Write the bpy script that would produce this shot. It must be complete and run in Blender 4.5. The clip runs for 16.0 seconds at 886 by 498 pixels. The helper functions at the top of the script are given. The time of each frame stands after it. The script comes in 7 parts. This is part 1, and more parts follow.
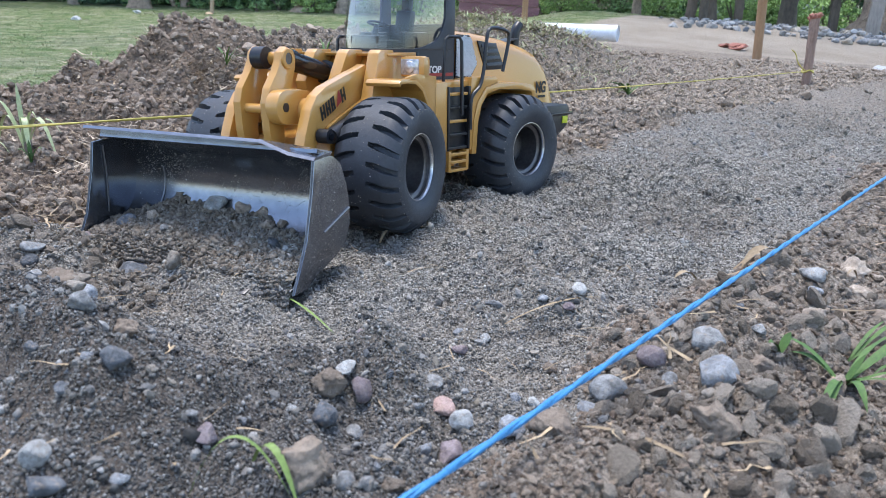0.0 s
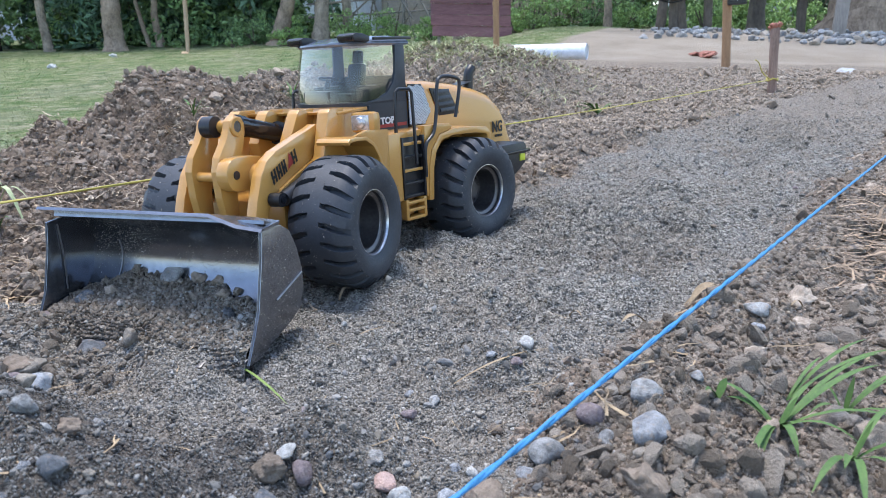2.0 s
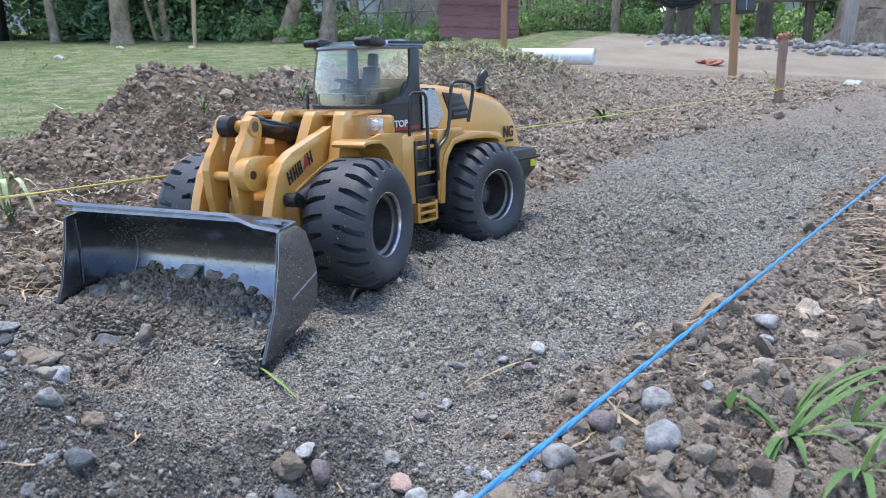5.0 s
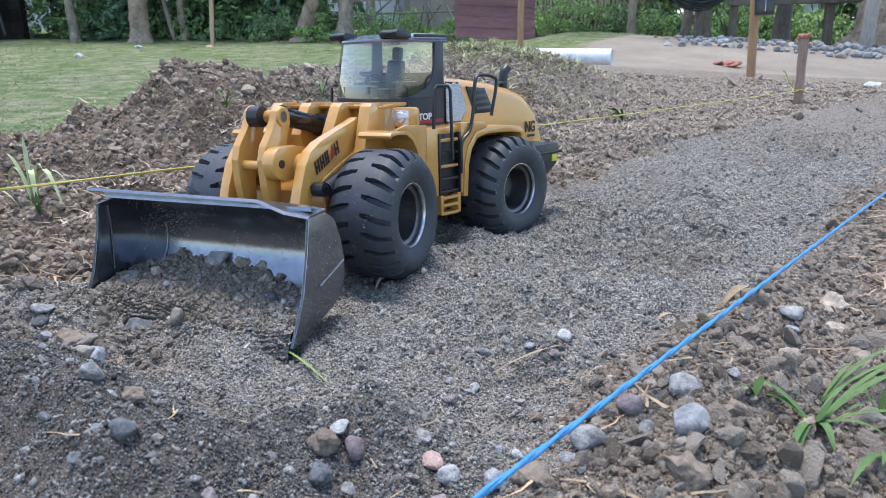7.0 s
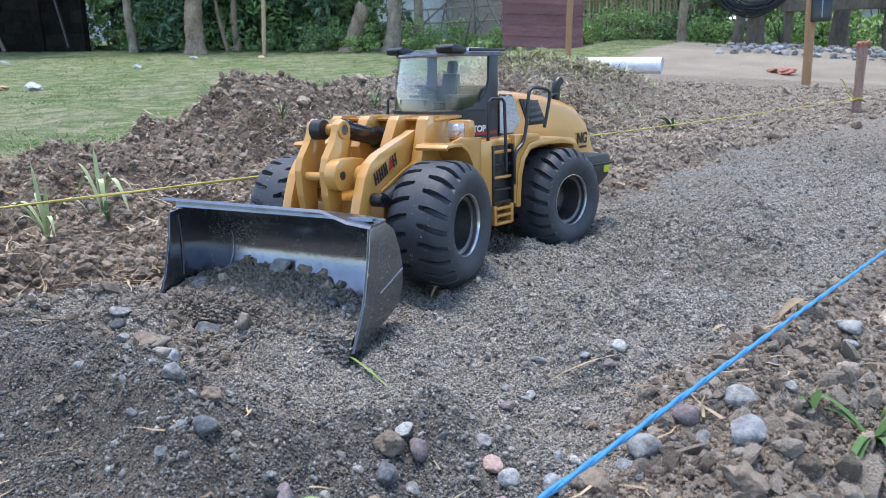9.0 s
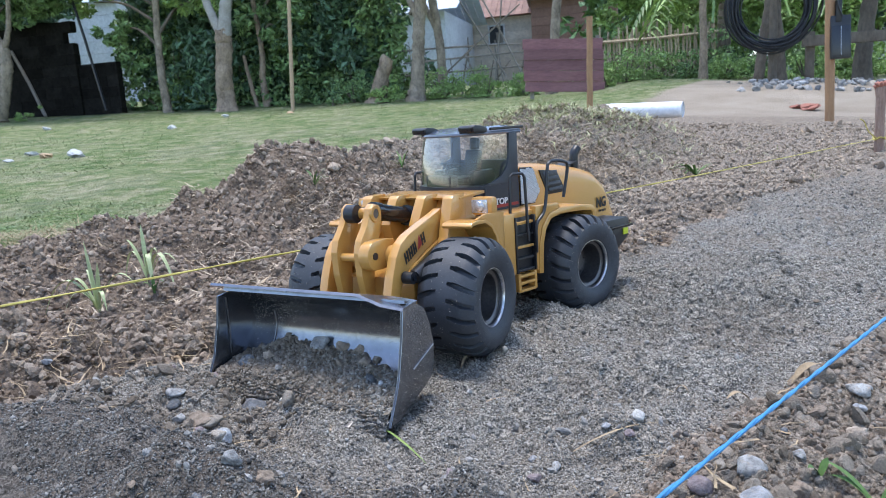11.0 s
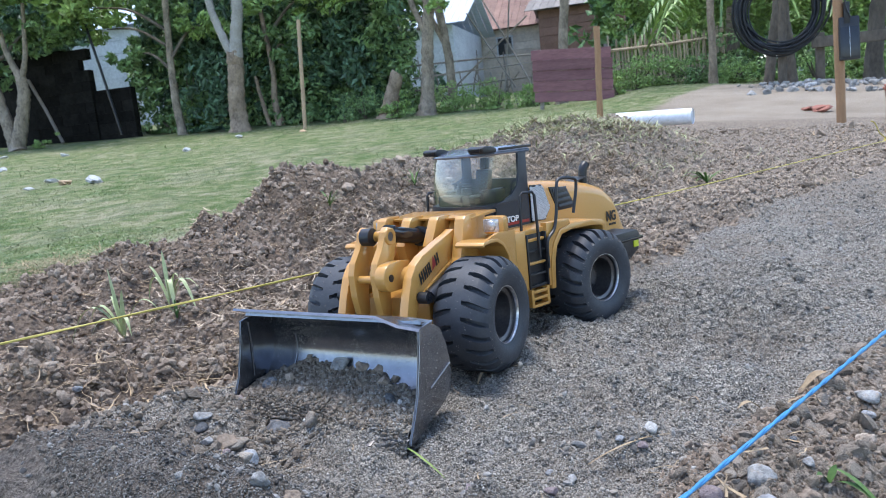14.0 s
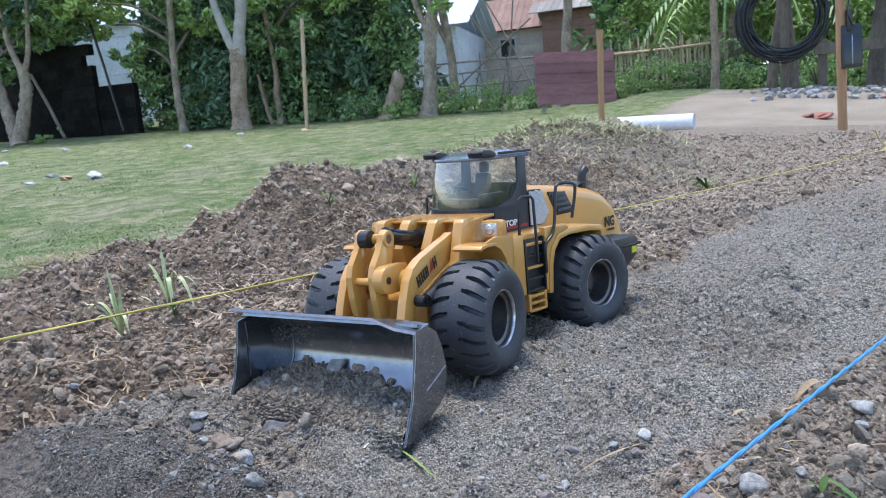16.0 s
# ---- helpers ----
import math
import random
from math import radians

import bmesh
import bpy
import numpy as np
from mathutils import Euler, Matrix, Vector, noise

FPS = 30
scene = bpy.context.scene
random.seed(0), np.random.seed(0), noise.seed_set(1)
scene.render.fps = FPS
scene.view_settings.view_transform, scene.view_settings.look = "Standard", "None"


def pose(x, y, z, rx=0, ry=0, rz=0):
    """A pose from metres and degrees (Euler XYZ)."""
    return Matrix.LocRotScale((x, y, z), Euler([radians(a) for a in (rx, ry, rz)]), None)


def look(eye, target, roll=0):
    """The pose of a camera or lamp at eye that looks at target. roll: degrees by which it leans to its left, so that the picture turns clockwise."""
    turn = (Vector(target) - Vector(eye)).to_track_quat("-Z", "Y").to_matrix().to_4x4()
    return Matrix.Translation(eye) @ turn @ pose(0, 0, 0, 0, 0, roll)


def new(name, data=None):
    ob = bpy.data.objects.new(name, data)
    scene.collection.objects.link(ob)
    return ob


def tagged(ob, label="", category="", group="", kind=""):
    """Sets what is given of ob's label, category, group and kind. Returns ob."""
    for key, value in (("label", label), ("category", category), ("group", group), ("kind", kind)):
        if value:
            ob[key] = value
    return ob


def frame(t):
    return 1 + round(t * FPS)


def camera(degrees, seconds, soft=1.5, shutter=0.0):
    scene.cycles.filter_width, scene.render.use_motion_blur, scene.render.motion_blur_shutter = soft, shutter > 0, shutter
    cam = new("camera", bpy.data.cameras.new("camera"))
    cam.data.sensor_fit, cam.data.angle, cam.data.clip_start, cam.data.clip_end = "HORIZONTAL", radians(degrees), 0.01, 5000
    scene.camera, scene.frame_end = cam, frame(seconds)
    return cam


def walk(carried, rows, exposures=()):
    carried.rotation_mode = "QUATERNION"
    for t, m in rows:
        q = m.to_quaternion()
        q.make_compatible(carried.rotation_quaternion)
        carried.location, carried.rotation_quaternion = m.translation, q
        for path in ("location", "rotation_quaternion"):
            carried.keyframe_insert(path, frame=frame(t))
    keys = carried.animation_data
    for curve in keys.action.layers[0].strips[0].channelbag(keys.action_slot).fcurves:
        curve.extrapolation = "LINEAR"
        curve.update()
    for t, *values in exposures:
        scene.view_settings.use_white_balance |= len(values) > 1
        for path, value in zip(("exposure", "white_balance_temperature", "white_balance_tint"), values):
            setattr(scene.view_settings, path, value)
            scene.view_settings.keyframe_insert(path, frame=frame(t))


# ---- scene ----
cam = camera(62.8, 16.0, 0.4)
cam.data.dof.use_dof = True
cam.data.dof.focus_distance = 0.8
cam.data.dof.aperture_fstop = 19.0
PATH = [
    (0, (0.095, -0.819, 0.197), (-0.223, 1.079, -0.347), 0.7),
    (0.5, (0.106, -0.824, 0.213), (-0.23, 1.073, -0.323), -0.5),
    (1, (0.122, -0.821, 0.23), (-0.209, 1.084, -0.279), -2.1),
    (1.5, (0.131, -0.817, 0.231), (-0.178, 1.096, -0.266), -2.7),
    (2, (0.13, -0.817, 0.23), (-0.166, 1.099, -0.263), -2.9),
    (2.5, (0.123, -0.819, 0.225), (-0.174, 1.097, -0.268), -2.8),
    (3, (0.129, -0.826, 0.239), (-0.181, 1.092, -0.237), -3.6),
    (3.5, (0.142, -0.825, 0.244), (-0.161, 1.098, -0.215), -4.3),
    (4, (0.138, -0.827, 0.242), (-0.164, 1.096, -0.216), -4.2),
    (4.2, (0.134, -0.825, 0.243), (-0.166, 1.095, -0.228), -3.6),
    (6.3, (0.111, -0.827, 0.22), (-0.188, 1.087, -0.278), -0.7),
    (6.5, (0.112, -0.83, 0.224), (-0.197, 1.083, -0.271), -1.0),
    (7, (0.11, -0.836, 0.227), (-0.223, 1.075, -0.261), -1.1),
    (7.5, (0.11, -0.834, 0.222), (-0.241, 1.073, -0.27), -1.1),
    (8, (0.104, -0.84, 0.223), (-0.277, 1.061, -0.267), -0.8),
    (8.5, (0.098, -0.849, 0.226), (-0.324, 1.046, -0.253), -0.9),
    (9, (0.103, -0.854, 0.233), (-0.351, 1.038, -0.231), -1.4),
    (9.5, (0.11, -0.856, 0.242), (-0.367, 1.037, -0.195), -2.2),
    (10, (0.107, -0.875, 0.257), (-0.39, 1.022, -0.134), -2.4),
    (10.2, (0.108, -0.881, 0.262), (-0.398, 1.017, -0.117), -2.4),
    (12.3, (0.13, -0.903, 0.285), (-0.411, 0.996, -0.032), -6.6),
    (12.5, (0.124, -0.904, 0.281), (-0.4, 1.0, -0.037), -6.4),
    (13, (0.137, -0.897, 0.288), (-0.392, 1.006, -0.03), -6.5),
    (13.5, (0.126, -0.908, 0.286), (-0.431, 0.986, -0.033), -6.0),
    (14, (0.126, -0.914, 0.289), (-0.447, 0.977, -0.02), -5.7),
    (14.5, (0.128, -0.914, 0.288), (-0.449, 0.977, -0.017), -5.6),
    (15, (0.14, -0.915, 0.295), (-0.442, 0.974, -0.005), -5.6),
    (15.5, (0.129, -0.918, 0.287), (-0.457, 0.969, -0.022), -5.2),
    (16, (0.129, -0.915, 0.292), (-0.444, 0.977, -0.015), -4.8),
]
EXPOSURE, KELVIN = 1.52, 6450.0
walk(cam, [(t, look(eye, target, roll)) for t, eye, target, roll in PATH], [(0.0, EXPOSURE, KELVIN, 10.0), (16.0, EXPOSURE, KELVIN, 10.0)])

# ---- sky and sun: an open evening sky with a veiled sun ----
world = bpy.data.worlds.new("sky")
scene.world = world
world.use_nodes = True
wn = world.node_tree.nodes
sky = wn.new("ShaderNodeTexSky")
sky.sky_type = "NISHITA"
sky.sun_disc = False
sky.sun_elevation = radians(76)
sky.sun_rotation = radians(-45)
sky.air_density, sky.dust_density, sky.ozone_density = 1.0, 1.0, 1.0
wn["Background"].inputs["Strength"].default_value = 0.15
world.node_tree.links.new(sky.outputs["Color"], wn["Background"].inputs["Color"])
sun = new("sun", bpy.data.lights.new("sun", "SUN"))
sun.data.energy, sun.data.angle, sun.data.color = 1.35, radians(18), (1.0, 0.97, 0.93)
sun.matrix_world = look((0, 0, 5), (0.12, -0.12, 3.8))

# ---- materials ----
def nodes_of(name):
    m = bpy.data.materials.new(name)
    m.use_nodes = True
    nt = m.node_tree
    return m, nt.nodes, nt.links, nt.nodes["Principled BSDF"]


def ramp(n, l, fac, stops):
    r = n.new("ShaderNodeValToRGB")
    while len(r.color_ramp.elements) < len(stops):
        r.color_ramp.elements.new(0.5)
    for e, (p, c) in zip(r.color_ramp.elements, stops):
        e.position, e.color = p, (*c, 1)
    l.new(fac, r.inputs["Fac"])
    return r.outputs["Color"]


def mixed(n, l, fac, a, b, mode="MIX"):
    m = n.new("ShaderNodeMix")
    m.data_type, m.blend_type = "RGBA", mode
    for sock, val in ((m.inputs["Factor"], fac), (m.inputs["A"], a), (m.inputs["B"], b)):
        if isinstance(val, (int, float)):
            sock.default_value = val
        elif isinstance(val, tuple):
            sock.default_value = (*val, 1)
        else:
            l.new(val, sock)
    return m.outputs["Result"]


def noise_tex(n, l, scale, detail=4.0, rough=0.6, coord="Object", stretch=None):
    tc = n.new("ShaderNodeTexCoord")
    t = n.new("ShaderNodeTexNoise")
    t.inputs["Scale"].default_value, t.inputs["Detail"].default_value, t.inputs["Roughness"].default_value = scale, detail, rough
    src = tc.outputs[coord]
    if stretch:
        mp = n.new("ShaderNodeMapping")
        mp.inputs["Scale"].default_value = stretch
        l.new(src, mp.inputs["Vector"])
        src = mp.outputs["Vector"]
    l.new(src, t.inputs["Vector"])
    return t.outputs["Fac"]


def voronoi(n, l, scale, feature="F1", out="Distance", coord="Object"):
    tc = n.new("ShaderNodeTexCoord")
    t = n.new("ShaderNodeTexVoronoi")
    t.feature = feature
    t.inputs["Scale"].default_value = scale
    l.new(tc.outputs[coord], t.inputs["Vector"])
    return t.outputs[out]


def bump(n, l, bsdf, height, strength=0.5, distance=0.002, after=None):
    b = n.new("ShaderNodeBump")
    b.inputs["Strength"].default_value, b.inputs["Distance"].default_value = strength, distance
    l.new(height, b.inputs["Height"])
    if after is not None:
        l.new(after, b.inputs["Normal"])
    l.new(b.outputs["Normal"], bsdf.inputs["Normal"])
    return b.outputs["Normal"]


def surface(name, dark, light, rough=0.6, scale=30.0, metal=0.0, bump_d=0.0, bump_scale=None, fine=None, rough_var=0.1, stretch=None, coat=0.0, vary=0.0, islands=0.0):
    """A surface whose colour wanders between two tones at two scales, with fine relief."""
    m, n, l, b = nodes_of(name)
    f1 = noise_tex(n, l, scale, 5, 0.6, stretch=stretch)
    col = ramp(n, l, f1, [(0.3, dark), (0.7, light)])
    f2 = noise_tex(n, l, fine or scale * 7, 3, 0.7, stretch=stretch)
    col = mixed(n, l, 0.35, col, ramp(n, l, f2, [(0.3, tuple(c * 0.55 for c in dark)), (0.7, tuple(min(1, c * 1.25) for c in light))]))
    if vary or islands:
        if islands:
            g = n.new("ShaderNodeNewGeometry")
            rnd = g.outputs["Random Per Island"]
        else:
            g = n.new("ShaderNodeObjectInfo")
            rnd = g.outputs["Random"]
        k = islands or vary
        hs = n.new("ShaderNodeHueSaturation")
        mr = n.new("ShaderNodeMapRange")
        mr.inputs["To Min"].default_value, mr.inputs["To Max"].default_value = 1 - k, 1 + k
        l.new(rnd, mr.inputs["Value"])
        l.new(mr.outputs["Result"], hs.inputs["Value"])
        l.new(col, hs.inputs["Color"])
        col = hs.outputs["Color"]
    l.new(col, b.inputs["Base Color"])
    mr = n.new("ShaderNodeMapRange")
    mr.inputs["To Min"].default_value, mr.inputs["To Max"].default_value = max(0.02, rough - rough_var), min(1, rough + rough_var)
    l.new(f2, mr.inputs["Value"])
    l.new(mr.outputs["Result"], b.inputs["Roughness"])
    b.inputs["Metallic"].default_value = metal
    b.inputs["Coat Weight"].default_value = coat
    if bump_d:
        bump(n, l, b, noise_tex(n, l, bump_scale or scale * 5, 4, 0.65, stretch=stretch), 0.7, bump_d)
    return m


def dusty(m, amount=0.35, scale=160.0, tone=(0.23, 0.19, 0.14), low=0.56):
    """Adds specks of dry dust over a material's colour, and takes its gloss there."""
    n, l = m.node_tree.nodes, m.node_tree.links
    b = n["Principled BSDF"]
    f = noise_tex(n, l, scale, 6, 0.75)
    mr = n.new("ShaderNodeMapRange")
    mr.inputs["From Min"].default_value, mr.inputs["From Max"].default_value = low, low + 0.14
    mr.inputs["To Max"].default_value = amount
    l.new(f, mr.inputs["Value"])
    src = b.inputs["Base Color"].links[0].from_socket if b.inputs["Base Color"].links else tuple(b.inputs["Base Color"].default_value)[:3]
    l.new(mixed(n, l, mr.outputs["Result"], src, tone), b.inputs["Base Color"])
    return m


M = {}
M["yellow"] = dusty(surface("yellow_paint", (0.52, 0.262, 0.06), (0.56, 0.288, 0.07), 0.28, 6, bump_d=0.00004, bump_scale=900, fine=2500, rough_var=0.03, coat=0.6), 0.12, 420, low=0.68)
M["black"] = dusty(surface("black_plastic", (0.010, 0.011, 0.014), (0.016, 0.017, 0.021), 0.38, 25, bump_d=0.0002, bump_scale=700), 0.10, 120)
M["cabgrey"] = dusty(surface("dark_blue_grey_plastic", (0.022, 0.027, 0.038), (0.03, 0.036, 0.05), 0.4, 20, bump_d=0.0001, bump_scale=600), 0.08, 120)
M["gloss_black"] = surface("gloss_black_plastic", (0.008, 0.009, 0.012), (0.012, 0.013, 0.017), 0.16, 25)
M["rubber"] = dusty(surface("tyre_rubber", (0.024, 0.028, 0.036), (0.044, 0.05, 0.062), 0.55, 60, bump_d=0.0005, bump_scale=600), 0.55, 420, (0.3, 0.28, 0.24), 0.64)
dusty(M["rubber"], 0.4, 75, (0.3, 0.27, 0.22), 0.66)
M["rim"] = surface("gunmetal_rim", (0.1, 0.097, 0.1), (0.17, 0.165, 0.17), 0.4, 40, metal=0.9, bump_d=0.0001, bump_scale=600)
M["rimlip"] = surface("worn_rim_lip", (0.36, 0.365, 0.38), (0.72, 0.725, 0.74), 0.3, 120, metal=1.0)
M["bucket"] = dusty(surface("dark_bucket_steel", (0.19, 0.2, 0.225), (0.28, 0.292, 0.32), 0.2, 18, metal=0.9, bump_d=0.0001, bump_scale=300, rough_var=0.05), 0.1, 420, (0.3, 0.25, 0.18), 0.64)
M["bare"] = surface("worn_bare_steel", (0.16, 0.165, 0.18), (0.32, 0.33, 0.36), 0.42, 150, metal=1.0)
M["worn"] = surface("dull_worn_steel", (0.07, 0.074, 0.085), (0.2, 0.205, 0.225), 0.55, 90, metal=0.9)
# black gloss roof: the sky's blue-grey reflection is put into the base colour
M["roof"] = surface("sky_tinted_gloss_plastic", (0.1, 0.12, 0.16), (0.13, 0.155, 0.2), 0.22, 20, coat=0.6)
M["chrome"] = surface("chrome", (0.6, 0.6, 0.6), (0.7, 0.7, 0.7), 0.12, 60, metal=1.0)
M["red"] = surface("red_decal", (0.3, 0.025, 0.025), (0.36, 0.035, 0.03), 0.4, 40)
M["decal_black"] = surface("black_decal", (0.01, 0.01, 0.01), (0.014, 0.014, 0.014), 0.45, 40)
M["decal_white"] = surface("white_decal", (0.7, 0.7, 0.7), (0.78, 0.78, 0.78), 0.45, 40)
M["reflector"] = surface("lime_reflector", (0.55, 0.6, 0.03), (0.62, 0.66, 0.05), 0.35, 60)
M["mesh_metal"] = surface("grille_metal", (0.42, 0.46, 0.53), (0.62, 0.67, 0.74), 0.4, 200, metal=0.5)


def glass(name, tint):
    """Thin clear sheet: what lies behind shows through, the sky mirrors on it, most where it turns away."""
    m, n, l, b = nodes_of(name)
    clear, gloss, mix, fres = n.new("ShaderNodeBsdfTransparent"), n.new("ShaderNodeBsdfGlossy"), n.new("ShaderNodeMixShader"), n.new("ShaderNodeLayerWeight")
    clear.inputs["Color"].default_value = (*tint, 1)
    gloss.inputs["Roughness"].default_value = 0.02
    fres.inputs["Blend"].default_value = 0.35
    amount = n.new("ShaderNodeMapRange")
    amount.inputs["To Min"].default_value, amount.inputs["To Max"].default_value = 0.05, 0.5
    l.new(fres.outputs["Facing"], amount.inputs["Value"])
    l.new(amount.outputs["Result"], mix.inputs["Fac"])
    l.new(clear.outputs["BSDF"], mix.inputs[1])
    l.new(gloss.outputs["BSDF"], mix.inputs[2])
    l.new(mix.outputs["Shader"], n["Material Output"].inputs["Surface"])
    n.remove(b)
    return m


M["glass"] = glass("cab_glass", (0.93, 0.95, 0.965))
M["lens"] = surface("lamp_lens", (0.2, 0.2, 0.21), (0.7, 0.7, 0.72), 0.12, 330, coat=0.5, metal=0.4)

# ground: gravel, turned soil, grass turf and pale packed sand, each in its own zone of the sheet
m, n, l, b = nodes_of("ground_mix")
g_att, s_att, d_att, p_att = (n.new("ShaderNodeAttribute") for _ in range(4))
p_att.attribute_name = "dry"
g_att.attribute_name, s_att.attribute_name, d_att.attribute_name = "gravel", "turf", "drive"
grain = voronoi(n, l, 800, out="Color")
sep = n.new("ShaderNodeSeparateColor")
l.new(grain, sep.inputs["Color"])
gcol = ramp(n, l, sep.outputs["Red"], [(0.0, (0.04, 0.04, 0.038)), (0.28, (0.14, 0.136, 0.13)), (0.6, (0.33, 0.321, 0.303)), (1.0, (0.62, 0.61, 0.59))])
gcol = mixed(n, l, 1.0, gcol, (1.0, 0.95, 0.87), "MULTIPLY")
gcol = mixed(n, l, 0.25, gcol, ramp(n, l, noise_tex(n, l, 9, 6, 0.68), [(0.3, (0.05, 0.046, 0.042)), (0.48, (0.14, 0.132, 0.122)), (0.7, (0.25, 0.243, 0.232))]))
scol = ramp(n, l, noise_tex(n, l, 9, 6, 0.7), [(0.25, (0.08, 0.057, 0.042)), (0.5, (0.21, 0.156, 0.115)), (0.8, (0.39, 0.3, 0.228))])
scol = mixed(n, l, 0.4, scol, ramp(n, l, noise_tex(n, l, 160, 4, 0.7), [(0.3, (0.045, 0.033, 0.025)), (0.7, (0.3, 0.236, 0.18))]))
tcol = ramp(n, l, noise_tex(n, l, 2.2, 7, 0.75), [(0.38, (0.06, 0.135, 0.028)), (0.46, (0.11, 0.18, 0.05)), (0.52, (0.19, 0.205, 0.1)), (0.58, (0.34, 0.295, 0.22))])
tcol = mixed(n, l, 1.0, tcol, (0.7, 0.78, 0.76), "MULTIPLY")
tcol = mixed(n, l, 0.25, tcol, ramp(n, l, noise_tex(n, l, 40, 4, 0.7), [(0.3, (0.11, 0.14, 0.045)), (0.7, (0.32, 0.32, 0.16))]))
tcol = mixed(n, l, 0.5, tcol, ramp(n, l, noise_tex(n, l, 7, 6, 0.8), [(0.4, (0.035, 0.085, 0.018)), (0.5, (0.15, 0.185, 0.07)), (0.6, (0.4, 0.355, 0.24))]))
dcol = ramp(n, l, noise_tex(n, l, 2.2, 5, 0.6), [(0.3, (0.26, 0.218, 0.172)), (0.7, (0.37, 0.318, 0.258))])
pcol = ramp(n, l, noise_tex(n, l, 220, 6, 0.8), [(0.36, (0.07, 0.056, 0.044)), (0.5, (0.24, 0.2, 0.16)), (0.64, (0.44, 0.375, 0.31))])
scol = mixed(n, l, p_att.outputs["Fac"], scol, pcol)
col = mixed(n, l, g_att.outputs["Fac"], scol, gcol)
col = mixed(n, l, s_att.outputs["Fac"], col, tcol)
col = mixed(n, l, d_att.outputs["Fac"], col, dcol)
# shade of the near mound's slope, multiplied into the ground's colour
shade_att = n.new("ShaderNodeAttribute")
shade_att.attribute_name = "damp"
col = mixed(n, l, shade_att.outputs["Fac"], col, mixed(n, l, 1.0, col, (0.5, 0.49, 0.5), "MULTIPLY"))
l.new(col, b.inputs["Base Color"])
b.inputs["Roughness"].default_value = 0.95
b.inputs["Specular IOR Level"].default_value = 0.25
nb = bump(n, l, b, voronoi(n, l, 800), 0.9, 0.0016)
nb = bump(n, l, b, noise_tex(n, l, 75, 6, 0.7), 0.8, 0.007, nb)
rip = n.new("ShaderNodeMapping")
rip.inputs["Rotation"].default_value = (0, 0, radians(30))
rip.inputs["Scale"].default_value = (14, 48, 14)
rip_tex = n.new("ShaderNodeTexNoise")
rip_tex.inputs["Scale"].default_value, rip_tex.inputs["Detail"].default_value = 1.0, 3.0
rip_at = n.new("ShaderNodeTexCoord")
l.new(rip_at.outputs["Object"], rip.inputs["Vector"])
l.new(rip.outputs["Vector"], rip_tex.inputs["Vector"])
rip_on = n.new("ShaderNodeMath")
rip_on.operation = "MULTIPLY"
l.new(rip_tex.outputs["Fac"], rip_on.inputs[0])
l.new(g_att.outputs["Fac"], rip_on.inputs[1])
nb = bump(n, l, b, rip_on.outputs["Value"], 1.0, 0.007, nb)
bump(n, l, b, voronoi(n, l, 130, "SMOOTH_F1"), 0.8, 0.009, nb)
M["ground"] = m


def grains(name, tones, rough=0.85, fine=400, bump_d=0.0008, strong=0.6):
    """Stones or clods: each island takes one tone of the row, with grain of its own."""
    m, n, l, b = nodes_of(name)
    g = n.new("ShaderNodeNewGeometry")
    base = ramp(n, l, g.outputs["Random Per Island"], [(i / max(1, len(tones) - 1), t) for i, t in enumerate(tones)])
    f = noise_tex(n, l, fine, 5, 0.7)
    col = mixed(n, l, 0.75, base, ramp(n, l, f, [(0.25, (0.35, 0.35, 0.35)), (0.75, (0.95, 0.95, 0.95))]), "MULTIPLY")
    l.new(col, b.inputs["Base Color"])
    b.inputs["Roughness"].default_value = rough
    b.inputs["Specular IOR Level"].default_value = 0.3
    bump(n, l, b, f, strong, bump_d)
    return m


M["gravel_grain"] = grains("gravel_grain", [(0.07, 0.066, 0.06), (0.37, 0.335, 0.285), (0.15, 0.141, 0.128), (0.48, 0.445, 0.39), (0.2, 0.188, 0.17), (0.6, 0.575, 0.53), (0.28, 0.236, 0.178), (0.41, 0.385, 0.345)], 0.8, 700, 0.0005)
# darker copy of the gravel tones, painting the mound's shaded slope
M["shade_grain"] = grains("shade_gravel_grain", [(0.03, 0.029, 0.029), (0.19, 0.178, 0.16), (0.065, 0.065, 0.066), (0.3, 0.285, 0.262), (0.11, 0.108, 0.105), (0.42, 0.41, 0.39), (0.15, 0.128, 0.1), (0.23, 0.225, 0.22)], 0.6, 700, 0.0005)
M["clod"] = grains("soil_clod", [(0.19, 0.135, 0.097), (0.5, 0.395, 0.305), (0.31, 0.232, 0.173), (0.58, 0.475, 0.375), (0.39, 0.303, 0.23), (0.24, 0.186, 0.142)], 0.95, 520, 0.003, 1.0)
M["bucket_clod"] = grains("damp_clod", [(0.16, 0.125, 0.097), (0.4, 0.335, 0.265), (0.27, 0.217, 0.168), (0.48, 0.42, 0.35), (0.33, 0.268, 0.212), (0.22, 0.19, 0.16)], 0.95, 520, 0.002, 1.0)
M["pale_clod"] = grains("dry_clod", [(0.36, 0.3, 0.237), (0.2, 0.16, 0.122), (0.46, 0.395, 0.325), (0.3, 0.245, 0.192)], 0.95, 600, 0.003, 1.0)
M["heap_clod"] = grains("heap_clod", [(0.31, 0.238, 0.176), (0.54, 0.44, 0.345), (0.41, 0.325, 0.248), (0.6, 0.5, 0.4), (0.47, 0.38, 0.297), (0.34, 0.274, 0.21)], 0.95, 330, 0.004, 1.0)
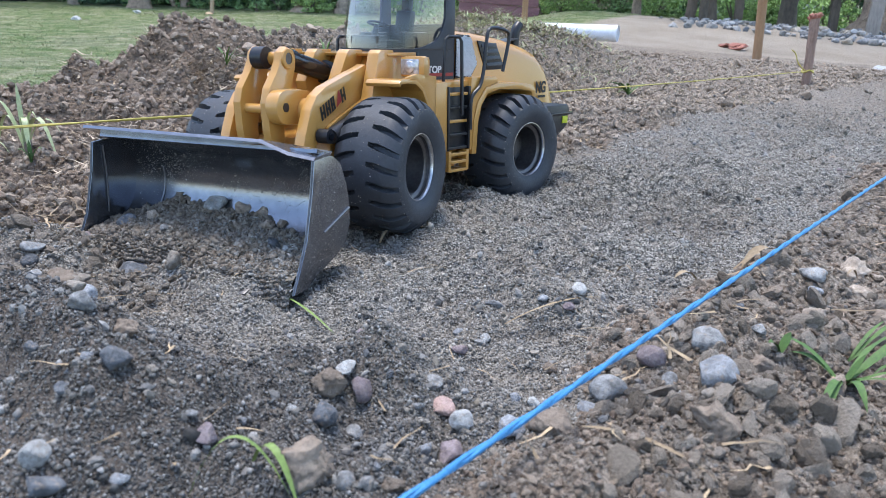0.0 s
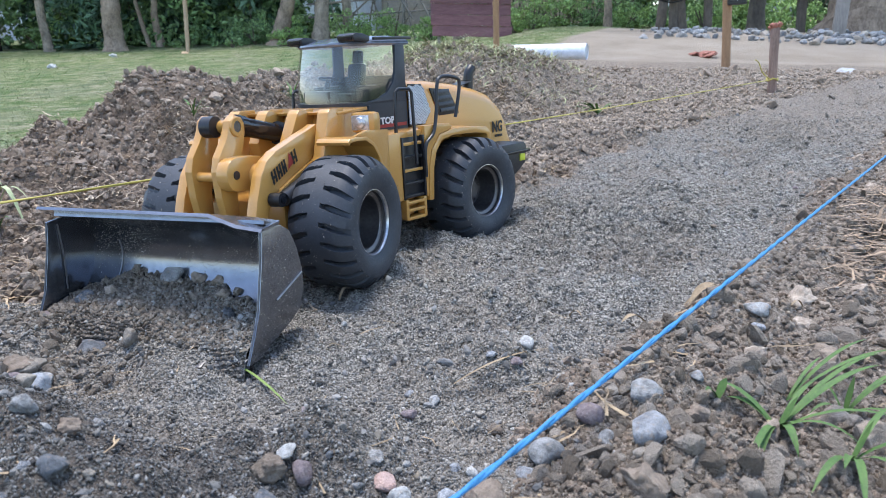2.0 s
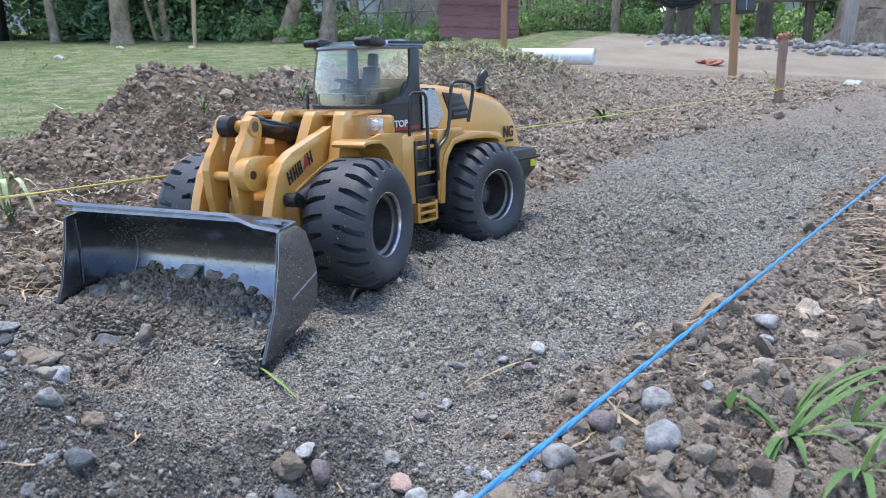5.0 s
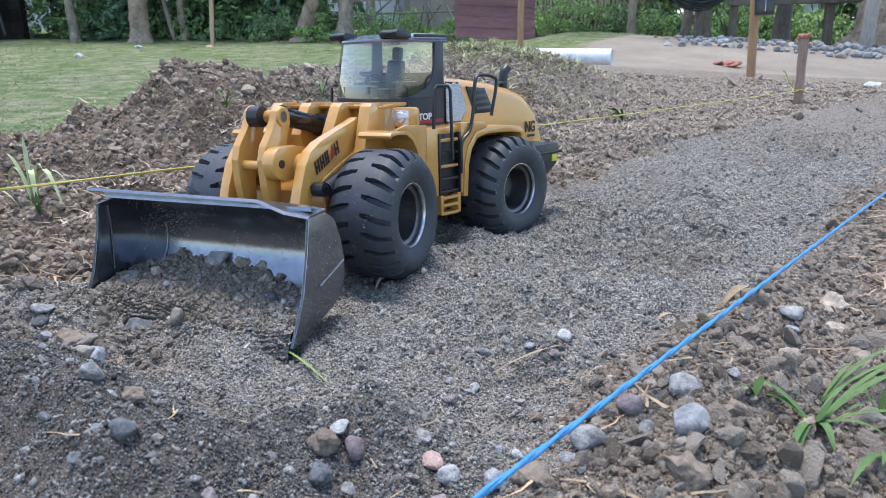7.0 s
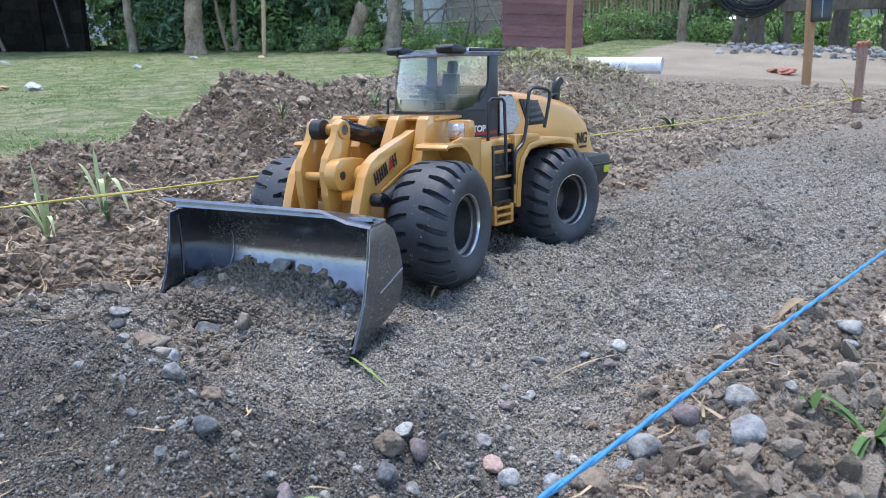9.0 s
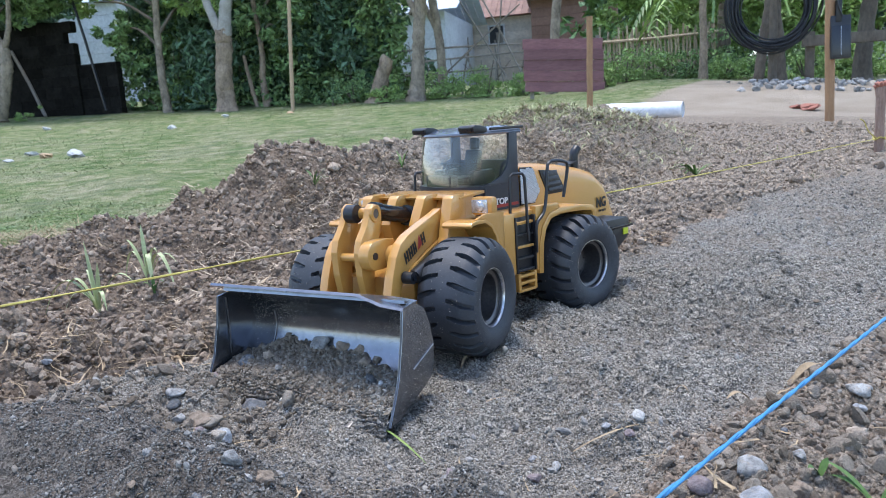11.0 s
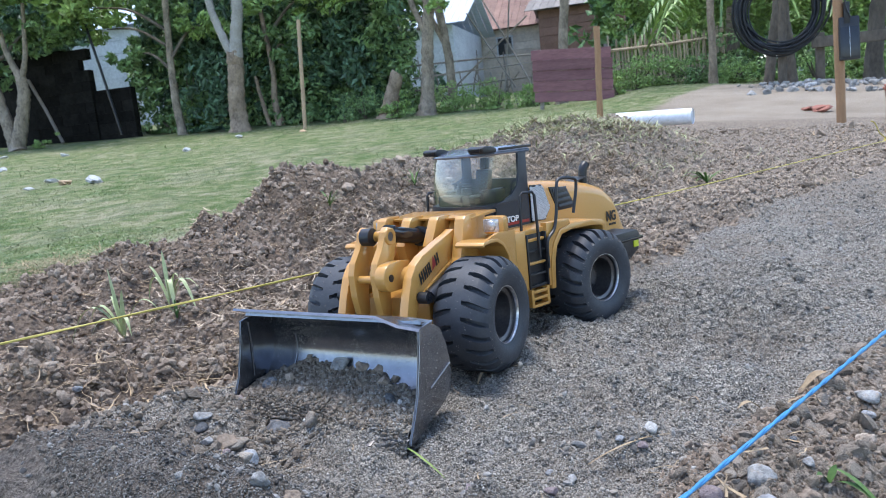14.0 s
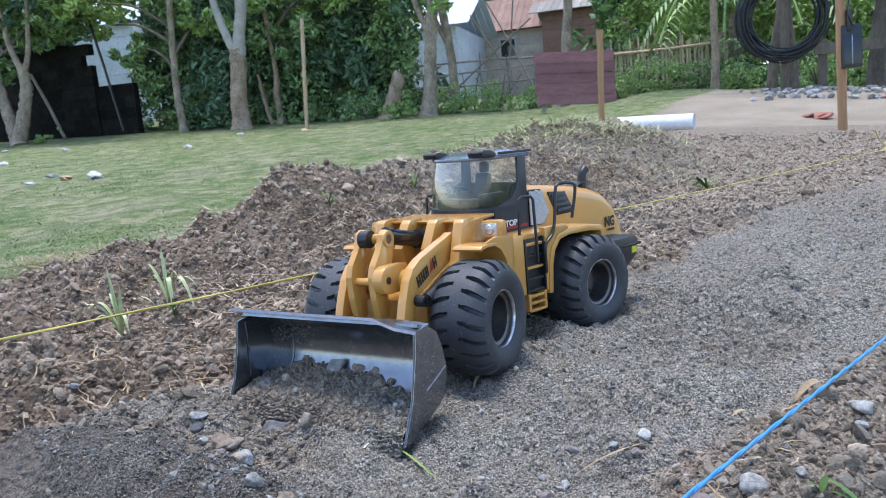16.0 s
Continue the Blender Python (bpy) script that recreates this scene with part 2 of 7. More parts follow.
M["pebble"] = grains("mixed_pebble", [(0.1, 0.097, 0.093), (0.29, 0.262, 0.228), (0.17, 0.17, 0.172), (0.36, 0.31, 0.245), (0.23, 0.22, 0.205), (0.48, 0.46, 0.43)], 0.8, 700, 0.0005)
M["straw"] = surface("dry_straw", (0.22, 0.15, 0.085), (0.42, 0.32, 0.2), 0.8, 40, islands=0.4)
M["turf_blade"] = surface("turf_blade", (0.09, 0.17, 0.048), (0.23, 0.265, 0.135), 0.7, 1.6, fine=9, islands=0.32)
STONES = {}


def stone_surface(name, a, c, earthy=0.0):
    """River stone: blotched at the stone's own size, speckled, with a film of dried mud in patches."""
    m, n, l, b = nodes_of(name)
    inf = n.new("ShaderNodeObjectInfo")
    tc = n.new("ShaderNodeTexCoord")
    mv = n.new("ShaderNodeVectorMath")
    mv.operation = "MULTIPLY_ADD"
    mv.inputs[1].default_value = (1, 1, 1)
    l.new(tc.outputs["Object"], mv.inputs[0])
    sc = n.new("ShaderNodeVectorMath")
    sc.operation = "SCALE"
    sc.inputs[0].default_value = (37.0, 11.0, 23.0)
    l.new(inf.outputs["Random"], sc.inputs["Scale"])
    l.new(sc.outputs["Vector"], mv.inputs[2])

    def nz(scale, detail=5, rough=0.65):
        t = n.new("ShaderNodeTexNoise")
        t.inputs["Scale"].default_value, t.inputs["Detail"].default_value, t.inputs["Roughness"].default_value = scale, detail, rough
        l.new(mv.outputs["Vector"], t.inputs["Vector"])
        return t.outputs["Fac"]

    col = ramp(n, l, nz(1.5), [(0.32, a), (0.68, c)])
    col = mixed(n, l, 0.75, col, ramp(n, l, nz(9, 5, 0.75), [(0.3, (0.35, 0.35, 0.35)), (0.5, (0.95, 0.95, 0.95)), (0.7, (1, 1, 1))]), "MULTIPLY")
    mud = n.new("ShaderNodeMapRange")
    mud.inputs["From Min"].default_value, mud.inputs["From Max"].default_value, mud.inputs["To Max"].default_value = 0.54 - 0.2 * earthy, 0.66, 0.7
    l.new(nz(2.6, 6, 0.7), mud.inputs["Value"])
    col = mixed(n, l, mud.outputs["Result"], col, (0.27, 0.215, 0.165))
    inr = n.new("ShaderNodeMapRange")
    inr.inputs["To Min"].default_value, inr.inputs["To Max"].default_value = 0.9, 1.4
    l.new(inf.outputs["Random"], inr.inputs["Value"])
    hs = n.new("ShaderNodeHueSaturation")
    l.new(inr.outputs["Result"], hs.inputs["Value"])
    l.new(col, hs.inputs["Color"])
    l.new(hs.outputs["Color"], b.inputs["Base Color"])
    b.inputs["Roughness"].default_value = 0.82
    b.inputs["Specular IOR Level"].default_value = 0.35
    nb = bump(n, l, b, nz(12, 5, 0.75), 0.8, 0.0009)
    bump(n, l, b, nz(3.2, 3), 0.7, 0.002, nb)
    return m


for key, a, c in (("grey", (0.13, 0.13, 0.128), (0.38, 0.38, 0.375)), ("pale", (0.27, 0.265, 0.25), (0.55, 0.545, 0.53)), ("dark", (0.05, 0.056, 0.064), (0.17, 0.18, 0.195)),
                  ("tan", (0.2, 0.174, 0.143), (0.37, 0.33, 0.28)), ("pink", (0.42, 0.28, 0.24), (0.58, 0.42, 0.37)), ("blue", (0.17, 0.178, 0.19), (0.4, 0.412, 0.43)), ("violet", (0.17, 0.13, 0.135), (0.32, 0.265, 0.27))):
    STONES[key] = stone_surface(key + "_stone", a, c)
STONES["earth"] = stone_surface("beige_dried_earth", (0.24, 0.192, 0.15), (0.52, 0.44, 0.36), 1.0)
STONES["brown"] = stone_surface("dried_earth", (0.12, 0.09, 0.068), (0.3, 0.245, 0.195), 1.0)
M["blue_cord"] = surface("blue_nylon_cord", (0.03, 0.19, 0.43), (0.06, 0.28, 0.56), 0.5, 300, bump_d=0.0006, bump_scale=900)
M["yellow_cord"] = surface("yellow_nylon_cord", (0.38, 0.31, 0.06), (0.5, 0.42, 0.1), 0.5, 300)
M["stake"] = surface("sawn_stake_wood", (0.27, 0.145, 0.07), (0.4, 0.23, 0.12), 0.7, 12, bump_d=0.001, stretch=(6, 6, 0.7), bump_scale=60)
M["pale_wood"] = surface("pale_bamboo", (0.4, 0.27, 0.17), (0.56, 0.4, 0.27), 0.6, 10, bump_d=0.001, stretch=(5, 5, 0.6), bump_scale=50)
M["post_wood"] = surface("weathered_post", (0.17, 0.1, 0.075), (0.4, 0.27, 0.21), 0.85, 16, bump_d=0.004, stretch=(5, 5, 0.7), bump_scale=70)
M["bark_pale"] = surface("pale_bark", (0.075, 0.057, 0.042), (0.47, 0.385, 0.3), 0.9, 9, bump_d=0.03, bump_scale=22, fine=40, stretch=(1, 1, 0.6))
M["bark_tan"] = surface("tan_bark", (0.1, 0.07, 0.048), (0.46, 0.35, 0.26), 0.9, 8, bump_d=0.03, bump_scale=22, fine=40, stretch=(1, 1, 0.6))
M["bark_dark"] = surface("dark_bark", (0.045, 0.036, 0.028), (0.2, 0.165, 0.13), 0.9, 4, bump_d=0.015, bump_scale=16, stretch=(1, 1, 0.4))
M["leaf_dark"] = surface("dark_leaf", (0.05, 0.098, 0.058), (0.11, 0.2, 0.112), 0.5, 2, islands=0.5)
M["leaf_mid"] = surface("mid_leaf", (0.1, 0.19, 0.068), (0.24, 0.36, 0.145), 0.5, 2, islands=0.5)
M["leaf_light"] = surface("light_leaf", (0.19, 0.31, 0.085), (0.33, 0.46, 0.16), 0.5, 2, islands=0.4)
M["leaf_dry"] = surface("dry_leaf", (0.25, 0.17, 0.1), (0.4, 0.29, 0.19), 0.8, 4, islands=0.3)
M["maroon"] = surface("faded_maroon_paint", (0.14, 0.055, 0.068), (0.27, 0.132, 0.138), 0.8, 4, bump_d=0.002, bump_scale=40, stretch=(0.5, 1, 3), vary=0.18)
M["soot"] = surface("soot_black_blockwork", (0.005, 0.0048, 0.0045), (0.024, 0.022, 0.02), 1.0, 3, bump_d=0.01, bump_scale=14, vary=0.25)
M["white_wall"] = surface("white_limewash", (0.5, 0.52, 0.55), (0.72, 0.74, 0.77), 0.85, 1.5)
M["plank_grey"] = surface("weathered_plank", (0.16, 0.14, 0.125), (0.3, 0.27, 0.24), 0.85, 2, stretch=(3, 3, 0.5), vary=0.2)
M["rust"] = surface("rusty_roof_iron", (0.14, 0.07, 0.05), (0.3, 0.18, 0.14), 0.8, 1.2, vary=0.2)
M["blue_roof"] = surface("pale_blue_roof_iron", (0.42, 0.5, 0.62), (0.55, 0.63, 0.74), 0.5, 1.2, vary=0.1)
M["pvc"] = surface("white_pvc", (0.72, 0.74, 0.8), (0.8, 0.82, 0.87), 0.4, 6)
M["hose"] = surface("black_hose", (0.006, 0.007, 0.01), (0.012, 0.014, 0.019), 0.5, 20)
M["panel"] = surface("solar_panel", (0.012, 0.014, 0.02), (0.02, 0.024, 0.034), 0.22, 30)
M["bamboo_fence"] = surface("dry_bamboo", (0.27, 0.2, 0.14), (0.46, 0.37, 0.27), 0.8, 3, stretch=(3, 3, 0.4), vary=0.35)
M["rubbish"] = surface("white_plastic_bag", (0.42, 0.43, 0.44), (0.66, 0.67, 0.68), 0.5, 20, bump_d=0.01, bump_scale=30)
M["rubbish_red"] = surface("reddish_scrap", (0.3, 0.1, 0.07), (0.42, 0.18, 0.13), 0.7, 20, bump_d=0.01, bump_scale=30)
M["soot"].node_tree.nodes["Principled BSDF"].inputs["Specular IOR Level"].default_value = 0.05


# ---- mesh helpers ----
def mesh_of(name, bm, material, smooth=None):
    """A mesh from a bmesh; smooth: the angle in degrees up to which edges are shaded round."""
    bmesh.ops.recalc_face_normals(bm, faces=bm.faces)
    me = bpy.data.meshes.new(name)
    bm.to_mesh(me)
    bm.free()
    me.materials.append(material)
    if smooth:
        me.shade_smooth()
        me.set_sharp_from_angle(angle=radians(smooth))
    else:
        me.shade_flat()
    return me


def hang(ob, parent):
    """Puts ob under parent without moving it."""
    if parent is not None:
        ob.parent = parent
        if parent.parent is None:
            ob.matrix_parent_inverse = Matrix.Translation(-parent.location)
    return ob


def part(name, bm, material, parent, label="", smooth=35):
    ob = hang(new(name, mesh_of(name, bm, material, smooth)), parent)
    if label:
        tagged(ob, label)
    return ob


def thing(name, at, label, category, group="", kind=""):
    ob = new(name)
    ob.empty_display_size = 0.02
    ob.location = at
    return tagged(ob, label, category, group, kind)


def flat(verts, faces, name, material, smooth=False):
    """A mesh from arrays of corners and of equal faces."""
    verts, faces = np.asarray(verts, np.float32), np.asarray(faces, np.int32)
    me = bpy.data.meshes.new(name)
    k = faces.shape[1]
    me.vertices.add(len(verts))
    me.vertices.foreach_set("co", verts.ravel())
    me.loops.add(faces.size)
    me.loops.foreach_set("vertex_index", faces.ravel())
    me.polygons.add(len(faces))
    me.polygons.foreach_set("loop_start", np.arange(0, faces.size, k, dtype=np.int32))
    me.update(calc_edges=True)
    me.validate()
    me.materials.append(material)
    if smooth:
        me.shade_smooth()
    else:
        me.shade_flat()
    return me


def add_box(bm, size, m=Matrix(), bevel=0.0):
    r = bmesh.ops.create_cube(bm, size=1.0)
    bmesh.ops.scale(bm, vec=size, verts=r["verts"])
    if bevel:
        edges = {e for v in r["verts"] for e in v.link_edges}
        out = bmesh.ops.bevel(bm, geom=list(edges), offset=bevel, segments=2, affect="EDGES", profile=0.6)
        verts = {v for f in out["faces"] for v in f.verts} | {v for v in r["verts"] if v.is_valid}
    else:
        verts = r["verts"]
    bmesh.ops.transform(bm, matrix=m, verts=list(verts))
    return bm


def add_prism(bm, profile, y0, y1, bevel=0.0, m=Matrix()):
    """A plate: a profile in x and z, thick from y0 to y1, with its edges eased."""
    a = [bm.verts.new((x, y0, z)) for x, z in profile]
    f = bm.faces.new(a)
    r = bmesh.ops.extrude_face_region(bm, geom=[f])
    top = [g for g in r["geom"] if isinstance(g, bmesh.types.BMVert)]
    bmesh.ops.translate(bm, vec=(0, y1 - y0, 0), verts=top)
    verts = a + top
    if bevel:
        edges = {e for v in verts for e in v.link_edges}
        out = bmesh.ops.bevel(bm, geom=list(edges), offset=bevel, segments=2, affect="EDGES", profile=0.6, clamp_overlap=True)
        verts = list({v for g in out["faces"] for v in g.verts} | {v for v in verts if v.is_valid})
    bmesh.ops.transform(bm, matrix=m, verts=verts)
    return bm


def add_cyl(bm, a, b, r, r2=None, seg=20, cap=True):
    a, b = Vector(a), Vector(b)
    d = b - a
    m = Matrix.Translation((a + b) / 2) @ d.to_track_quat("Z", "Y").to_matrix().to_4x4()
    bmesh.ops.create_cone(bm, cap_ends=cap, segments=seg, radius1=r, radius2=r if r2 is None else r2, depth=d.length, matrix=m)
    return bm


def add_tube(bm, pts, radii, seg=8, closed_ends=True):
    """A tube through points; radii: one number or one a point."""
    pts = [Vector(p) for p in pts]
    radii = [radii] * len(pts) if isinstance(radii, (int, float)) else radii
    rings, side = [], None
    for i, p in enumerate(pts):
        d = (pts[min(i + 1, len(pts) - 1)] - pts[max(i - 1, 0)]).normalized()
        if side is None:
            side = d.orthogonal().normalized()
        side = (side - d * side.dot(d)).normalized()
        up = d.cross(side)
        rings.append([bm.verts.new(p + radii[i] * (math.cos(a) * side + math.sin(a) * up)) for a in (2 * math.pi * k / seg for k in range(seg))])
    for r0, r1 in zip(rings, rings[1:]):
        for k in range(seg):
            bm.faces.new((r0[k], r0[(k + 1) % seg], r1[(k + 1) % seg], r1[k]))
    if closed_ends:
        bm.faces.new(rings[0][::-1])
        bm.faces.new(rings[-1])
    return bm


def smooth_path(pts, steps=6):
    """A rounded line through points (Catmull-Rom)."""
    p = [Vector(q) for q in pts]
    p = [2 * p[0] - p[1]] + p + [2 * p[-1] - p[-2]]
    out = []
    for i in range(1, len(p) - 2):
        for k in range(steps):
            t = k / steps
            out.append(0.5 * ((2 * p[i]) + (p[i + 1] - p[i - 1]) * t + (2 * p[i - 1] - 5 * p[i] + 4 * p[i + 1] - p[i + 2]) * t * t + (3 * p[i] - p[i - 1] - 3 * p[i + 1] + p[i + 2]) * t ** 3))
    return out + [p[-2]]


def add_lathe(bm, profile, seg=48, m=Matrix()):
    """A turned body: the profile gives radius and place along y."""
    rings = []
    for r, y in profile:
        rings.append([bm.verts.new(m @ Vector((r * math.cos(a), y, r * math.sin(a)))) for a in (2 * math.pi * k / seg for k in range(seg))] if r > 1e-6 else [bm.verts.new(m @ Vector((0, y, 0)))])
    for r0, r1 in zip(rings, rings[1:]):
        for k in range(seg):
            q = [r0[k % len(r0)], r0[(k + 1) % len(r0)], r1[(k + 1) % len(r1)], r1[k % len(r1)]]
            q = list(dict.fromkeys(q))
            if len(q) > 2:
                bm.faces.new(q)
    return bm


def add_loft(bm, rings, caps=True):
    rows = [[bm.verts.new(p) for p in ring] for ring in rings]
    k = len(rows[0])
    for r0, r1 in zip(rows, rows[1:]):
        for i in range(k):
            bm.faces.new((r0[i], r0[(i + 1) % k], r1[(i + 1) % k], r1[i]))
    if caps:
        bm.faces.new(rows[0][::-1])
        bm.faces.new(rows[-1])
    return bm


rng = np.random.default_rng(7)


def ico(sub):
    bm = bmesh.new()
    bmesh.ops.create_icosphere(bm, subdivisions=sub, radius=1.0)
    v = np.array([q.co[:] for q in bm.verts])
    f = np.array([[q.index for q in g.verts] for g in bm.faces])
    bm.free()
    return v, f


ICO1, ICO2, ICO3, ICO4 = ico(1), ico(2), ico(3), ico(4)
OCTA = (np.array([[1.0, 0, 0], [-1, 0, 0], [0, 1, 0], [0, -1, 0], [0, 0, 1], [0, 0, -1]]), np.array([[0, 2, 4], [2, 1, 4], [1, 3, 4], [3, 0, 4], [2, 0, 5], [1, 2, 5], [3, 1, 5], [0, 3, 5]]))



def turns(n):
    q = rng.normal(size=(n, 4))
    q /= np.linalg.norm(q, axis=1, keepdims=True)
    w, x, y, z = q.T
    return np.stack([1 - 2 * (y * y + z * z), 2 * (x * y - z * w), 2 * (x * z + y * w), 2 * (x * y + z * w), 1 - 2 * (x * x + z * z), 2 * (y * z - x * w),
                     2 * (x * z - y * w), 2 * (y * z + x * w), 1 - 2 * (x * x + y * y)], 1).reshape(n, 3, 3)


def lumps(name, places, sizes, material, base=ICO1, flatness=(0.55, 1.0), jag=0.22, smooth=True, cuts=0):
    """Many uneven lumps in one mesh: places (n, 3), radii (n)."""
    n = len(places)
    v, f = base
    sh = np.repeat(v[None], n, 0) * (1 + rng.uniform(-jag, jag, (n, len(v), 1)))
    for _ in range(cuts):
        c = rng.normal(size=(n, 3))
        c /= np.linalg.norm(c, axis=1, keepdims=True)
        over = np.maximum(np.einsum("nki,ni->nk", sh, c) - rng.uniform(0.3, 0.65, n)[:, None], 0)
        sh = sh - 0.95 * over[:, :, None] * c[:, None]
    sh = sh * np.stack([rng.uniform(0.8, 1.5, n), rng.uniform(0.55, 1.05, n), rng.uniform(*flatness, n)], 1)[:, None]
    sh = np.einsum("nij,nkj->nki", turns(n), sh) * np.asarray(sizes)[:, None, None] + np.asarray(places)[:, None]
    faces = (f[None] + (np.arange(n) * len(v))[:, None, None]).reshape(-1, 3)
    return flat(sh.reshape(-1, 3), faces, name, material, smooth)


def strips(name, roots, lengths, widths, material, bend=0.3, lie=0.0, seg=3, wander=0.0):
    """Many thin blades in one mesh: each a bent strip of seg pieces; lie: 0 upright, 1 flat."""
    n = len(roots)
    az = rng.uniform(0, 2 * np.pi, n)
    dirh = np.stack([np.cos(az), np.sin(az), np.zeros(n)], 1)
    side = np.stack([-np.sin(az + rng.normal(0, 0.5, n)), np.cos(az), np.zeros(n)], 1)
    t = np.linspace(0, 1, seg + 1)
    lean = np.clip(lie + rng.normal(0, 0.15, n), 0, 1)
    up = 1 - lean
    path = np.zeros((n, seg + 1, 3))
    for k, s in enumerate(t):
        path[:, k] = roots + np.asarray(lengths)[:, None] * (dirh * (lean * s + bend * s * s * rng.uniform(0.3, 1.2, n))[:, None] + np.array([0, 0, 1.0]) * ((up * s) - bend * 0.4 * s * s * up)[:, None] + side * (wander * np.sin(s * 3.0) * rng.uniform(-1, 1, n))[:, None])
    w = np.asarray(widths)[:, None, None] * (1 - 0.85 * t)[None, :, None]
    a, b = path + side[:, None] * w, path - side[:, None] * w
    verts = np.stack([a, b], 2).reshape(n, -1, 3)
    q = np.array([[2 * k, 2 * k + 1, 2 * k + 3, 2 * k + 2] for k in range(seg)])
    faces = (q[None] + (np.arange(n) * 2 * (seg + 1))[:, None, None]).reshape(-1, 4)
    return flat(verts.reshape(-1, 3), faces, name, material)


def leaves(name, centres, size, material, aspect=0.5, droop=0.3):
    """Many small folded leaves in one mesh, at the centres given."""
    n = len(centres)
    R = turns(n)
    s = size * rng.uniform(0.6, 1.3, n)
    base = np.array([[-1, 0, 0], [0, -aspect, 0.12], [1, 0, -droop], [0, aspect, 0.12]])
    v = np.einsum("nij,kj->nki", R, base) * s[:, None, None] + np.asarray(centres)[:, None]
    faces = (np.array([[0, 1, 2], [0, 2, 3]])[None] + (np.arange(n) * 4)[:, None, None]).reshape(-1, 3)
    return flat(v.reshape(-1, 3), faces, name, material)


# smooth lattice noise on arrays
_lat = rng.random((256, 256))


def val(x, y):
    xi, yi = np.floor(x).astype(int), np.floor(y).astype(int)
    fx, fy = x - xi, y - yi
    fx, fy = fx * fx * (3 - 2 * fx), fy * fy * (3 - 2 * fy)
    g = lambda i, j: _lat[i % 256, j % 256]
    return (g(xi, yi) * (1 - fx) + g(xi + 1, yi) * fx) * (1 - fy) + (g(xi, yi + 1) * (1 - fx) + g(xi + 1, yi + 1) * fx) * fy - 0.5


def fbm(x, y, size, octaves=4, gain=0.5):
    out, a, s = 0.0, 1.0, 1.0 / size
    for k in range(octaves):
        out = out + a * val(x * s + 17.3 * k, y * s + 5.1 * k)
        a, s = a * gain, s * 2.03
    return out


def ss(a, b, x):
    t = np.clip((x - a) / (b - a), 0, 1)
    return t * t * (3 - 2 * t)


# ---- the lie of the land: a levelled gravel strip between two cords, spoil heaps, a rising lawn, a sandy drive ----
def zones(x, y):
    u, v = 0.5 * x + 0.866 * y, 0.866 * x - 0.5 * y
    left = np.interp(u, [-0.8, -0.5, -0.35, 0.0, 0.35, 0.7, 1.1, 1.5, 2.0, 2.4, 2.75], [-0.2, -0.23, -0.27, -0.2, -0.13, -0.19, -0.23, -0.22, -0.14, 0.0, 0.14])
    w = 0.05 * fbm(x, y, 0.16, 3) + 0.02 * fbm(x + 9, y, 0.03, 2)
    gravel = ss(-0.025, 0.03, v - left + w) * (1 - ss(0.27, 0.34, v + w)) * (1 - ss(2.7, 3.1, u + 4 * w))
    w2 = 0.25 * fbm(x, y, 0.6, 4)
    heap_far = np.exp(-((x - 0.1) / 0.85) ** 2 - ((y - 2.65) / 0.9) ** 2)
    turf = np.maximum((1 - ss(-1.42, -1.25, v + w2)) * (1 - ss(-0.1, 0.15, x) * ss(2.9, 3.3, y)), ss(3.6, 4.0, y + w2) * (1 - ss(-0.15, 0.1, x)))
    turf = np.maximum(turf, ss(1.4, 1.7, v + w2)) * (1 - ss(0.15, 0.35, heap_far + 0.3 * w2))
    turf = np.maximum(turf, ss(4.1, 4.5, y) * (1 - ss(-0.15, 0.1, x) * (1 - ss(4.7, 5.2, y))))
    drive = ss(4.35, 4.6, y + 0.3 * w2) * ss(-0.06, 0.06, x + 0.18 - 0.24 * (y - 4.5) + 0.2 * w2) * (1 - ss(9.0, 9.4, y + w2))
    return u, v, gravel, turf, drive


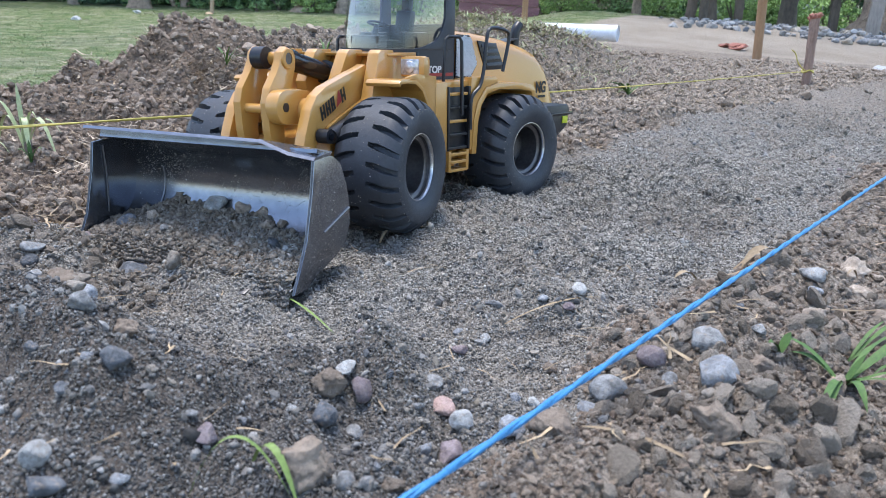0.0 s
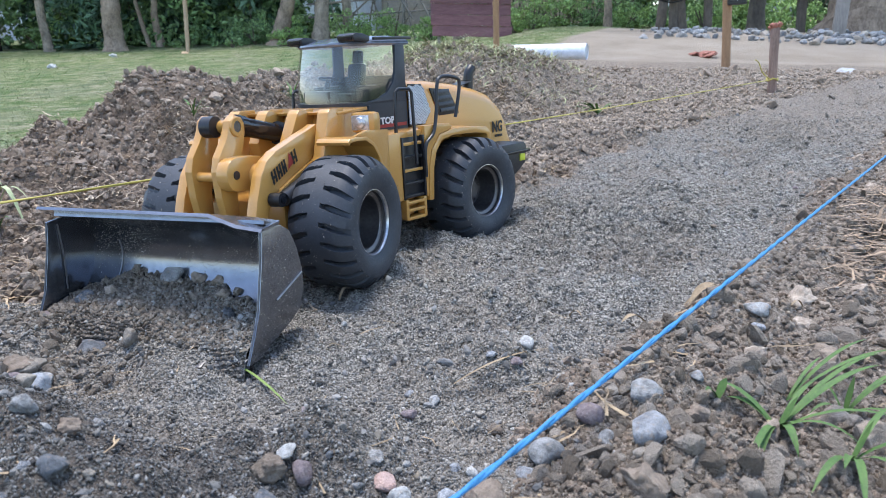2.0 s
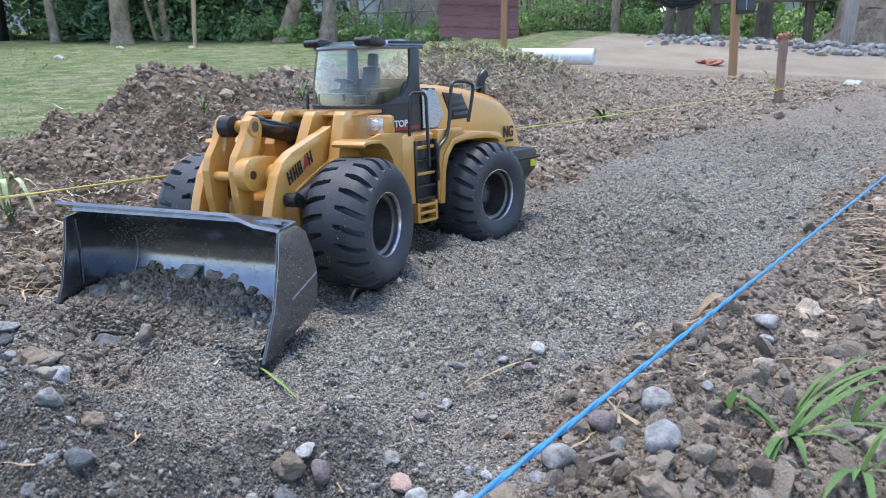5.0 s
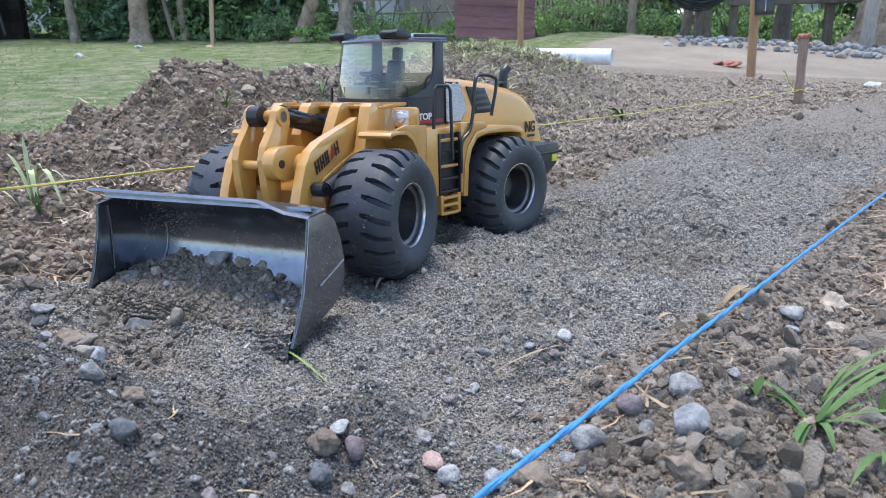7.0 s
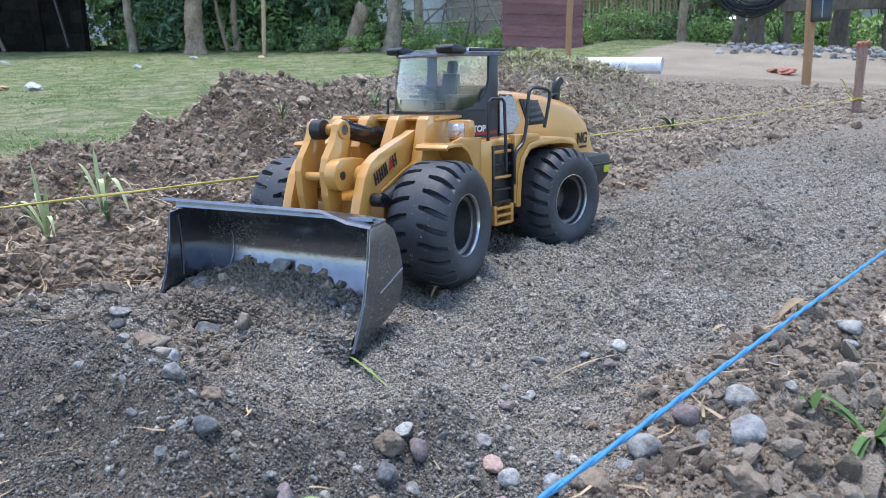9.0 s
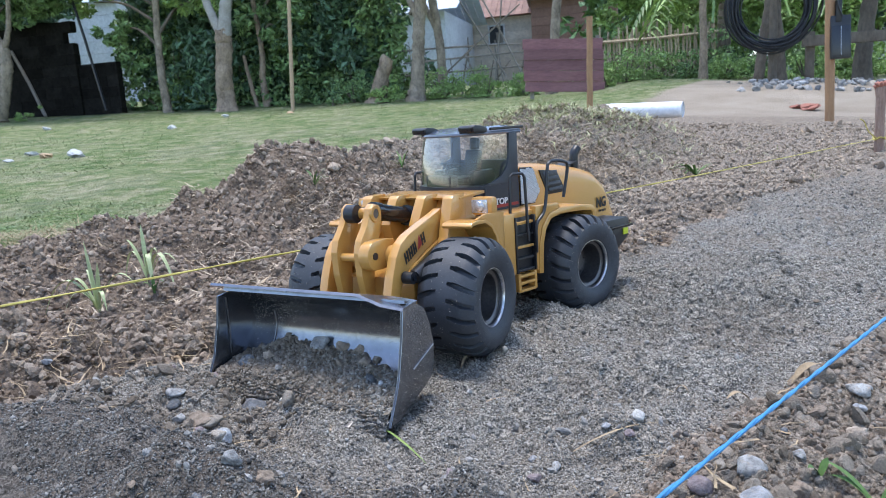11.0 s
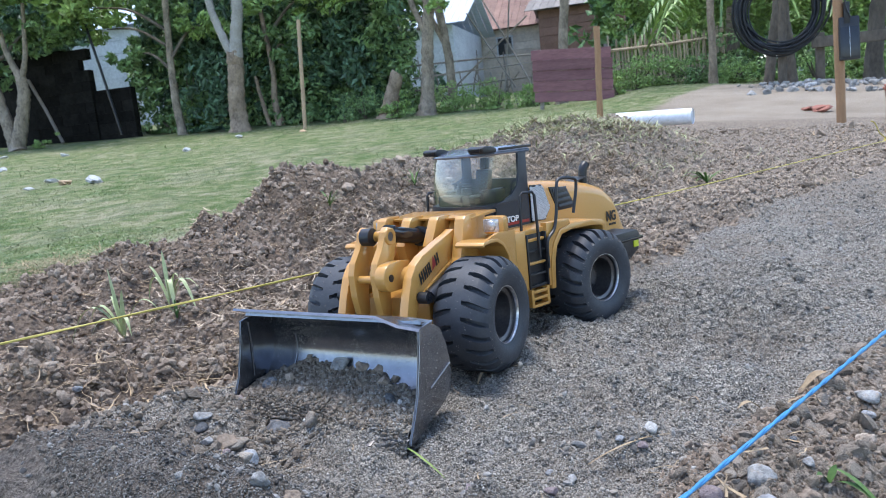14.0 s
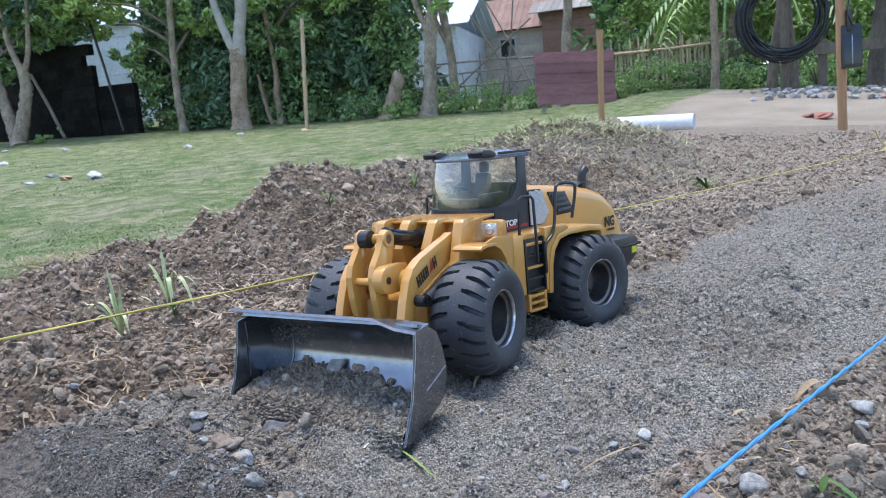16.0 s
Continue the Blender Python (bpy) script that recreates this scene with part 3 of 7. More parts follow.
def land(x, y):
    x, y = np.asarray(x, float), np.asarray(y, float)
    u, v, gravel, turf, drive = zones(x, y)
    far = np.clip(y, -5, 36)
    lawn = 0.04 + 0.049 * (far - 0.5) - 0.0025 * np.clip(x, -16, 8) * np.clip(far, 0, 14) - 0.06 * np.clip(x, 0, 4) * ss(1.5, 4, y) + 0.2 * ss(4.6, 8.0, y) * ss(-1.5, 1, x)
    lawn = np.maximum(lawn, 0.02)
    strip = 0.011 + 0.011 * np.maximum(u, 0)
    site = ss(-1.5, -0.85, v) * (1 - ss(0.6, 1.5, v)) * (1 - ss(1.5, 2.6, u))
    z = lawn * (1 - site) + strip * site
    crest = np.interp(u, [-0.45, -0.2, -0.03, 0.12, 0.22, 0.45, 0.75, 1.1, 1.4, 1.9, 2.4], [0.0, 0.035, 0.075, 0.15, 0.215, 0.2, 0.175, 0.15, 0.1, 0.04, 0.0])
    dv = v + 1.06
    z = z + crest * np.exp(-(dv / np.where(dv > 0, 0.27, 0.15)) ** 2)
    z = z + 0.135 * np.exp(-((x + 0.14) / 0.36) ** 2 - ((y - 2.3) / 0.42) ** 2)  + 0.12 * np.exp(-((x + 0.45) / 0.3) ** 2 - ((y - 1.95) / 0.4) ** 2)
    z = z + 0.06 * np.exp(-((x - 0.16) / 0.22) ** 2 - ((y - 2.5) / 0.35) ** 2)
    z = z + 0.1 * np.exp(-((x + 0.08) / 0.2) ** 2 - ((y - 2.95) / 0.2) ** 2)
    z = z - 0.06 * np.exp(-((x - 0.55) / 0.36) ** 2 - ((y - 2.75) / 0.55) ** 2)
    z = z - 0.045 * np.exp(-((x + 0.74) / 0.2) ** 2 - ((y - 0.0) / 0.16) ** 2)
    a, b_ = (x + 0.58) * 0.73 + (y + 0.17) * 0.68, -(x + 0.58) * 0.68 + (y + 0.17) * 0.73
    z = z + 0.03 * np.exp(-(b_ / 0.06) ** 2) * (1 - ss(0.2, 0.34, np.abs(a)))
    z = z + 0.014 * np.exp(-((x + 0.235) / 0.075) ** 2 - ((y + 0.325) / 0.035) ** 2)
    rx = np.interp(x, [-0.6, -0.42, -0.3, -0.2, -0.11, -0.04, 0.05, 0.12], [-0.5, -0.46, -0.44, -0.47, -0.525, -0.495, -0.475, -0.46])
    rh = np.interp(x, [-0.6, -0.42, -0.3, -0.2, -0.11, -0.04, 0.0, 0.05, 0.11], [0.01, 0.035, 0.05, 0.047, 0.046, 0.028, 0.027, 0.012, 0.0])
    rd = y - rx + 0.02 * fbm(x, y + 3, 0.08, 2)
    z = z + rh * np.exp(-(rd / np.where(rd > 0, 0.06, np.interp(x, [-0.4, -0.2, -0.1], [0.12, 0.065, 0.05]))) ** 2)
    z = z - 0.012 * np.exp(-((x + 0.1) / 0.07) ** 2 - ((y + 0.395) / 0.04) ** 2)
    z = z + 0.02 * np.exp(-((x + 0.42) / 0.1) ** 2 - ((y + 0.36) / 0.08) ** 2)
    z = z - 0.03 * ss(0.33, 0.5, v) * (1 - ss(0.9, 1.6, v)) * (1 - ss(0.2, 0.7, u))
    soil = (1 - gravel) * (1 - turf) * (1 - drive)
    near = 1 - ss(4, 9, np.hypot(x, y))
    z = z + near * soil * (1 - 0.6 * ss(0.1, 0.4, x) * ss(1.2, 1.7, y)) * ((0.055 - 0.04 * ss(0.2, 0.3, v)) * fbm(x, y, 0.22, 3) + (1 - 0.5 * ss(0.2, 0.3, v)) * (0.042 * fbm(x + 3, y, 0.05, 3) + 0.018 * fbm(x, y + 8, 0.016, 2)))
    z = z + gravel * 0.0075 * np.sin((u + 0.02 * fbm(x, y, 0.16, 2)) * 215) * np.clip(0.55 + 2.2 * fbm(x + 2, y, 0.12, 2), 0, 1.2) * ss(-0.1, 0.0, v) * (1 - ss(0.2, 0.27, v)) * ss(-0.3, -0.1, u)
    z = z + gravel * near * (0.02 * fbm(x, y, 0.13, 3) + 0.019 * fbm(x + 6, y, 0.05, 2) + 0.013 * fbm(x, y + 4, 0.022, 2))
    z = z + 0.022 * np.exp(-((x + 0.335) / 0.06) ** 2 - ((y + 0.285) / 0.05) ** 2)
    z = z + turf * (0.05 * fbm(x, y, 1.3, 3) + 0.012 * fbm(x, y, 0.12, 2))
    z = z + soil * 0.008 * ss(0.28, 0.36, v) * (1 - ss(1.0, 1.6, v))
    z = z - 0.01 * np.exp(-((x + 0.165) / 0.07) ** 2 - ((y + 0.318) / 0.03) ** 2)
    z = z - 0.006 * np.exp(-((x - 0.03) / 0.09) ** 2 - ((y - 0.13) / 0.07) ** 2)
    return z


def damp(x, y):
    """How much painted shade the gravel takes: the near mound and what lies about it."""
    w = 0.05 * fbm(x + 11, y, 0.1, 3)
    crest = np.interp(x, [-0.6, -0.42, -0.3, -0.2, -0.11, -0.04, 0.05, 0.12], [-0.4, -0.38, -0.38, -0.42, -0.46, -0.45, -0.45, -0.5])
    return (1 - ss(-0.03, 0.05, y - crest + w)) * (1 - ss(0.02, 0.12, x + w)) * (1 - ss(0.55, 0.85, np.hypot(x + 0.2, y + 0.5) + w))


def at_land(x, y, up=0.0):
    return (float(x), float(y), float(land(np.array([x]), np.array([y]))[0]) + up)


def grid_line(a, c, step=0.0055, grow=1.03, reach=45.0):
    """Even steps from a to c, then wider and wider ones to both sides."""
    k = np.arange(1, int(math.log(reach * (grow - 1) / step) / math.log(grow)) + 1)
    away = np.cumsum(step * grow ** k)
    return np.concatenate([a - away[::-1], np.linspace(a, c, round((c - a) / step) + 1), c + away])


gx, gy = grid_line(-0.7, 0.75), grid_line(-0.7, 0.95)
X, Y = np.meshgrid(gx, gy, indexing="ij")
Z = land(X, Y)
idx = np.arange(X.size).reshape(X.shape)
quads = np.stack([idx[:-1, :-1], idx[1:, :-1], idx[1:, 1:], idx[:-1, 1:]], -1).reshape(-1, 4)
me = flat(np.stack([X, Y, Z], -1).reshape(-1, 3), quads, "ground", M["ground"], True)
_, _, Gm, Tm, Dm = zones(X, Y)
Pm = ss(0.26, 0.34, 0.866 * X - 0.5 * Y + 0.05 * fbm(X, Y, 0.1, 2)) * (1 - ss(1.6, 2.6, Y))
Pm = np.maximum(Pm, ss(0.65, 1.05, Y + 0.3 * fbm(X, Y, 0.4, 2)))
Pm = np.maximum(Pm, 0.7 * Gm)
Gm = Gm * (1 - 0.35 * ss(0.02, 0.24, fbm(2.2 * (0.5 * X + 0.866 * Y), 0.866 * X - 0.5 * Y, 0.11, 4)))
Gm = Gm * (1 - 0.3 * np.exp(-((X + 0.34) / 0.22) ** 2 - ((Y + 0.55) / 0.2) ** 2))
# first factor lets soil through on the near mound to paint its shade
Gm = Gm * (1 - 0.6 * np.exp(-((X + 0.14) / 0.13) ** 2 - ((Y + 0.57) / 0.11) ** 2)) * (1 - 0.55 * ss(0.7, 1.6, 0.5 * X + 0.866 * Y))
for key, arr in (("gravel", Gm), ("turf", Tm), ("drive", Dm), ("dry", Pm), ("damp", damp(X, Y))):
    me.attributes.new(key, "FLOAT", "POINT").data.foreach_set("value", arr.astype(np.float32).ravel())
tagged(new("ground", me), "grey gravel strip, brown spoil, patchy lawn and sandy drive", "ground", kind="structure")


# ---- the toy wheel loader: two frames that meet at a pivot, the front one turned towards its right ----
PIVOT, FRONT_TURN, REAR_TURN = Vector((-0.132, 0.053, 0.0)), 13.6, 32.9
AXLE, R_TYRE, HALF, TYRE_W = 0.1443, 0.0675, 0.1225, 0.062
Z_FRONT, Z_REAR = 0.0785, 0.0695


def frame_at(turn):
    a = radians(turn)
    f, s = Vector((-math.sin(a), -math.cos(a), 0)), Vector((math.cos(a), -math.sin(a), 0))
    return Matrix(((f.x, s.x, 0, PIVOT.x), (f.y, s.y, 0, PIVOT.y), (0, 0, 1, 0), (0, 0, 0, 1)))


FRONT, REAR = frame_at(FRONT_TURN), frame_at(REAR_TURN)
loader = thing("wheel_loader", (PIVOT.x, PIVOT.y, 0.01), "yellow toy wheel loader with black bucket on gravel", "toy loader")


def lpart(name, bm, material, m, parent=loader, label="", smooth=35):
    bm.transform(m)
    return part(name, bm, material, parent, label, smooth)


def tyre_mesh():
    bm = bmesh.new()
    pitch, per = 23, 22
    n_a = pitch * per
    prof = [(0.498, 0.0), (0.58, -0.0035), (0.72, -0.0055), (0.83, -0.004), (0.905, 0.0), (0.955, 0.004), (0.985, 0.0085)]
    half = TYRE_W / 2
    rows = [(R_TYRE * k, half - d, 0.0) for k, d in prof]
    for k in range(1, 22):
        rows.append((R_TYRE * (1.0 if 3 < k < 19 else 0.996), half - 0.0085 - (TYRE_W - 0.017) * k / 22, 1.0))
    rows += [(R_TYRE * k, -half + d, 0.0) for k, d in reversed(prof)]
    rings = []
    for r, y, tread in rows:
        ring = []
        for i in range(n_a):
            s = y / half
            a = 2 * math.pi * (i - 0.42 * per * abs(s) ** 1.5) / n_a
            ph = (i / per + (0.5 if s < 0 else 0.0)) % 1.0
            depth = 0.0
            e = min(ph, 1 - ph)
            if abs(s) > 0.2 and r > 0.89 * R_TYRE and e < 0.1 + 0.07 * ss(0.25, 0.6, abs(s)):
                depth = 0.0072 if r > 0.93 * R_TYRE else 0.004
            rr = r - depth
            ring.append(bm.verts.new((rr * math.cos(a), y, rr * math.sin(a))))
        rings.append(ring)
    for r0, r1 in zip(rings, rings[1:]):
        for k in range(n_a):
            bm.faces.new((r0[k], r0[(k + 1) % n_a], r1[(k + 1) % n_a], r1[k]))
    return bm


def wheel(m):
    """A wheel whose outer face looks along +y of m."""
    ty = lpart("tyre", tyre_mesh(), M["rubber"], m, label="worn black rubber tyre with chevron lugs", smooth=50)
    r = 0.0338
    bm = add_lathe(bmesh.new(), [(r + 0.0026, 0.0285), (r + 0.0018, 0.0306), (r - 0.0008, 0.0309), (r - 0.0018, 0.0296), (r - 0.002, 0.0272)], 56)
    lpart("rim_lip", bm, M["rimlip"], m, ty, "worn bright metal rim lip")
    bm = add_lathe(bmesh.new(), [(r - 0.0016, 0.0282), (r - 0.0024, 0.024), (r - 0.0055, 0.0228), (r - 0.0062, 0.0236), (r - 0.007, 0.0228), (r - 0.0085, 0.002), (r - 0.01, -0.001), (0.0155, -0.001), (0.015, 0.003), (0.011, 0.004), (0.0105, 0.007), (0.0, 0.0075)], 56)
    lpart("rim", bm, M["rim"], m, ty, "deep dished gunmetal rim")
    bm = add_lathe(bmesh.new(), [(r + 0.002, 0.0285), (r + 0.002, -0.026), (0, -0.026)], 32)
    lpart("hub_back", bm, M["black"], m, ty)
    for k in range(12):
        a = 2 * math.pi * k / 12
        p = Vector((0.02 * math.cos(a), -0.001, 0.02 * math.sin(a)))
        lpart("bolt", add_cyl(bmesh.new(), p, p + Vector((0, 0.002, 0)), 0.0016, seg=6), M["rim"], m, ty)


YL = HALF - TYRE_W / 2
for fr, x, z in ((FRONT, AXLE, Z_FRONT), (REAR, -AXLE, Z_REAR)):
    for side in (1, -1):
        wheel(fr @ pose(x, side * YL, z, 0, 37 * side, 0 if side > 0 else 180))
    lpart("axle", add_cyl(bmesh.new(), (x, -YL, z), (x, YL, z), 0.016), M["black"], fr)

# bucket
B = 0.114
back = [(0.316, 0.114), (0.3, 0.1085), (0.288, 0.1), (0.2805, 0.088), (0.278, 0.075), (0.2805, 0.061), (0.2875, 0.048), (0.2985, 0.0365), (0.3135, 0.0275), (0.332, 0.0205), (0.354, 0.0155)]


def shell(line, t):
    """A line in x and z thickened by t on its outer side."""
    out = []
    for i, (x, z) in enumerate(line):
        dx, dz = line[min(i + 1, len(line) - 1)][0] - line[max(i - 1, 0)][0], line[min(i + 1, len(line) - 1)][1] - line[max(i - 1, 0)][1]
        k = math.hypot(dx, dz)
        out.append((x + t * dz / k, z - t * dx / k))
    return line + out[::-1]


bucket = lpart("bucket", add_prism(bmesh.new(), shell(back, 0.003), -B, B), M["bucket"], FRONT, label="dark steel bucket, scratched and sandy inside")
plate = [(0.324, 0.1095), (0.311, 0.111), (0.298, 0.11), (0.286, 0.1025), (0.2775, 0.085), (0.273, 0.066), (0.2735, 0.049), (0.28, 0.0345), (0.296, 0.0265), (0.325, 0.018), (0.341, 0.0105), (0.358, 0.0105), (0.347, 0.03), (0.338, 0.048), (0.328, 0.085)]
for y in (B, -B - 0.003):
    lpart("side_plate", add_prism(bmesh.new(), plate, y, y + 0.003, 0.0006), M["bucket"], FRONT, bucket)
    edge = [(0.324, y + 0.0015, 0.109), (0.328, y + 0.0015, 0.085), (0.338, y + 0.0015, 0.048), (0.347, y + 0.0015, 0.03), (0.3575, y + 0.0015, 0.011)]
    lpart("worn_edge", add_tube(bmesh.new(), edge, 0.0009, 6), M["worn"], FRONT, bucket, "bare worn steel edge")
lpart("weld_line", add_tube(bmesh.new(), [(0.2745, B + 0.0032, 0.0635), (0.314, B + 0.0032, 0.0505)], 0.0008, 6), M["bare"], FRONT, bucket)
# bright wear streaks inside the bucket, added as thin raised bare-steel tubes
for y in (-B + 0.0012, -B + 0.036):
    lpart("rib", add_tube(bmesh.new(), smooth_path([(0.2802, y, 0.084), (0.2788, y, 0.074), (0.2814, y, 0.061), (0.2885, y, 0.0485)] if y > -B + 0.02 else [(0.315, y, 0.106), (0.314, y, 0.075), (0.316, y, 0.045)], 5), 0.0008, 6), M["bare"], FRONT, bucket)
# the spill guard: a lip that leans back over the top, cut away towards its left end
lip = bmesh.new()
rows = [(-B - 0.005, 0.329, 0.1225), (0.068, 0.327, 0.121), (0.094, 0.3265, 0.1125), (B + 0.003, 0.325, 0.1095)]
low = [(y, 0.301, z) for (y, _, _), z in zip(rows, (0.1115, 0.114, 0.1135, 0.1115))]
add_loft(lip, [[(x, y, z), (x - 0.0022, y, z + 0.0022), (xl - 0.003, y, zl + 0.002), (xl, y, zl - 0.001)] for (y, x, z), (_, xl, zl) in zip(rows, low)])
lpart("spill_guard", lip, M["bucket"], FRONT, bucket, "dark steel lip with a cut end", 30)
lpart("cutting_edge", add_prism(bmesh.new(), [(0.334, 0.0145), (0.3575, 0.0115), (0.3575, 0.0135), (0.336, 0.0205)], -B + 0.001, B - 0.001, 0.0004), M["worn"], FRONT, bucket)
for k in range(5):
    y = 0.075 - 0.042 * k
    lpart("tooth", add_box(bmesh.new(), (0.017, 0.008, 0.0045), pose(0.361, y, 0.0105, 0, 16, 0), 0.0018), M["rim"], FRONT, bucket, "worn steel bucket tooth")

# tilt levers, boom, cylinders
lever = [(0.199, 0.190), (0.209, 0.193), (0.217, 0.188), (0.2195, 0.180), (0.2255, 0.170), (0.238, 0.156), (0.2425, 0.143), (0.241, 0.118), (0.236, 0.095), (0.241, 0.075), (0.247, 0.06), (0.237, 0.055), (0.226, 0.074), (0.218, 0.098), (0.217, 0.12), (0.212, 0.14), (0.203, 0.156), (0.1955, 0.175), (0.195, 0.184)]
for y in (0.0055, -0.025):
    lpart("tilt_lever", add_prism(bmesh.new(), [(x - 0.002, z) for x, z in lever], y, y + 0.0085, 0.0012), M["yellow"], FRONT)
lpart("lever_pin", add_cyl(bmesh.new(), (0.2065, -0.0265, 0.182), (0.2065, 0.015, 0.182), 0.0062), M["yellow"], FRONT)
lpart("lever_ring", add_lathe(bmesh.new(), [(0.0055, 0.0), (0.0055, 0.0022), (0.0088, 0.0022), (0.0096, 0.0012), (0.0096, 0.0)], 28, pose(0.2065, 0.0138, 0.182)), M["yellow"], FRONT)
lpart("lever_bore", add_cyl(bmesh.new(), (0.2065, 0.0135, 0.182), (0.2065, 0.0153, 0.182), 0.0054, seg=24), M["rim"], FRONT)
lpart("lever_pin_cap", add_cyl(bmesh.new(), (0.2135, -0.0165, 0.1825), (0.2135, -0.004, 0.1825), 0.0102), M["black"], FRONT)
lpart("lever_tie", add_cyl(bmesh.new(), (0.231, -0.02, 0.137), (0.231, 0.008, 0.137), 0.0045), M["yellow"], FRONT)
boom = [(0.118, 0.176), (0.128, 0.173), (0.161, 0.1655), (0.195, 0.157), (0.211, 0.1495), (0.222, 0.137), (0.232, 0.115), (0.239, 0.095), (0.252, 0.062), (0.262, 0.05), (0.258, 0.038), (0.246, 0.04), (0.232, 0.062), (0.221, 0.09), (0.212, 0.107), (0.198, 0.118), (0.165, 0.128), (0.128, 0.139), (0.112, 0.156), (0.109, 0.168)]
arms = []
for y in (0.037, -0.048):
    arms.append(lpart("boom_arm", add_prism(bmesh.new(), boom, y, y + 0.011, 0.0015), M["yellow"], FRONT))
lpart("boom_flange", add_prism(bmesh.new(), [(0.130, 0.142), (0.167, 0.1305), (0.196, 0.1205), (0.198, 0.1165), (0.165, 0.1265), (0.129, 0.138)], 0.048, 0.0515, 0.0008), M["yellow"], FRONT, arms[0])
lpart("boom_tube", add_cyl(bmesh.new(), (0.2, -0.047, 0.133), (0.2, 0.047, 0.133), 0.013), M["yellow"], FRONT)
link = [(0.19, 0.152), (0.21, 0.155)] + [(0.2285 + 0.016 * math.cos(a), 0.139 + 0.016 * math.sin(a)) for a in (radians(85 - 17 * k) for k in range(11))] + [(0.205, 0.1215), (0.188, 0.122)]
lpart("boom_bracket", add_prism(bmesh.new(), link, 0.0135, 0.027, 0.002), M["yellow"], FRONT)
lpart("bracket_pin", add_cyl(bmesh.new(), (0.231, 0.0265, 0.139), (0.231, 0.028, 0.139), 0.0042, seg=14), M["black"], FRONT)
cylinder = lpart("tilt_cylinder", add_cyl(bmesh.new(), (0.18, -0.0055, 0.1805), (0.09, -0.0055, 0.1622), 0.0098, seg=28), M["gloss_black"], FRONT, label="gloss black hydraulic cylinder")
lpart("gland", add_cyl(bmesh.new(), (0.182, -0.0055, 0.1809), (0.172, -0.0055, 0.1789), 0.0112, seg=28), M["gloss_black"], FRONT, cylinder)
lpart("piston_rod", add_cyl(bmesh.new(), (0.2065, -0.0055, 0.182), (0.18, -0.0055, 0.1805), 0.0062, seg=20), M["chrome"], FRONT, cylinder)
lpart("cylinder_end", add_cyl(bmesh.new(), (0.112, -0.0055, 0.1667), (0.094, -0.0055, 0.163), 0.0125, seg=28), M["black"], FRONT, cylinder)
for y in (0.056, -0.056):
    lc = lpart("lift_cylinder", add_cyl(bmesh.new(), (0.202, y, 0.1115), (0.12, y, 0.132), 0.0075), M["black"], FRONT)
    lpart("cylinder_eye", add_cyl(bmesh.new(), (0.2105, y - 0.007, 0.1125), (0.2105, y + 0.005, 0.1125), 0.0068), M["black"], FRONT, lc)
    lpart("eye_bolt", add_cyl(bmesh.new(), (0.2105, y + 0.005 * (1 if y > 0 else -1), 0.1125), (0.2105, y + 0.0068 * (1 if y > 0 else -1), 0.1125), 0.0035, seg=6), M["gloss_black"], FRONT, lc)

# logo on the outer face of the boom: dark bars with one red wedge, slanted along the arm
def decal(bm, corners, y):
    bm.faces.new([bm.verts.new((x, y, z)) for x, z in corners])


for k, (x0, wd, col) in enumerate(((0.2045, 0.008, "decal_black"), (0.195, 0.0075, "decal_black"), (0.186, 0.0065, "decal_black"), (0.1775, 0.0085, "red"), (0.1675, 0.0085, "decal_black"))):
    bm = bmesh.new()
    zc = 0.1335 + (0.2 - x0) * 0.39
    if col == "red":
        decal(bm, [(x0, zc - 0.006), (x0 - 0.003, zc + 0.011), (x0 - wd - 0.003, zc + 0.001)], 0.0486)
    else:
        for dx in (0.0, wd * 0.62):
            decal(bm, [(x0 - dx, zc - 0.0065 + 0.39 * dx), (x0 - dx + 0.0035, zc + 0.0065 + 0.39 * dx), (x0 - dx + 0.0005, zc + 0.0077 + 0.39 * dx), (x0 - dx - 0.003, zc - 0.0053 + 0.39 * dx)], 0.0486)
        decal(bm, [(x0, zc - 0.0012), (x0 + 0.0006, zc + 0.0016), (x0 - wd * 0.62, zc + 0.0016 + 0.24 * wd), (x0 - wd * 0.62 - 0.0006, zc - 0.0012 + 0.24 * wd)], 0.0488)
    lpart("logo_mark", bm, M[col], FRONT, arms[0], smooth=None)

# front tower: a box with four leaning ribs
tower = lpart("front_tower", add_prism(bmesh.new(), [(0.04, 0.06), (0.155, 0.06), (0.118, 0.13), (0.094, 0.168), (0.085, 0.183), (0.06, 0.187), (0.045, 0.187)], -0.056, 0.056, 0.003), M["yellow"], FRONT)
rib_in = [(0.086, 0.19), (0.113, 0.1905), (0.118, 0.187), (0.138, 0.158), (0.128, 0.12), (0.085, 0.15)]
rib_out = [(0.084, 0.19), (0.112, 0.1905), (0.117, 0.187), (0.133, 0.143), (0.166, 0.104), (0.189, 0.066), (0.165, 0.05), (0.12, 0.06), (0.085, 0.15)]
for y, pr in ((0.05, rib_out), (0.0135, rib_in), (-0.0255, rib_in), (-0.064, rib_out)):
    lpart("tower_rib", add_prism(bmesh.new(), pr, y, y + 0.013, 0.0012), M["yellow"], FRONT, tower)
lpart("tower_top", add_prism(bmesh.new(), [(0.03, 0.1835), (0.098, 0.1835), (0.1, 0.1865), (0.03, 0.1875)], -0.064, 0.064, 0.001), M["yellow"], FRONT, tower)
lpart("front_chassis", add_box(bmesh.new(), (0.17, 0.096, 0.055), pose(0.105, 0, 0.079), 0.004), M["yellow"], FRONT)
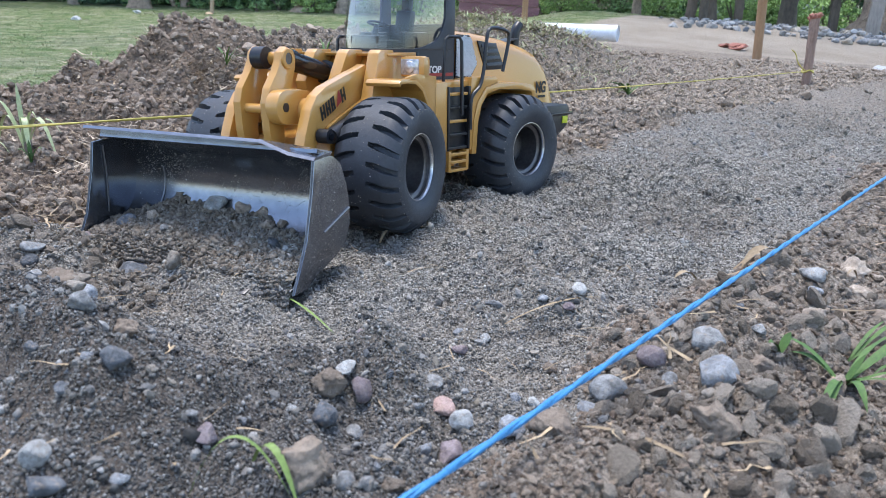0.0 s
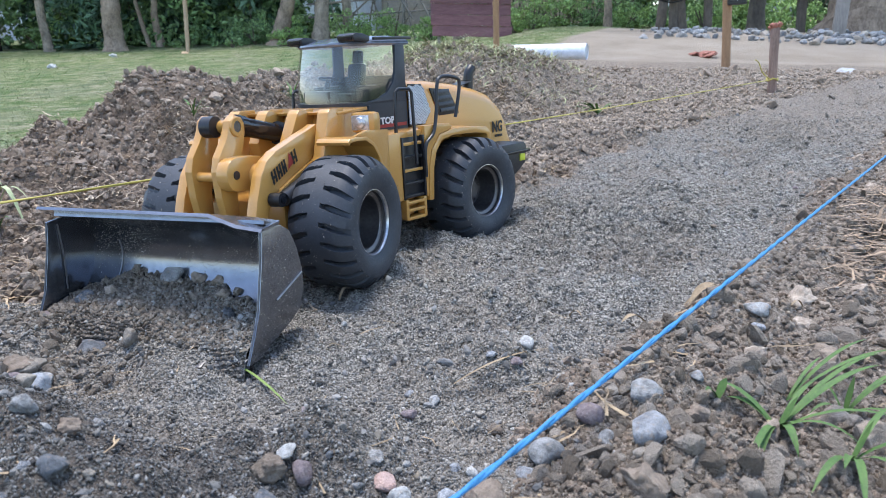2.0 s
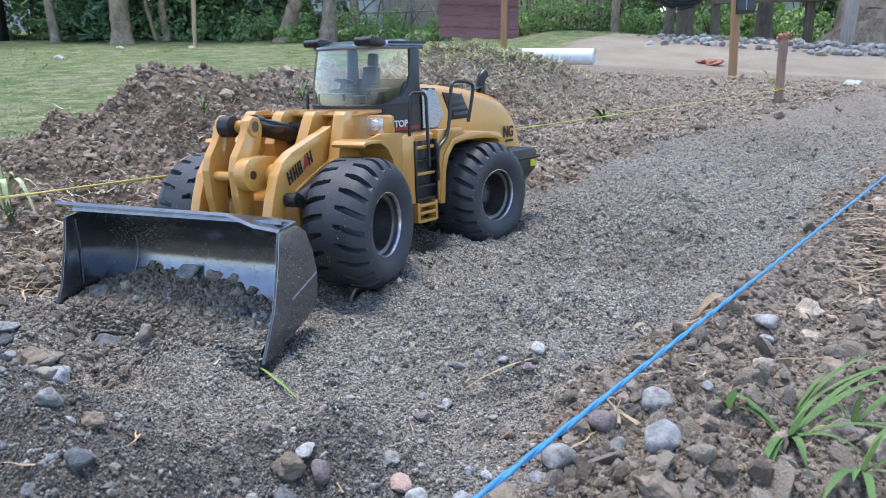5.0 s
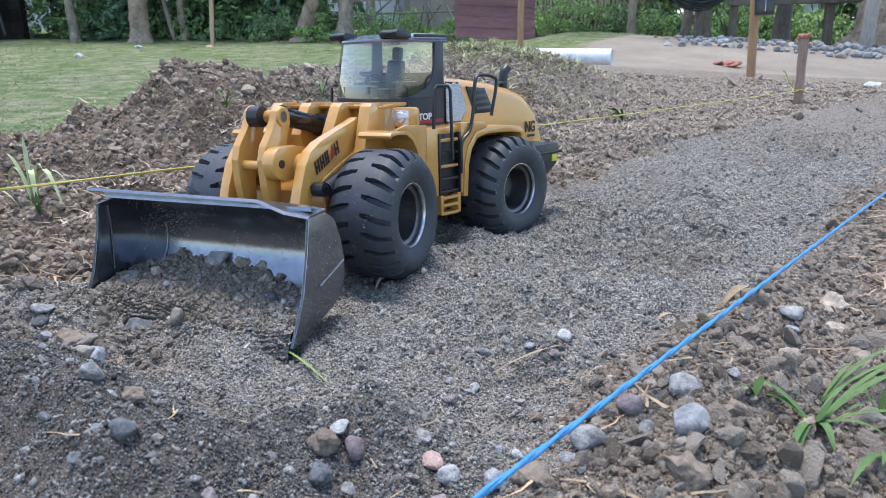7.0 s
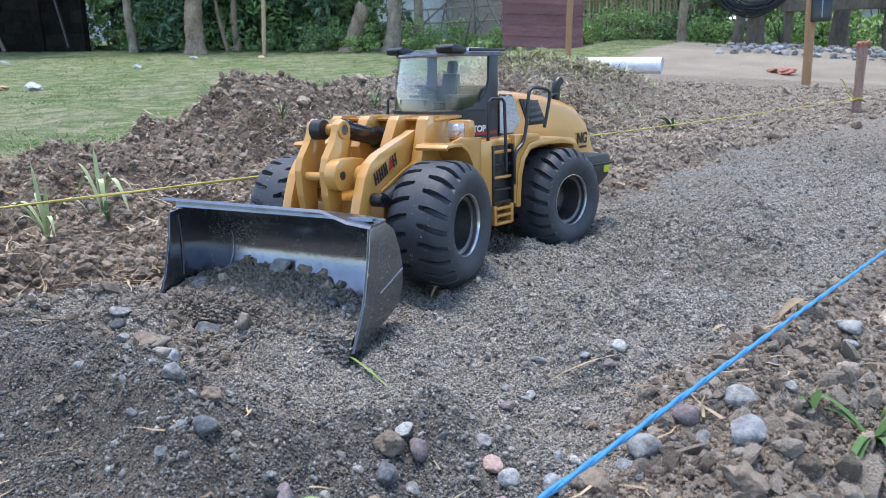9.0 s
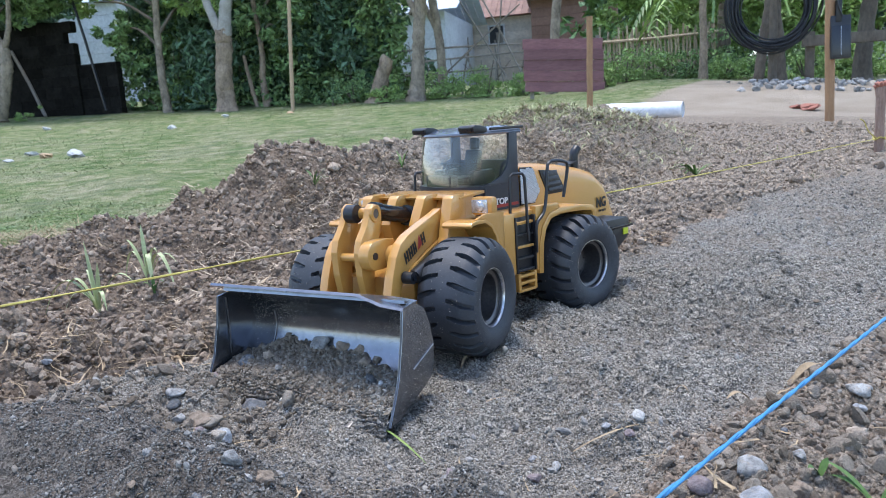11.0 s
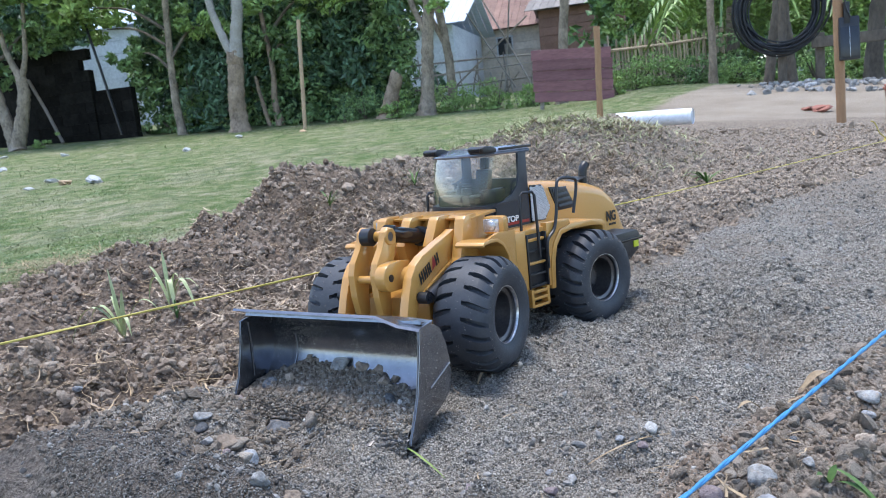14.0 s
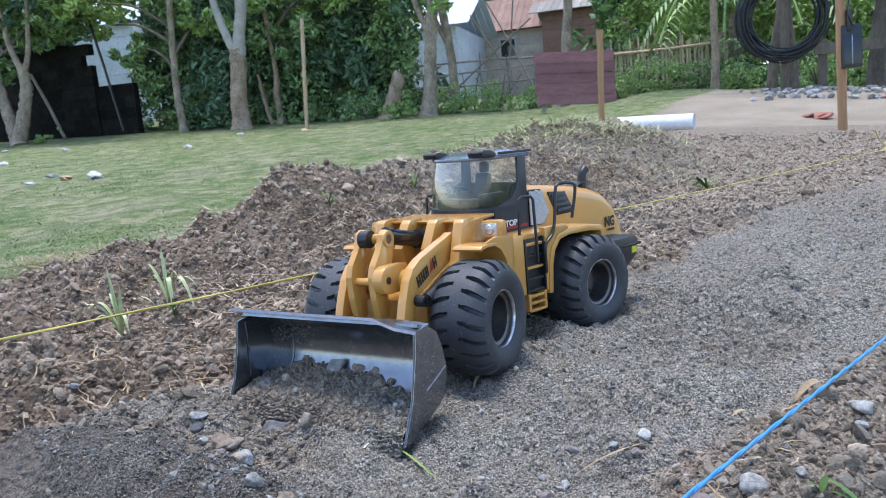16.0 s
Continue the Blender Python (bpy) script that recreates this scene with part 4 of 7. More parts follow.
lpart("axle_housing", add_box(bmesh.new(), (0.05, 0.1, 0.035), pose(AXLE, 0, Z_FRONT), 0.008), M["black"], FRONT)

# front fenders and headlamps
for s in (1, -1):
    top = [(0.145, 0.1588), (0.141, 0.1622), (0.125, 0.1628), (0.105, 0.161), (0.088, 0.153), (0.075, 0.138), (0.066, 0.115), (0.063, 0.09)]
    fen = lpart("front_fender", add_prism(bmesh.new(), shell(top[::-1], 0.0045), 0.062 * s, 0.1 * s, 0.001), M["yellow"], FRONT)
    lpart("fender_skirt", add_prism(bmesh.new(), [(0.128, 0.1632), (0.105, 0.161), (0.088, 0.153), (0.075, 0.138), (0.066, 0.115), (0.063, 0.09), (0.05, 0.09), (0.05, 0.163), (0.1, 0.167)], 0.094 * s, 0.098 * s, 0.0008), M["yellow"], FRONT, fen)
    lamp = lpart("headlight", add_box(bmesh.new(), (0.016, 0.0295, 0.0225), pose(0.0735, 0.0835 * s, 0.173, 0, 0, 0), 0.005), M["yellow"], FRONT, label="yellow headlight box with clear lens")
    lpart("lens_ring", add_box(bmesh.new(), (0.004, 0.0215, 0.0165), pose(0.0808, 0.081 * s, 0.173), 0.0018), M["lens"], FRONT, lamp)
    lpart("lens", add_lathe(bmesh.new(), [(0, 0.003), (0.003, 0.0027), (0.0058, 0.0016), (0.0068, 0.0)], 24, pose(0.0826, 0.081 * s, 0.173, 0, 0, -90)), M["lens"], FRONT, lamp, "clear round lens")
    lpart("lamp_foot", add_cyl(bmesh.new(), (0.072, 0.082 * s, 0.163), (0.072, 0.082 * s, 0.154), 0.006), M["black"], FRONT, lamp)

# pivot between the frames
lpart("pivot", add_cyl(bmesh.new(), (0, 0, 0.05), (0, 0, 0.14), 0.022), M["black"], REAR)

# rear chassis, side boxes and ladder
lpart("rear_chassis", add_box(bmesh.new(), (0.235, 0.094, 0.07), pose(-0.145, 0, 0.085), 0.004), M["yellow"], REAR)
lpart("deck", add_box(bmesh.new(), (0.115, 0.19, 0.009), pose(-0.033, 0, 0.1515), 0.002), M["yellow"], REAR)
for s in (1, -1):
    box = lpart("side_box", add_prism(bmesh.new(), [(0.031, 0.1475), (0.028, 0.155), (-0.0145, 0.156), (-0.0145, 0.076), (0.006, 0.076)], 0.055 * s, 0.0995 * s, 0.002), M["yellow"], REAR)
    lad = lpart("ladder", add_box(bmesh.new(), (0.037, 0.02, 0.073), pose(-0.0335, 0.085 * s, 0.1135), 0.001), M["black"], REAR, label="black boarding ladder with yellow treads")
    for k in range(5):
        lpart("tread", add_box(bmesh.new(), (0.031, 0.0065, 0.0035), pose(-0.0335, 0.0965 * s, 0.0795 + 0.0155 * k), 0.0007), M["yellow"] if k in (2, 4) else M["black"], REAR, lad)
    for x in (-0.0155, -0.0515):
        lpart("stile", add_box(bmesh.new(), (0.003, 0.008, 0.073), pose(x, 0.097 * s, 0.1135), 0.0008), M["black"], REAR, lad)
    st = lpart("lower_step", add_prism(bmesh.new(), [(-0.006, 0.0785), (-0.0505, 0.0785), (-0.046, 0.054), (-0.0165, 0.054)], 0.077 * s, 0.083 * s, 0.001), M["yellow"], REAR)
    for z0 in (0.0545, 0.0645, 0.0735):
        lpart("step_bar", add_box(bmesh.new(), (0.031, 0.012, 0.0035), pose(-0.032, 0.0965 * s, z0 - 0.001), 0.0006), M["yellow"], REAR, st)
    for x in (-0.0165, -0.0475):
        lpart("step_post", add_box(bmesh.new(), (0.0045, 0.012, 0.024), pose(x, 0.0965 * s, 0.0645), 0.0006), M["yellow"], REAR, st)
    # rear fender: a thick band over the tyre with a lip, and the panel that joins it to the ladder
    band = [(-0.056, 0.07), (-0.059, 0.11), (-0.0655, 0.131), (-0.08, 0.1475), (-0.105, 0.1525), (-0.15, 0.151), (-0.173, 0.148), (-0.182, 0.141), (-0.1835, 0.126)]
    fen = lpart("rear_fender", add_prism(bmesh.new(), shell(band, -0.0085), 0.05 * s, 0.102 * s, 0.0015), M["yellow"], REAR)
    lpart("fender_panel", add_prism(bmesh.new(), [(-0.06, 0.075), (-0.06, 0.11), (-0.0655, 0.131), (-0.08, 0.1475), (-0.105, 0.1525), (-0.1, 0.1595), (-0.0545, 0.16), (-0.0535, 0.11), (-0.0535, 0.075)], 0.09 * s, 0.1005 * s, 0.001), M["yellow"], REAR, fen)

# hood: a rounded, falling engine cover
rings = []
for x, zt, w in ((-0.078, 0.2135, 0.056), (-0.12, 0.2105, 0.0565), (-0.17, 0.2045, 0.057), (-0.215, 0.196, 0.0565), (-0.243, 0.1875, 0.0565), (-0.265, 0.172, 0.0562), (-0.278, 0.152, 0.056), (-0.2855, 0.128, 0.0555), (-0.288, 0.112, 0.055)):
    ring = [(-w - 0.003, 0.112)]
    rc = 0.017
    for k in range(7):
        a = math.pi - k * math.pi / 12
        ring.append((-w + rc + rc * math.cos(a), zt - rc + rc * math.sin(a) if zt - rc > 0.112 else 0.1125))
    ring += [(-y, z) for y, z in ring[::-1]]
    rings.append([(x, y, z) for y, z in ring])
hood = lpart("hood", add_loft(bmesh.new(), rings), M["yellow"], REAR, smooth=40)
for s in (1, -1):
    yy = 0.0572 * s
    frame_pts = [(-0.073, 0.157), (-0.0755, 0.2085), (-0.098, 0.2075), (-0.1135, 0.172), (-0.102, 0.157)]
    g = lpart("side_grille", add_prism(bmesh.new(), frame_pts, yy - 0.001 * s, yy + 0.0012 * s, 0.0004), M["black"], REAR, hood)
    bm = bmesh.new()
    for k in range(26):
        for d in (1, -1):
            z0 = 0.150 + 0.0034 * k - 0.008
            pts = []
            for q in range(18):
                x = -0.0735 - 0.0024 * q
                z = z0 + d * (x + 0.0935) * 1.15
                edge = -0.0995 - (0.2075 - z) * 0.42 if z > 0.172 else -0.112 + (0.172 - z) * 0.75
                if 0.1575 < z < 0.207 and x > edge:
                    pts.append((x, yy + 0.0018 * s, z))
            if len(pts) > 1:
                add_tube(bm, [pts[0], pts[-1]], 0.00078, 4)
    lpart("wire_mesh", bm, M["mesh_metal"], REAR, hood, "silver diamond wire mesh")
    bm = bmesh.new()
    vent = lpart("vent", add_prism(bmesh.new(), [(-0.114, 0.2015), (-0.151, 0.198), (-0.171, 0.166), (-0.13, 0.1655)], yy - 0.001 * s, yy + 0.0011 * s, 0.0004), M["black"], REAR, hood)
    for k in range(4):
        z = 0.1725 + 0.0078 * k
        lpart("vent_slat", add_box(bmesh.new(), (0.03, 0.0014, 0.0046), pose(-0.1475 + 0.0038 * k, yy + 0.0014 * s, z, 8 * s, 2, 0), 0.0004), M["cabgrey"], REAR, hood)
    rail = smooth_path([(-0.0495, 0.104 * s, 0.1), (-0.051, 0.104 * s, 0.136), (-0.067, 0.1035 * s, 0.151), (-0.075, 0.1025 * s, 0.175), (-0.079, 0.1015 * s, 0.203), (-0.088, 0.1 * s, 0.2155), (-0.117, 0.1 * s, 0.213), (-0.123, 0.1 * s, 0.203), (-0.113, 0.1 * s, 0.1655)], 5)
    lpart("handrail", add_tube(bmesh.new(), rail, 0.0022, 8), M["black"], REAR)
    rail = [(-0.0345, 0.104 * s, 0.1175), (-0.036, 0.1 * s, 0.2), (-0.034, 0.098 * s, 0.2045), (-0.019, 0.095 * s, 0.205), (-0.0155, 0.094 * s, 0.202), (-0.0125, 0.094 * s, 0.153)]
    lpart("handrail", add_tube(bmesh.new(), rail, 0.002, 8), M["black"], REAR)
exh = smooth_path([(-0.226, 0.03, 0.19), (-0.227, 0.03, 0.208), (-0.229, 0.03, 0.217), (-0.236, 0.03, 0.2235)], 5)
lpart("exhaust_pipe", add_tube(bmesh.new(), exh, 0.0066, 14), M["black"], REAR, label="black bent exhaust stub")
lpart("hood_hatch", add_box(bmesh.new(), (0.05, 0.024, 0.0014), pose(-0.196, 0.03, 0.2005, 0, 10.5, 0), 0.0004), M["black"], REAR, hood)
bumper = lpart("rear_bumper", add_prism(bmesh.new(), [(-0.205, 0.119), (-0.26, 0.119), (-0.265, 0.113), (-0.262, 0.09), (-0.238, 0.076), (-0.205, 0.076)], -0.101, 0.101, 0.002), M["black"], REAR, label="black counterweight bumper")
lpart("bumper_ledge", add_box(bmesh.new(), (0.07, 0.208, 0.004), pose(-0.2355, 0, 0.1065), 0.0012), M["gloss_black"], REAR, bumper)
for s in (1, -1):
    lpart("reflector", add_box(bmesh.new(), (0.012, 0.002, 0.010), pose(-0.2535, 0.1015 * s, 0.0985), 0.0005), M["reflector"], REAR, bumper, "lime yellow reflector")

# cab: dark lower shell with a swept sill, glass, posts, roof with two lamp visors, seat and wheel
CW = 0.057


def cab_ring(x_front, z, w=CW, x_rear=-0.072):
    """The cab's outline at one height: straight rear, front bowed forward."""
    pts = [(x_rear, -w, z)]
    for k in range(11):
        a = math.pi * k / 10
        pts.append((x_front - 0.03 + 0.03 * math.sin(a) ** 0.8, -w * math.cos(a), z))
    pts.append((x_rear, w, z))
    return pts


cab = lpart("cab_shell", add_loft(bmesh.new(), [cab_ring(0.022, 0.154), cab_ring(0.0245, 0.178), cab_ring(0.0265, 0.191)]), M["cabgrey"], REAR, label="dark blue-grey plastic cab body")
for s in (1, -1):
    swept = [(-0.06, 0.19), (-0.02, 0.19), (0.0, 0.1905), (-0.02, 0.1935), (-0.038, 0.2), (-0.05, 0.212), (-0.055, 0.226), (-0.0565, 0.256), (-0.072, 0.256), (-0.0715, 0.19)]
    lpart("cab_post", add_prism(bmesh.new(), swept, (CW - 0.0035) * s, (CW + 0.0005) * s, 0.0006), M["cabgrey"], REAR, cab)
    lpart("red_stripe", add_prism(bmesh.new(), [(0.004, 0.1595), (-0.069, 0.1595), (-0.069, 0.1635), (0.004, 0.1635)], (CW + 0.0003) * s, (CW + 0.0009) * s), M["red"], REAR, cab)
    lpart("door_handle", add_box(bmesh.new(), (0.003, 0.004, 0.013), pose(-0.004, (CW + 0.002) * s, 0.181, 0, -15, 0), 0.001), M["black"], REAR, cab)
lpart("cab_rear", add_box(bmesh.new(), (0.004, 2 * CW - 0.008, 0.03), pose(-0.07, 0, 0.205), 0.001), M["cabgrey"], REAR, cab)
bm = bmesh.new()
outer = [cab_ring(0.0255, 0.1905, CW - 0.001, -0.055), cab_ring(0.0245, 0.21, CW - 0.001, -0.055), cab_ring(0.0205, 0.235, CW - 0.0015, -0.055), cab_ring(0.0155, 0.256, CW - 0.002, -0.055)]
sheet_rows = [[bm.verts.new(p) for p in ring] for ring in outer]
for lo, hi in zip(sheet_rows, sheet_rows[1:]):
    for k in range(len(lo) - 1):
        bm.faces.new((lo[k], lo[k + 1], hi[k + 1], hi[k]))
glazing = lpart("glazing", bm, M["glass"], REAR, cab, "clear curved cab windscreen", 60)
glazing.visible_shadow = False
roof_rings = []
for z, xf, w in ((0.2555, 0.0165, CW - 0.001), (0.2575, 0.018, CW + 0.0005), (0.2595, 0.0175, CW), (0.266, -0.008, CW - 0.006), (0.2668, -0.03, CW - 0.012)):
    roof_rings.append([(x, y, min(z, 0.2635) if x < -0.07 else z) for x, y, _ in cab_ring(xf, z, w, -0.08)])
roof = lpart("roof", add_loft(bmesh.new(), roof_rings), M["roof"], REAR, cab, "glossy black roof with the sky's blue-grey reflection in its colour")
for s in (1, -1):
    bm = add_prism(bmesh.new(), [(0.011, 0.2605), (0.0125, 0.267), (0.008, 0.2695), (-0.004, 0.2685), (-0.013, 0.2655), (-0.013, 0.2595), (-0.002, 0.2595)], (CW - 0.025) * s, (CW + 0.004) * s, 0.0015)
    vis = lpart("lamp_visor", bm, M["black"], REAR, roof and cab)
    lpart("roof_rack", add_box(bmesh.new(), (0.062, 0.004, 0.0035), pose(-0.052, (CW + 0.001) * s, 0.2632), 0.0008), M["black"], REAR, cab)
    lpart("visor_lens", add_box(bmesh.new(), (0.002, 0.022, 0.0052), pose(0.0118, (CW - 0.0105) * s, 0.2638, 0, 12, 0), 0.0006), M["gloss_black"], REAR, vis)
seat = lpart("seat_back", add_box(bmesh.new(), (0.01, 0.026, 0.042), pose(-0.043, 0, 0.215, 0, -10, 0), 0.004), M["black"], REAR, cab)
lpart("headrest", add_box(bmesh.new(), (0.009, 0.014, 0.017), pose(-0.0485, 0, 0.2435, 0, -8, 0), 0.004), M["black"], REAR, cab)
lpart("seat", add_box(bmesh.new(), (0.034, 0.036, 0.012), pose(-0.024, 0, 0.195), 0.004), M["black"], REAR, cab)
for s in (1, -1):
    lpart("console", add_box(bmesh.new(), (0.04, 0.012, 0.02), pose(-0.025, 0.034 * s, 0.2), 0.003), M["black"], REAR, cab)
lpart("steering_column", add_cyl(bmesh.new(), (0.012, 0, 0.19), (0.002, 0, 0.218), 0.005, 0.003), M["black"], REAR, cab)
sw = add_tube(bmesh.new(), [(0.0 + 0.0115 * math.cos(a) * 0.95, 0.0135 * math.sin(a), 0.219 + 0.0025 * math.cos(a)) for a in (2 * math.pi * k / 24 for k in range(25))], 0.0014, 6)
lpart("steering_wheel", sw, M["black"], REAR, cab)
lpart("dash", add_box(bmesh.new(), (0.014, 0.05, 0.016), pose(0.016, 0, 0.198), 0.003), M["black"], REAR, cab)


def lettering(name, text, size, m, material, parent):
    cu = bpy.data.curves.new(name, "FONT")
    cu.body, cu.size, cu.extrude, cu.align_x, cu.align_y, cu.offset = text, size, 0.0002, "CENTER", "CENTER", size * 0.035
    tmp = bpy.data.objects.new(name, cu)
    me = bpy.data.meshes.new_from_object(tmp)
    bpy.data.objects.remove(tmp)
    me.materials.clear()
    me.materials.append(material)
    me.transform(m)
    return hang(new(name, me), parent)


on_left = Matrix(((-1, 0, 0, 0), (0, 0, 1, 0), (0, 1, 0, 0), (0, 0, 0, 1)))
lettering("top_lettering", "TOP", 0.011, REAR @ Matrix.Translation((-0.036, CW + 0.001, 0.1672)) @ on_left @ Matrix.Diagonal((1.1, 1, 1, 1)), M["decal_white"], cab)
lettering("side_lettering", "NG", 0.019, REAR @ Matrix.Translation((-0.253, 0.0594, 0.1395)) @ on_left @ Matrix.Diagonal((0.85, 1.1, 1, 1)), M["decal_black"], hood)
bm = bmesh.new()
for k in range(5):
    add_box(bm, (0.0028, 0.0004, 0.0034), (pose(-0.2475 - 0.0036 * k, 0.06, 0.1275)))
lpart("small_mark", bm, M["decal_black"], REAR, hood, smooth=None)


# ---- cords, stakes and posts of the set-out ----
def cord(name, pts, r, material, label):
    bm = bmesh.new()
    pts = smooth_path(pts, 24)
    twist = [[], []]
    for i, p in enumerate(pts):
        a = i * 1.1
        for k in (0, 1):
            twist[k].append(p + 0.45 * r * Vector((math.cos(a + k * math.pi), 0, math.sin(a + k * math.pi))))
    for t in twist:
        add_tube(bm, t, r * 0.8, 6)
    return tagged(new(name, mesh_of(name, bm, material, 60)), label, "cord")


blue_pts = [(0.866 * 0.341 + 0.5 * u, -0.5 * 0.341 + 0.866 * u, 0.04 - 0.004 * math.sin(1.3 * u)) for u in np.linspace(-0.75, 3.4, 16)]
cord("blue_cord", blue_pts, 0.0017, M["blue_cord"], "taut blue nylon cord stretched beside the gravel")
cord("yellow_cord", [(-1.35, -1.38, 0.105), (-0.585, -0.303, 0.108), (0.17, 0.87, 0.106), (0.92, 2.005, 0.118)], 0.0013, M["yellow_cord"], "taut yellow nylon cord tied to the post")


def post(name, x, y, top, r, material, label, lean=(0, 0), seg=12, ragged=0.0):
    base = Vector(at_land(x, y, -0.06))
    h = top - base.z
    bm = bmesh.new()
    n = 9
    pts = [base + Vector((lean[0] * k / n, lean[1] * k / n, h * k / n)) + Vector((random.uniform(-1, 1), random.uniform(-1, 1), 0)) * r * 0.06 for k in range(n + 1)]
    add_tube(bm, pts, [r * random.uniform(0.93, 1.05) for _ in pts], seg)
    ob = thing(name, base + Vector((0, 0, 0.06)), label, "post")
    part("shaft", bm, material, ob, smooth=50)
    for k in range(int(ragged)):
        a = random.uniform(0, 6.28)
        q = pts[-1] + Vector((math.cos(a), math.sin(a), 0)) * r * random.uniform(0.3, 0.9)
        bm = add_tube(bmesh.new(), [q - Vector((0, 0, 0.03)), q + Vector((random.uniform(-1, 1) * 0.6, random.uniform(-1, 1) * 0.6, 1)) * random.uniform(0.006, 0.022)], [0.006, 0.002], 5)
        part("splinter", bm, material, ob)
    return ob


stump_post = post("wooden_post", 0.93, 2.03, 0.298, 0.0155, M["post_wood"], "short weathered log post with a split, frayed head", ragged=4)
for k in range(7):
    a = k * 0.9
    q = Vector((0.93 + 0.012 * math.cos(a), 2.03 + 0.012 * math.sin(a), 0.298 + random.uniform(-0.006, 0.008)))
    tip = q + Vector((math.cos(a) * 0.014, math.sin(a) * 0.01, random.uniform(-0.004, 0.018)))
    part("torn_fibre", add_tube(bmesh.new(), [q - (tip - q) * 0.7, q, (q + tip) / 2 + Vector((0, 0, 0.003)), tip], [0.006, 0.0085, 0.0065, 0.002], 7), M["rubbish_red"], stump_post, "splayed reddish fibres of the split head", 60)
knot = add_tube(bmesh.new(), [(0.93 + 0.0195 * math.cos(a), 2.03 + 0.0195 * math.sin(a), 0.118 + 0.004 * math.sin(3 * a)) for a in np.linspace(0, 12.6, 40)], 0.0028, 6)
part("cord_wrap", knot, M["yellow_cord"], stump_post, "yellow cord wound round the post")
part("cord_tail", add_tube(bmesh.new(), smooth_path([(0.915, 2.01, 0.12), (0.885, 1.99, 0.145), (0.87, 1.99, 0.18), (0.855, 1.98, 0.19)], 5), 0.002, 6), M["yellow_cord"], stump_post)

lamp_pole = post("lamp_pole", 1.185, 3.9, 1.75, 0.026, M["stake"], "round brown timber pole carrying a solar lamp", (-0.03, 0))
solar = thing("solar_lamp", (1.245, 3.87, 0.6), "black solar flood lamp hung on the timber pole", "lamp")
part("housing", add_box(bmesh.new(), (0.108, 0.028, 0.245), pose(1.222, 3.868, 0.605, -6, 0, 0), 0.008), M["black"], solar)
part("cell_panel", add_box(bmesh.new(), (0.092, 0.004, 0.17), pose(1.222, 3.850, 0.585, -6, 0, 0), 0.001), M["panel"], solar, "dark glossy solar cells")
part("panel_seam", add_box(bmesh.new(), (0.002, 0.002, 0.165), pose(1.222, 3.8475, 0.585, -6, 0, 0)), M["mesh_metal"], solar)
part("bracket", add_box(bmesh.new(), (0.03, 0.05, 0.12), pose(1.21, 3.885, 0.75), 0.003), M["black"], solar)
part("cable", add_tube(bmesh.new(), smooth_path([(1.228, 3.86, 0.72), (1.2, 3.855, 0.8), (1.21, 3.855, 0.92), (1.19, 3.86, 1.05)], 6), 0.005, 6), M["black"], solar)
post("bamboo_stake", -0.29, 5.2, 1.02, 0.025, M["stake"], "thin round timber stake standing by the heap", (0.02, 0))
post("bamboo_stake", -5.07, 9.5, 2.22, 0.03, M["pale_wood"], "tall pale bamboo stake standing in the lawn", (0.12, 0))

# ---- white pipe on the far heap ----
a, c = Vector((-0.1, 3.3, 0.272)), Vector((0.325, 3.18, 0.258))
pipe = thing("pvc_pipe", (c.x, c.y, 0.24), "white plastic pipe lying on the spoil heap", "pipe")
bm = add_cyl(bmesh.new(), a, c, 0.042, seg=28, cap=False)
part("pipe_wall", bm, M["pvc"], pipe)
part("pipe_bore", add_cyl(bmesh.new(), a, c + (a - c) * 0.01, 0.038, seg=28), M["white_wall"], pipe)


PIPE_FOOT = [(0.02, 3.05, 0.035), (0.07, 3.08, 0.028), (0.12, 3.04, 0.032), (0.16, 3.06, 0.036), (0.2, 3.03, 0.026), (-0.03, 3.1, 0.03), (-0.08, 3.12, 0.034), (0.1, 3.1, 0.022), (0.24, 3.05, 0.02), (0.05, 3.0, 0.024), (0.14, 2.98, 0.022), (0.19, 3.0, 0.028)]

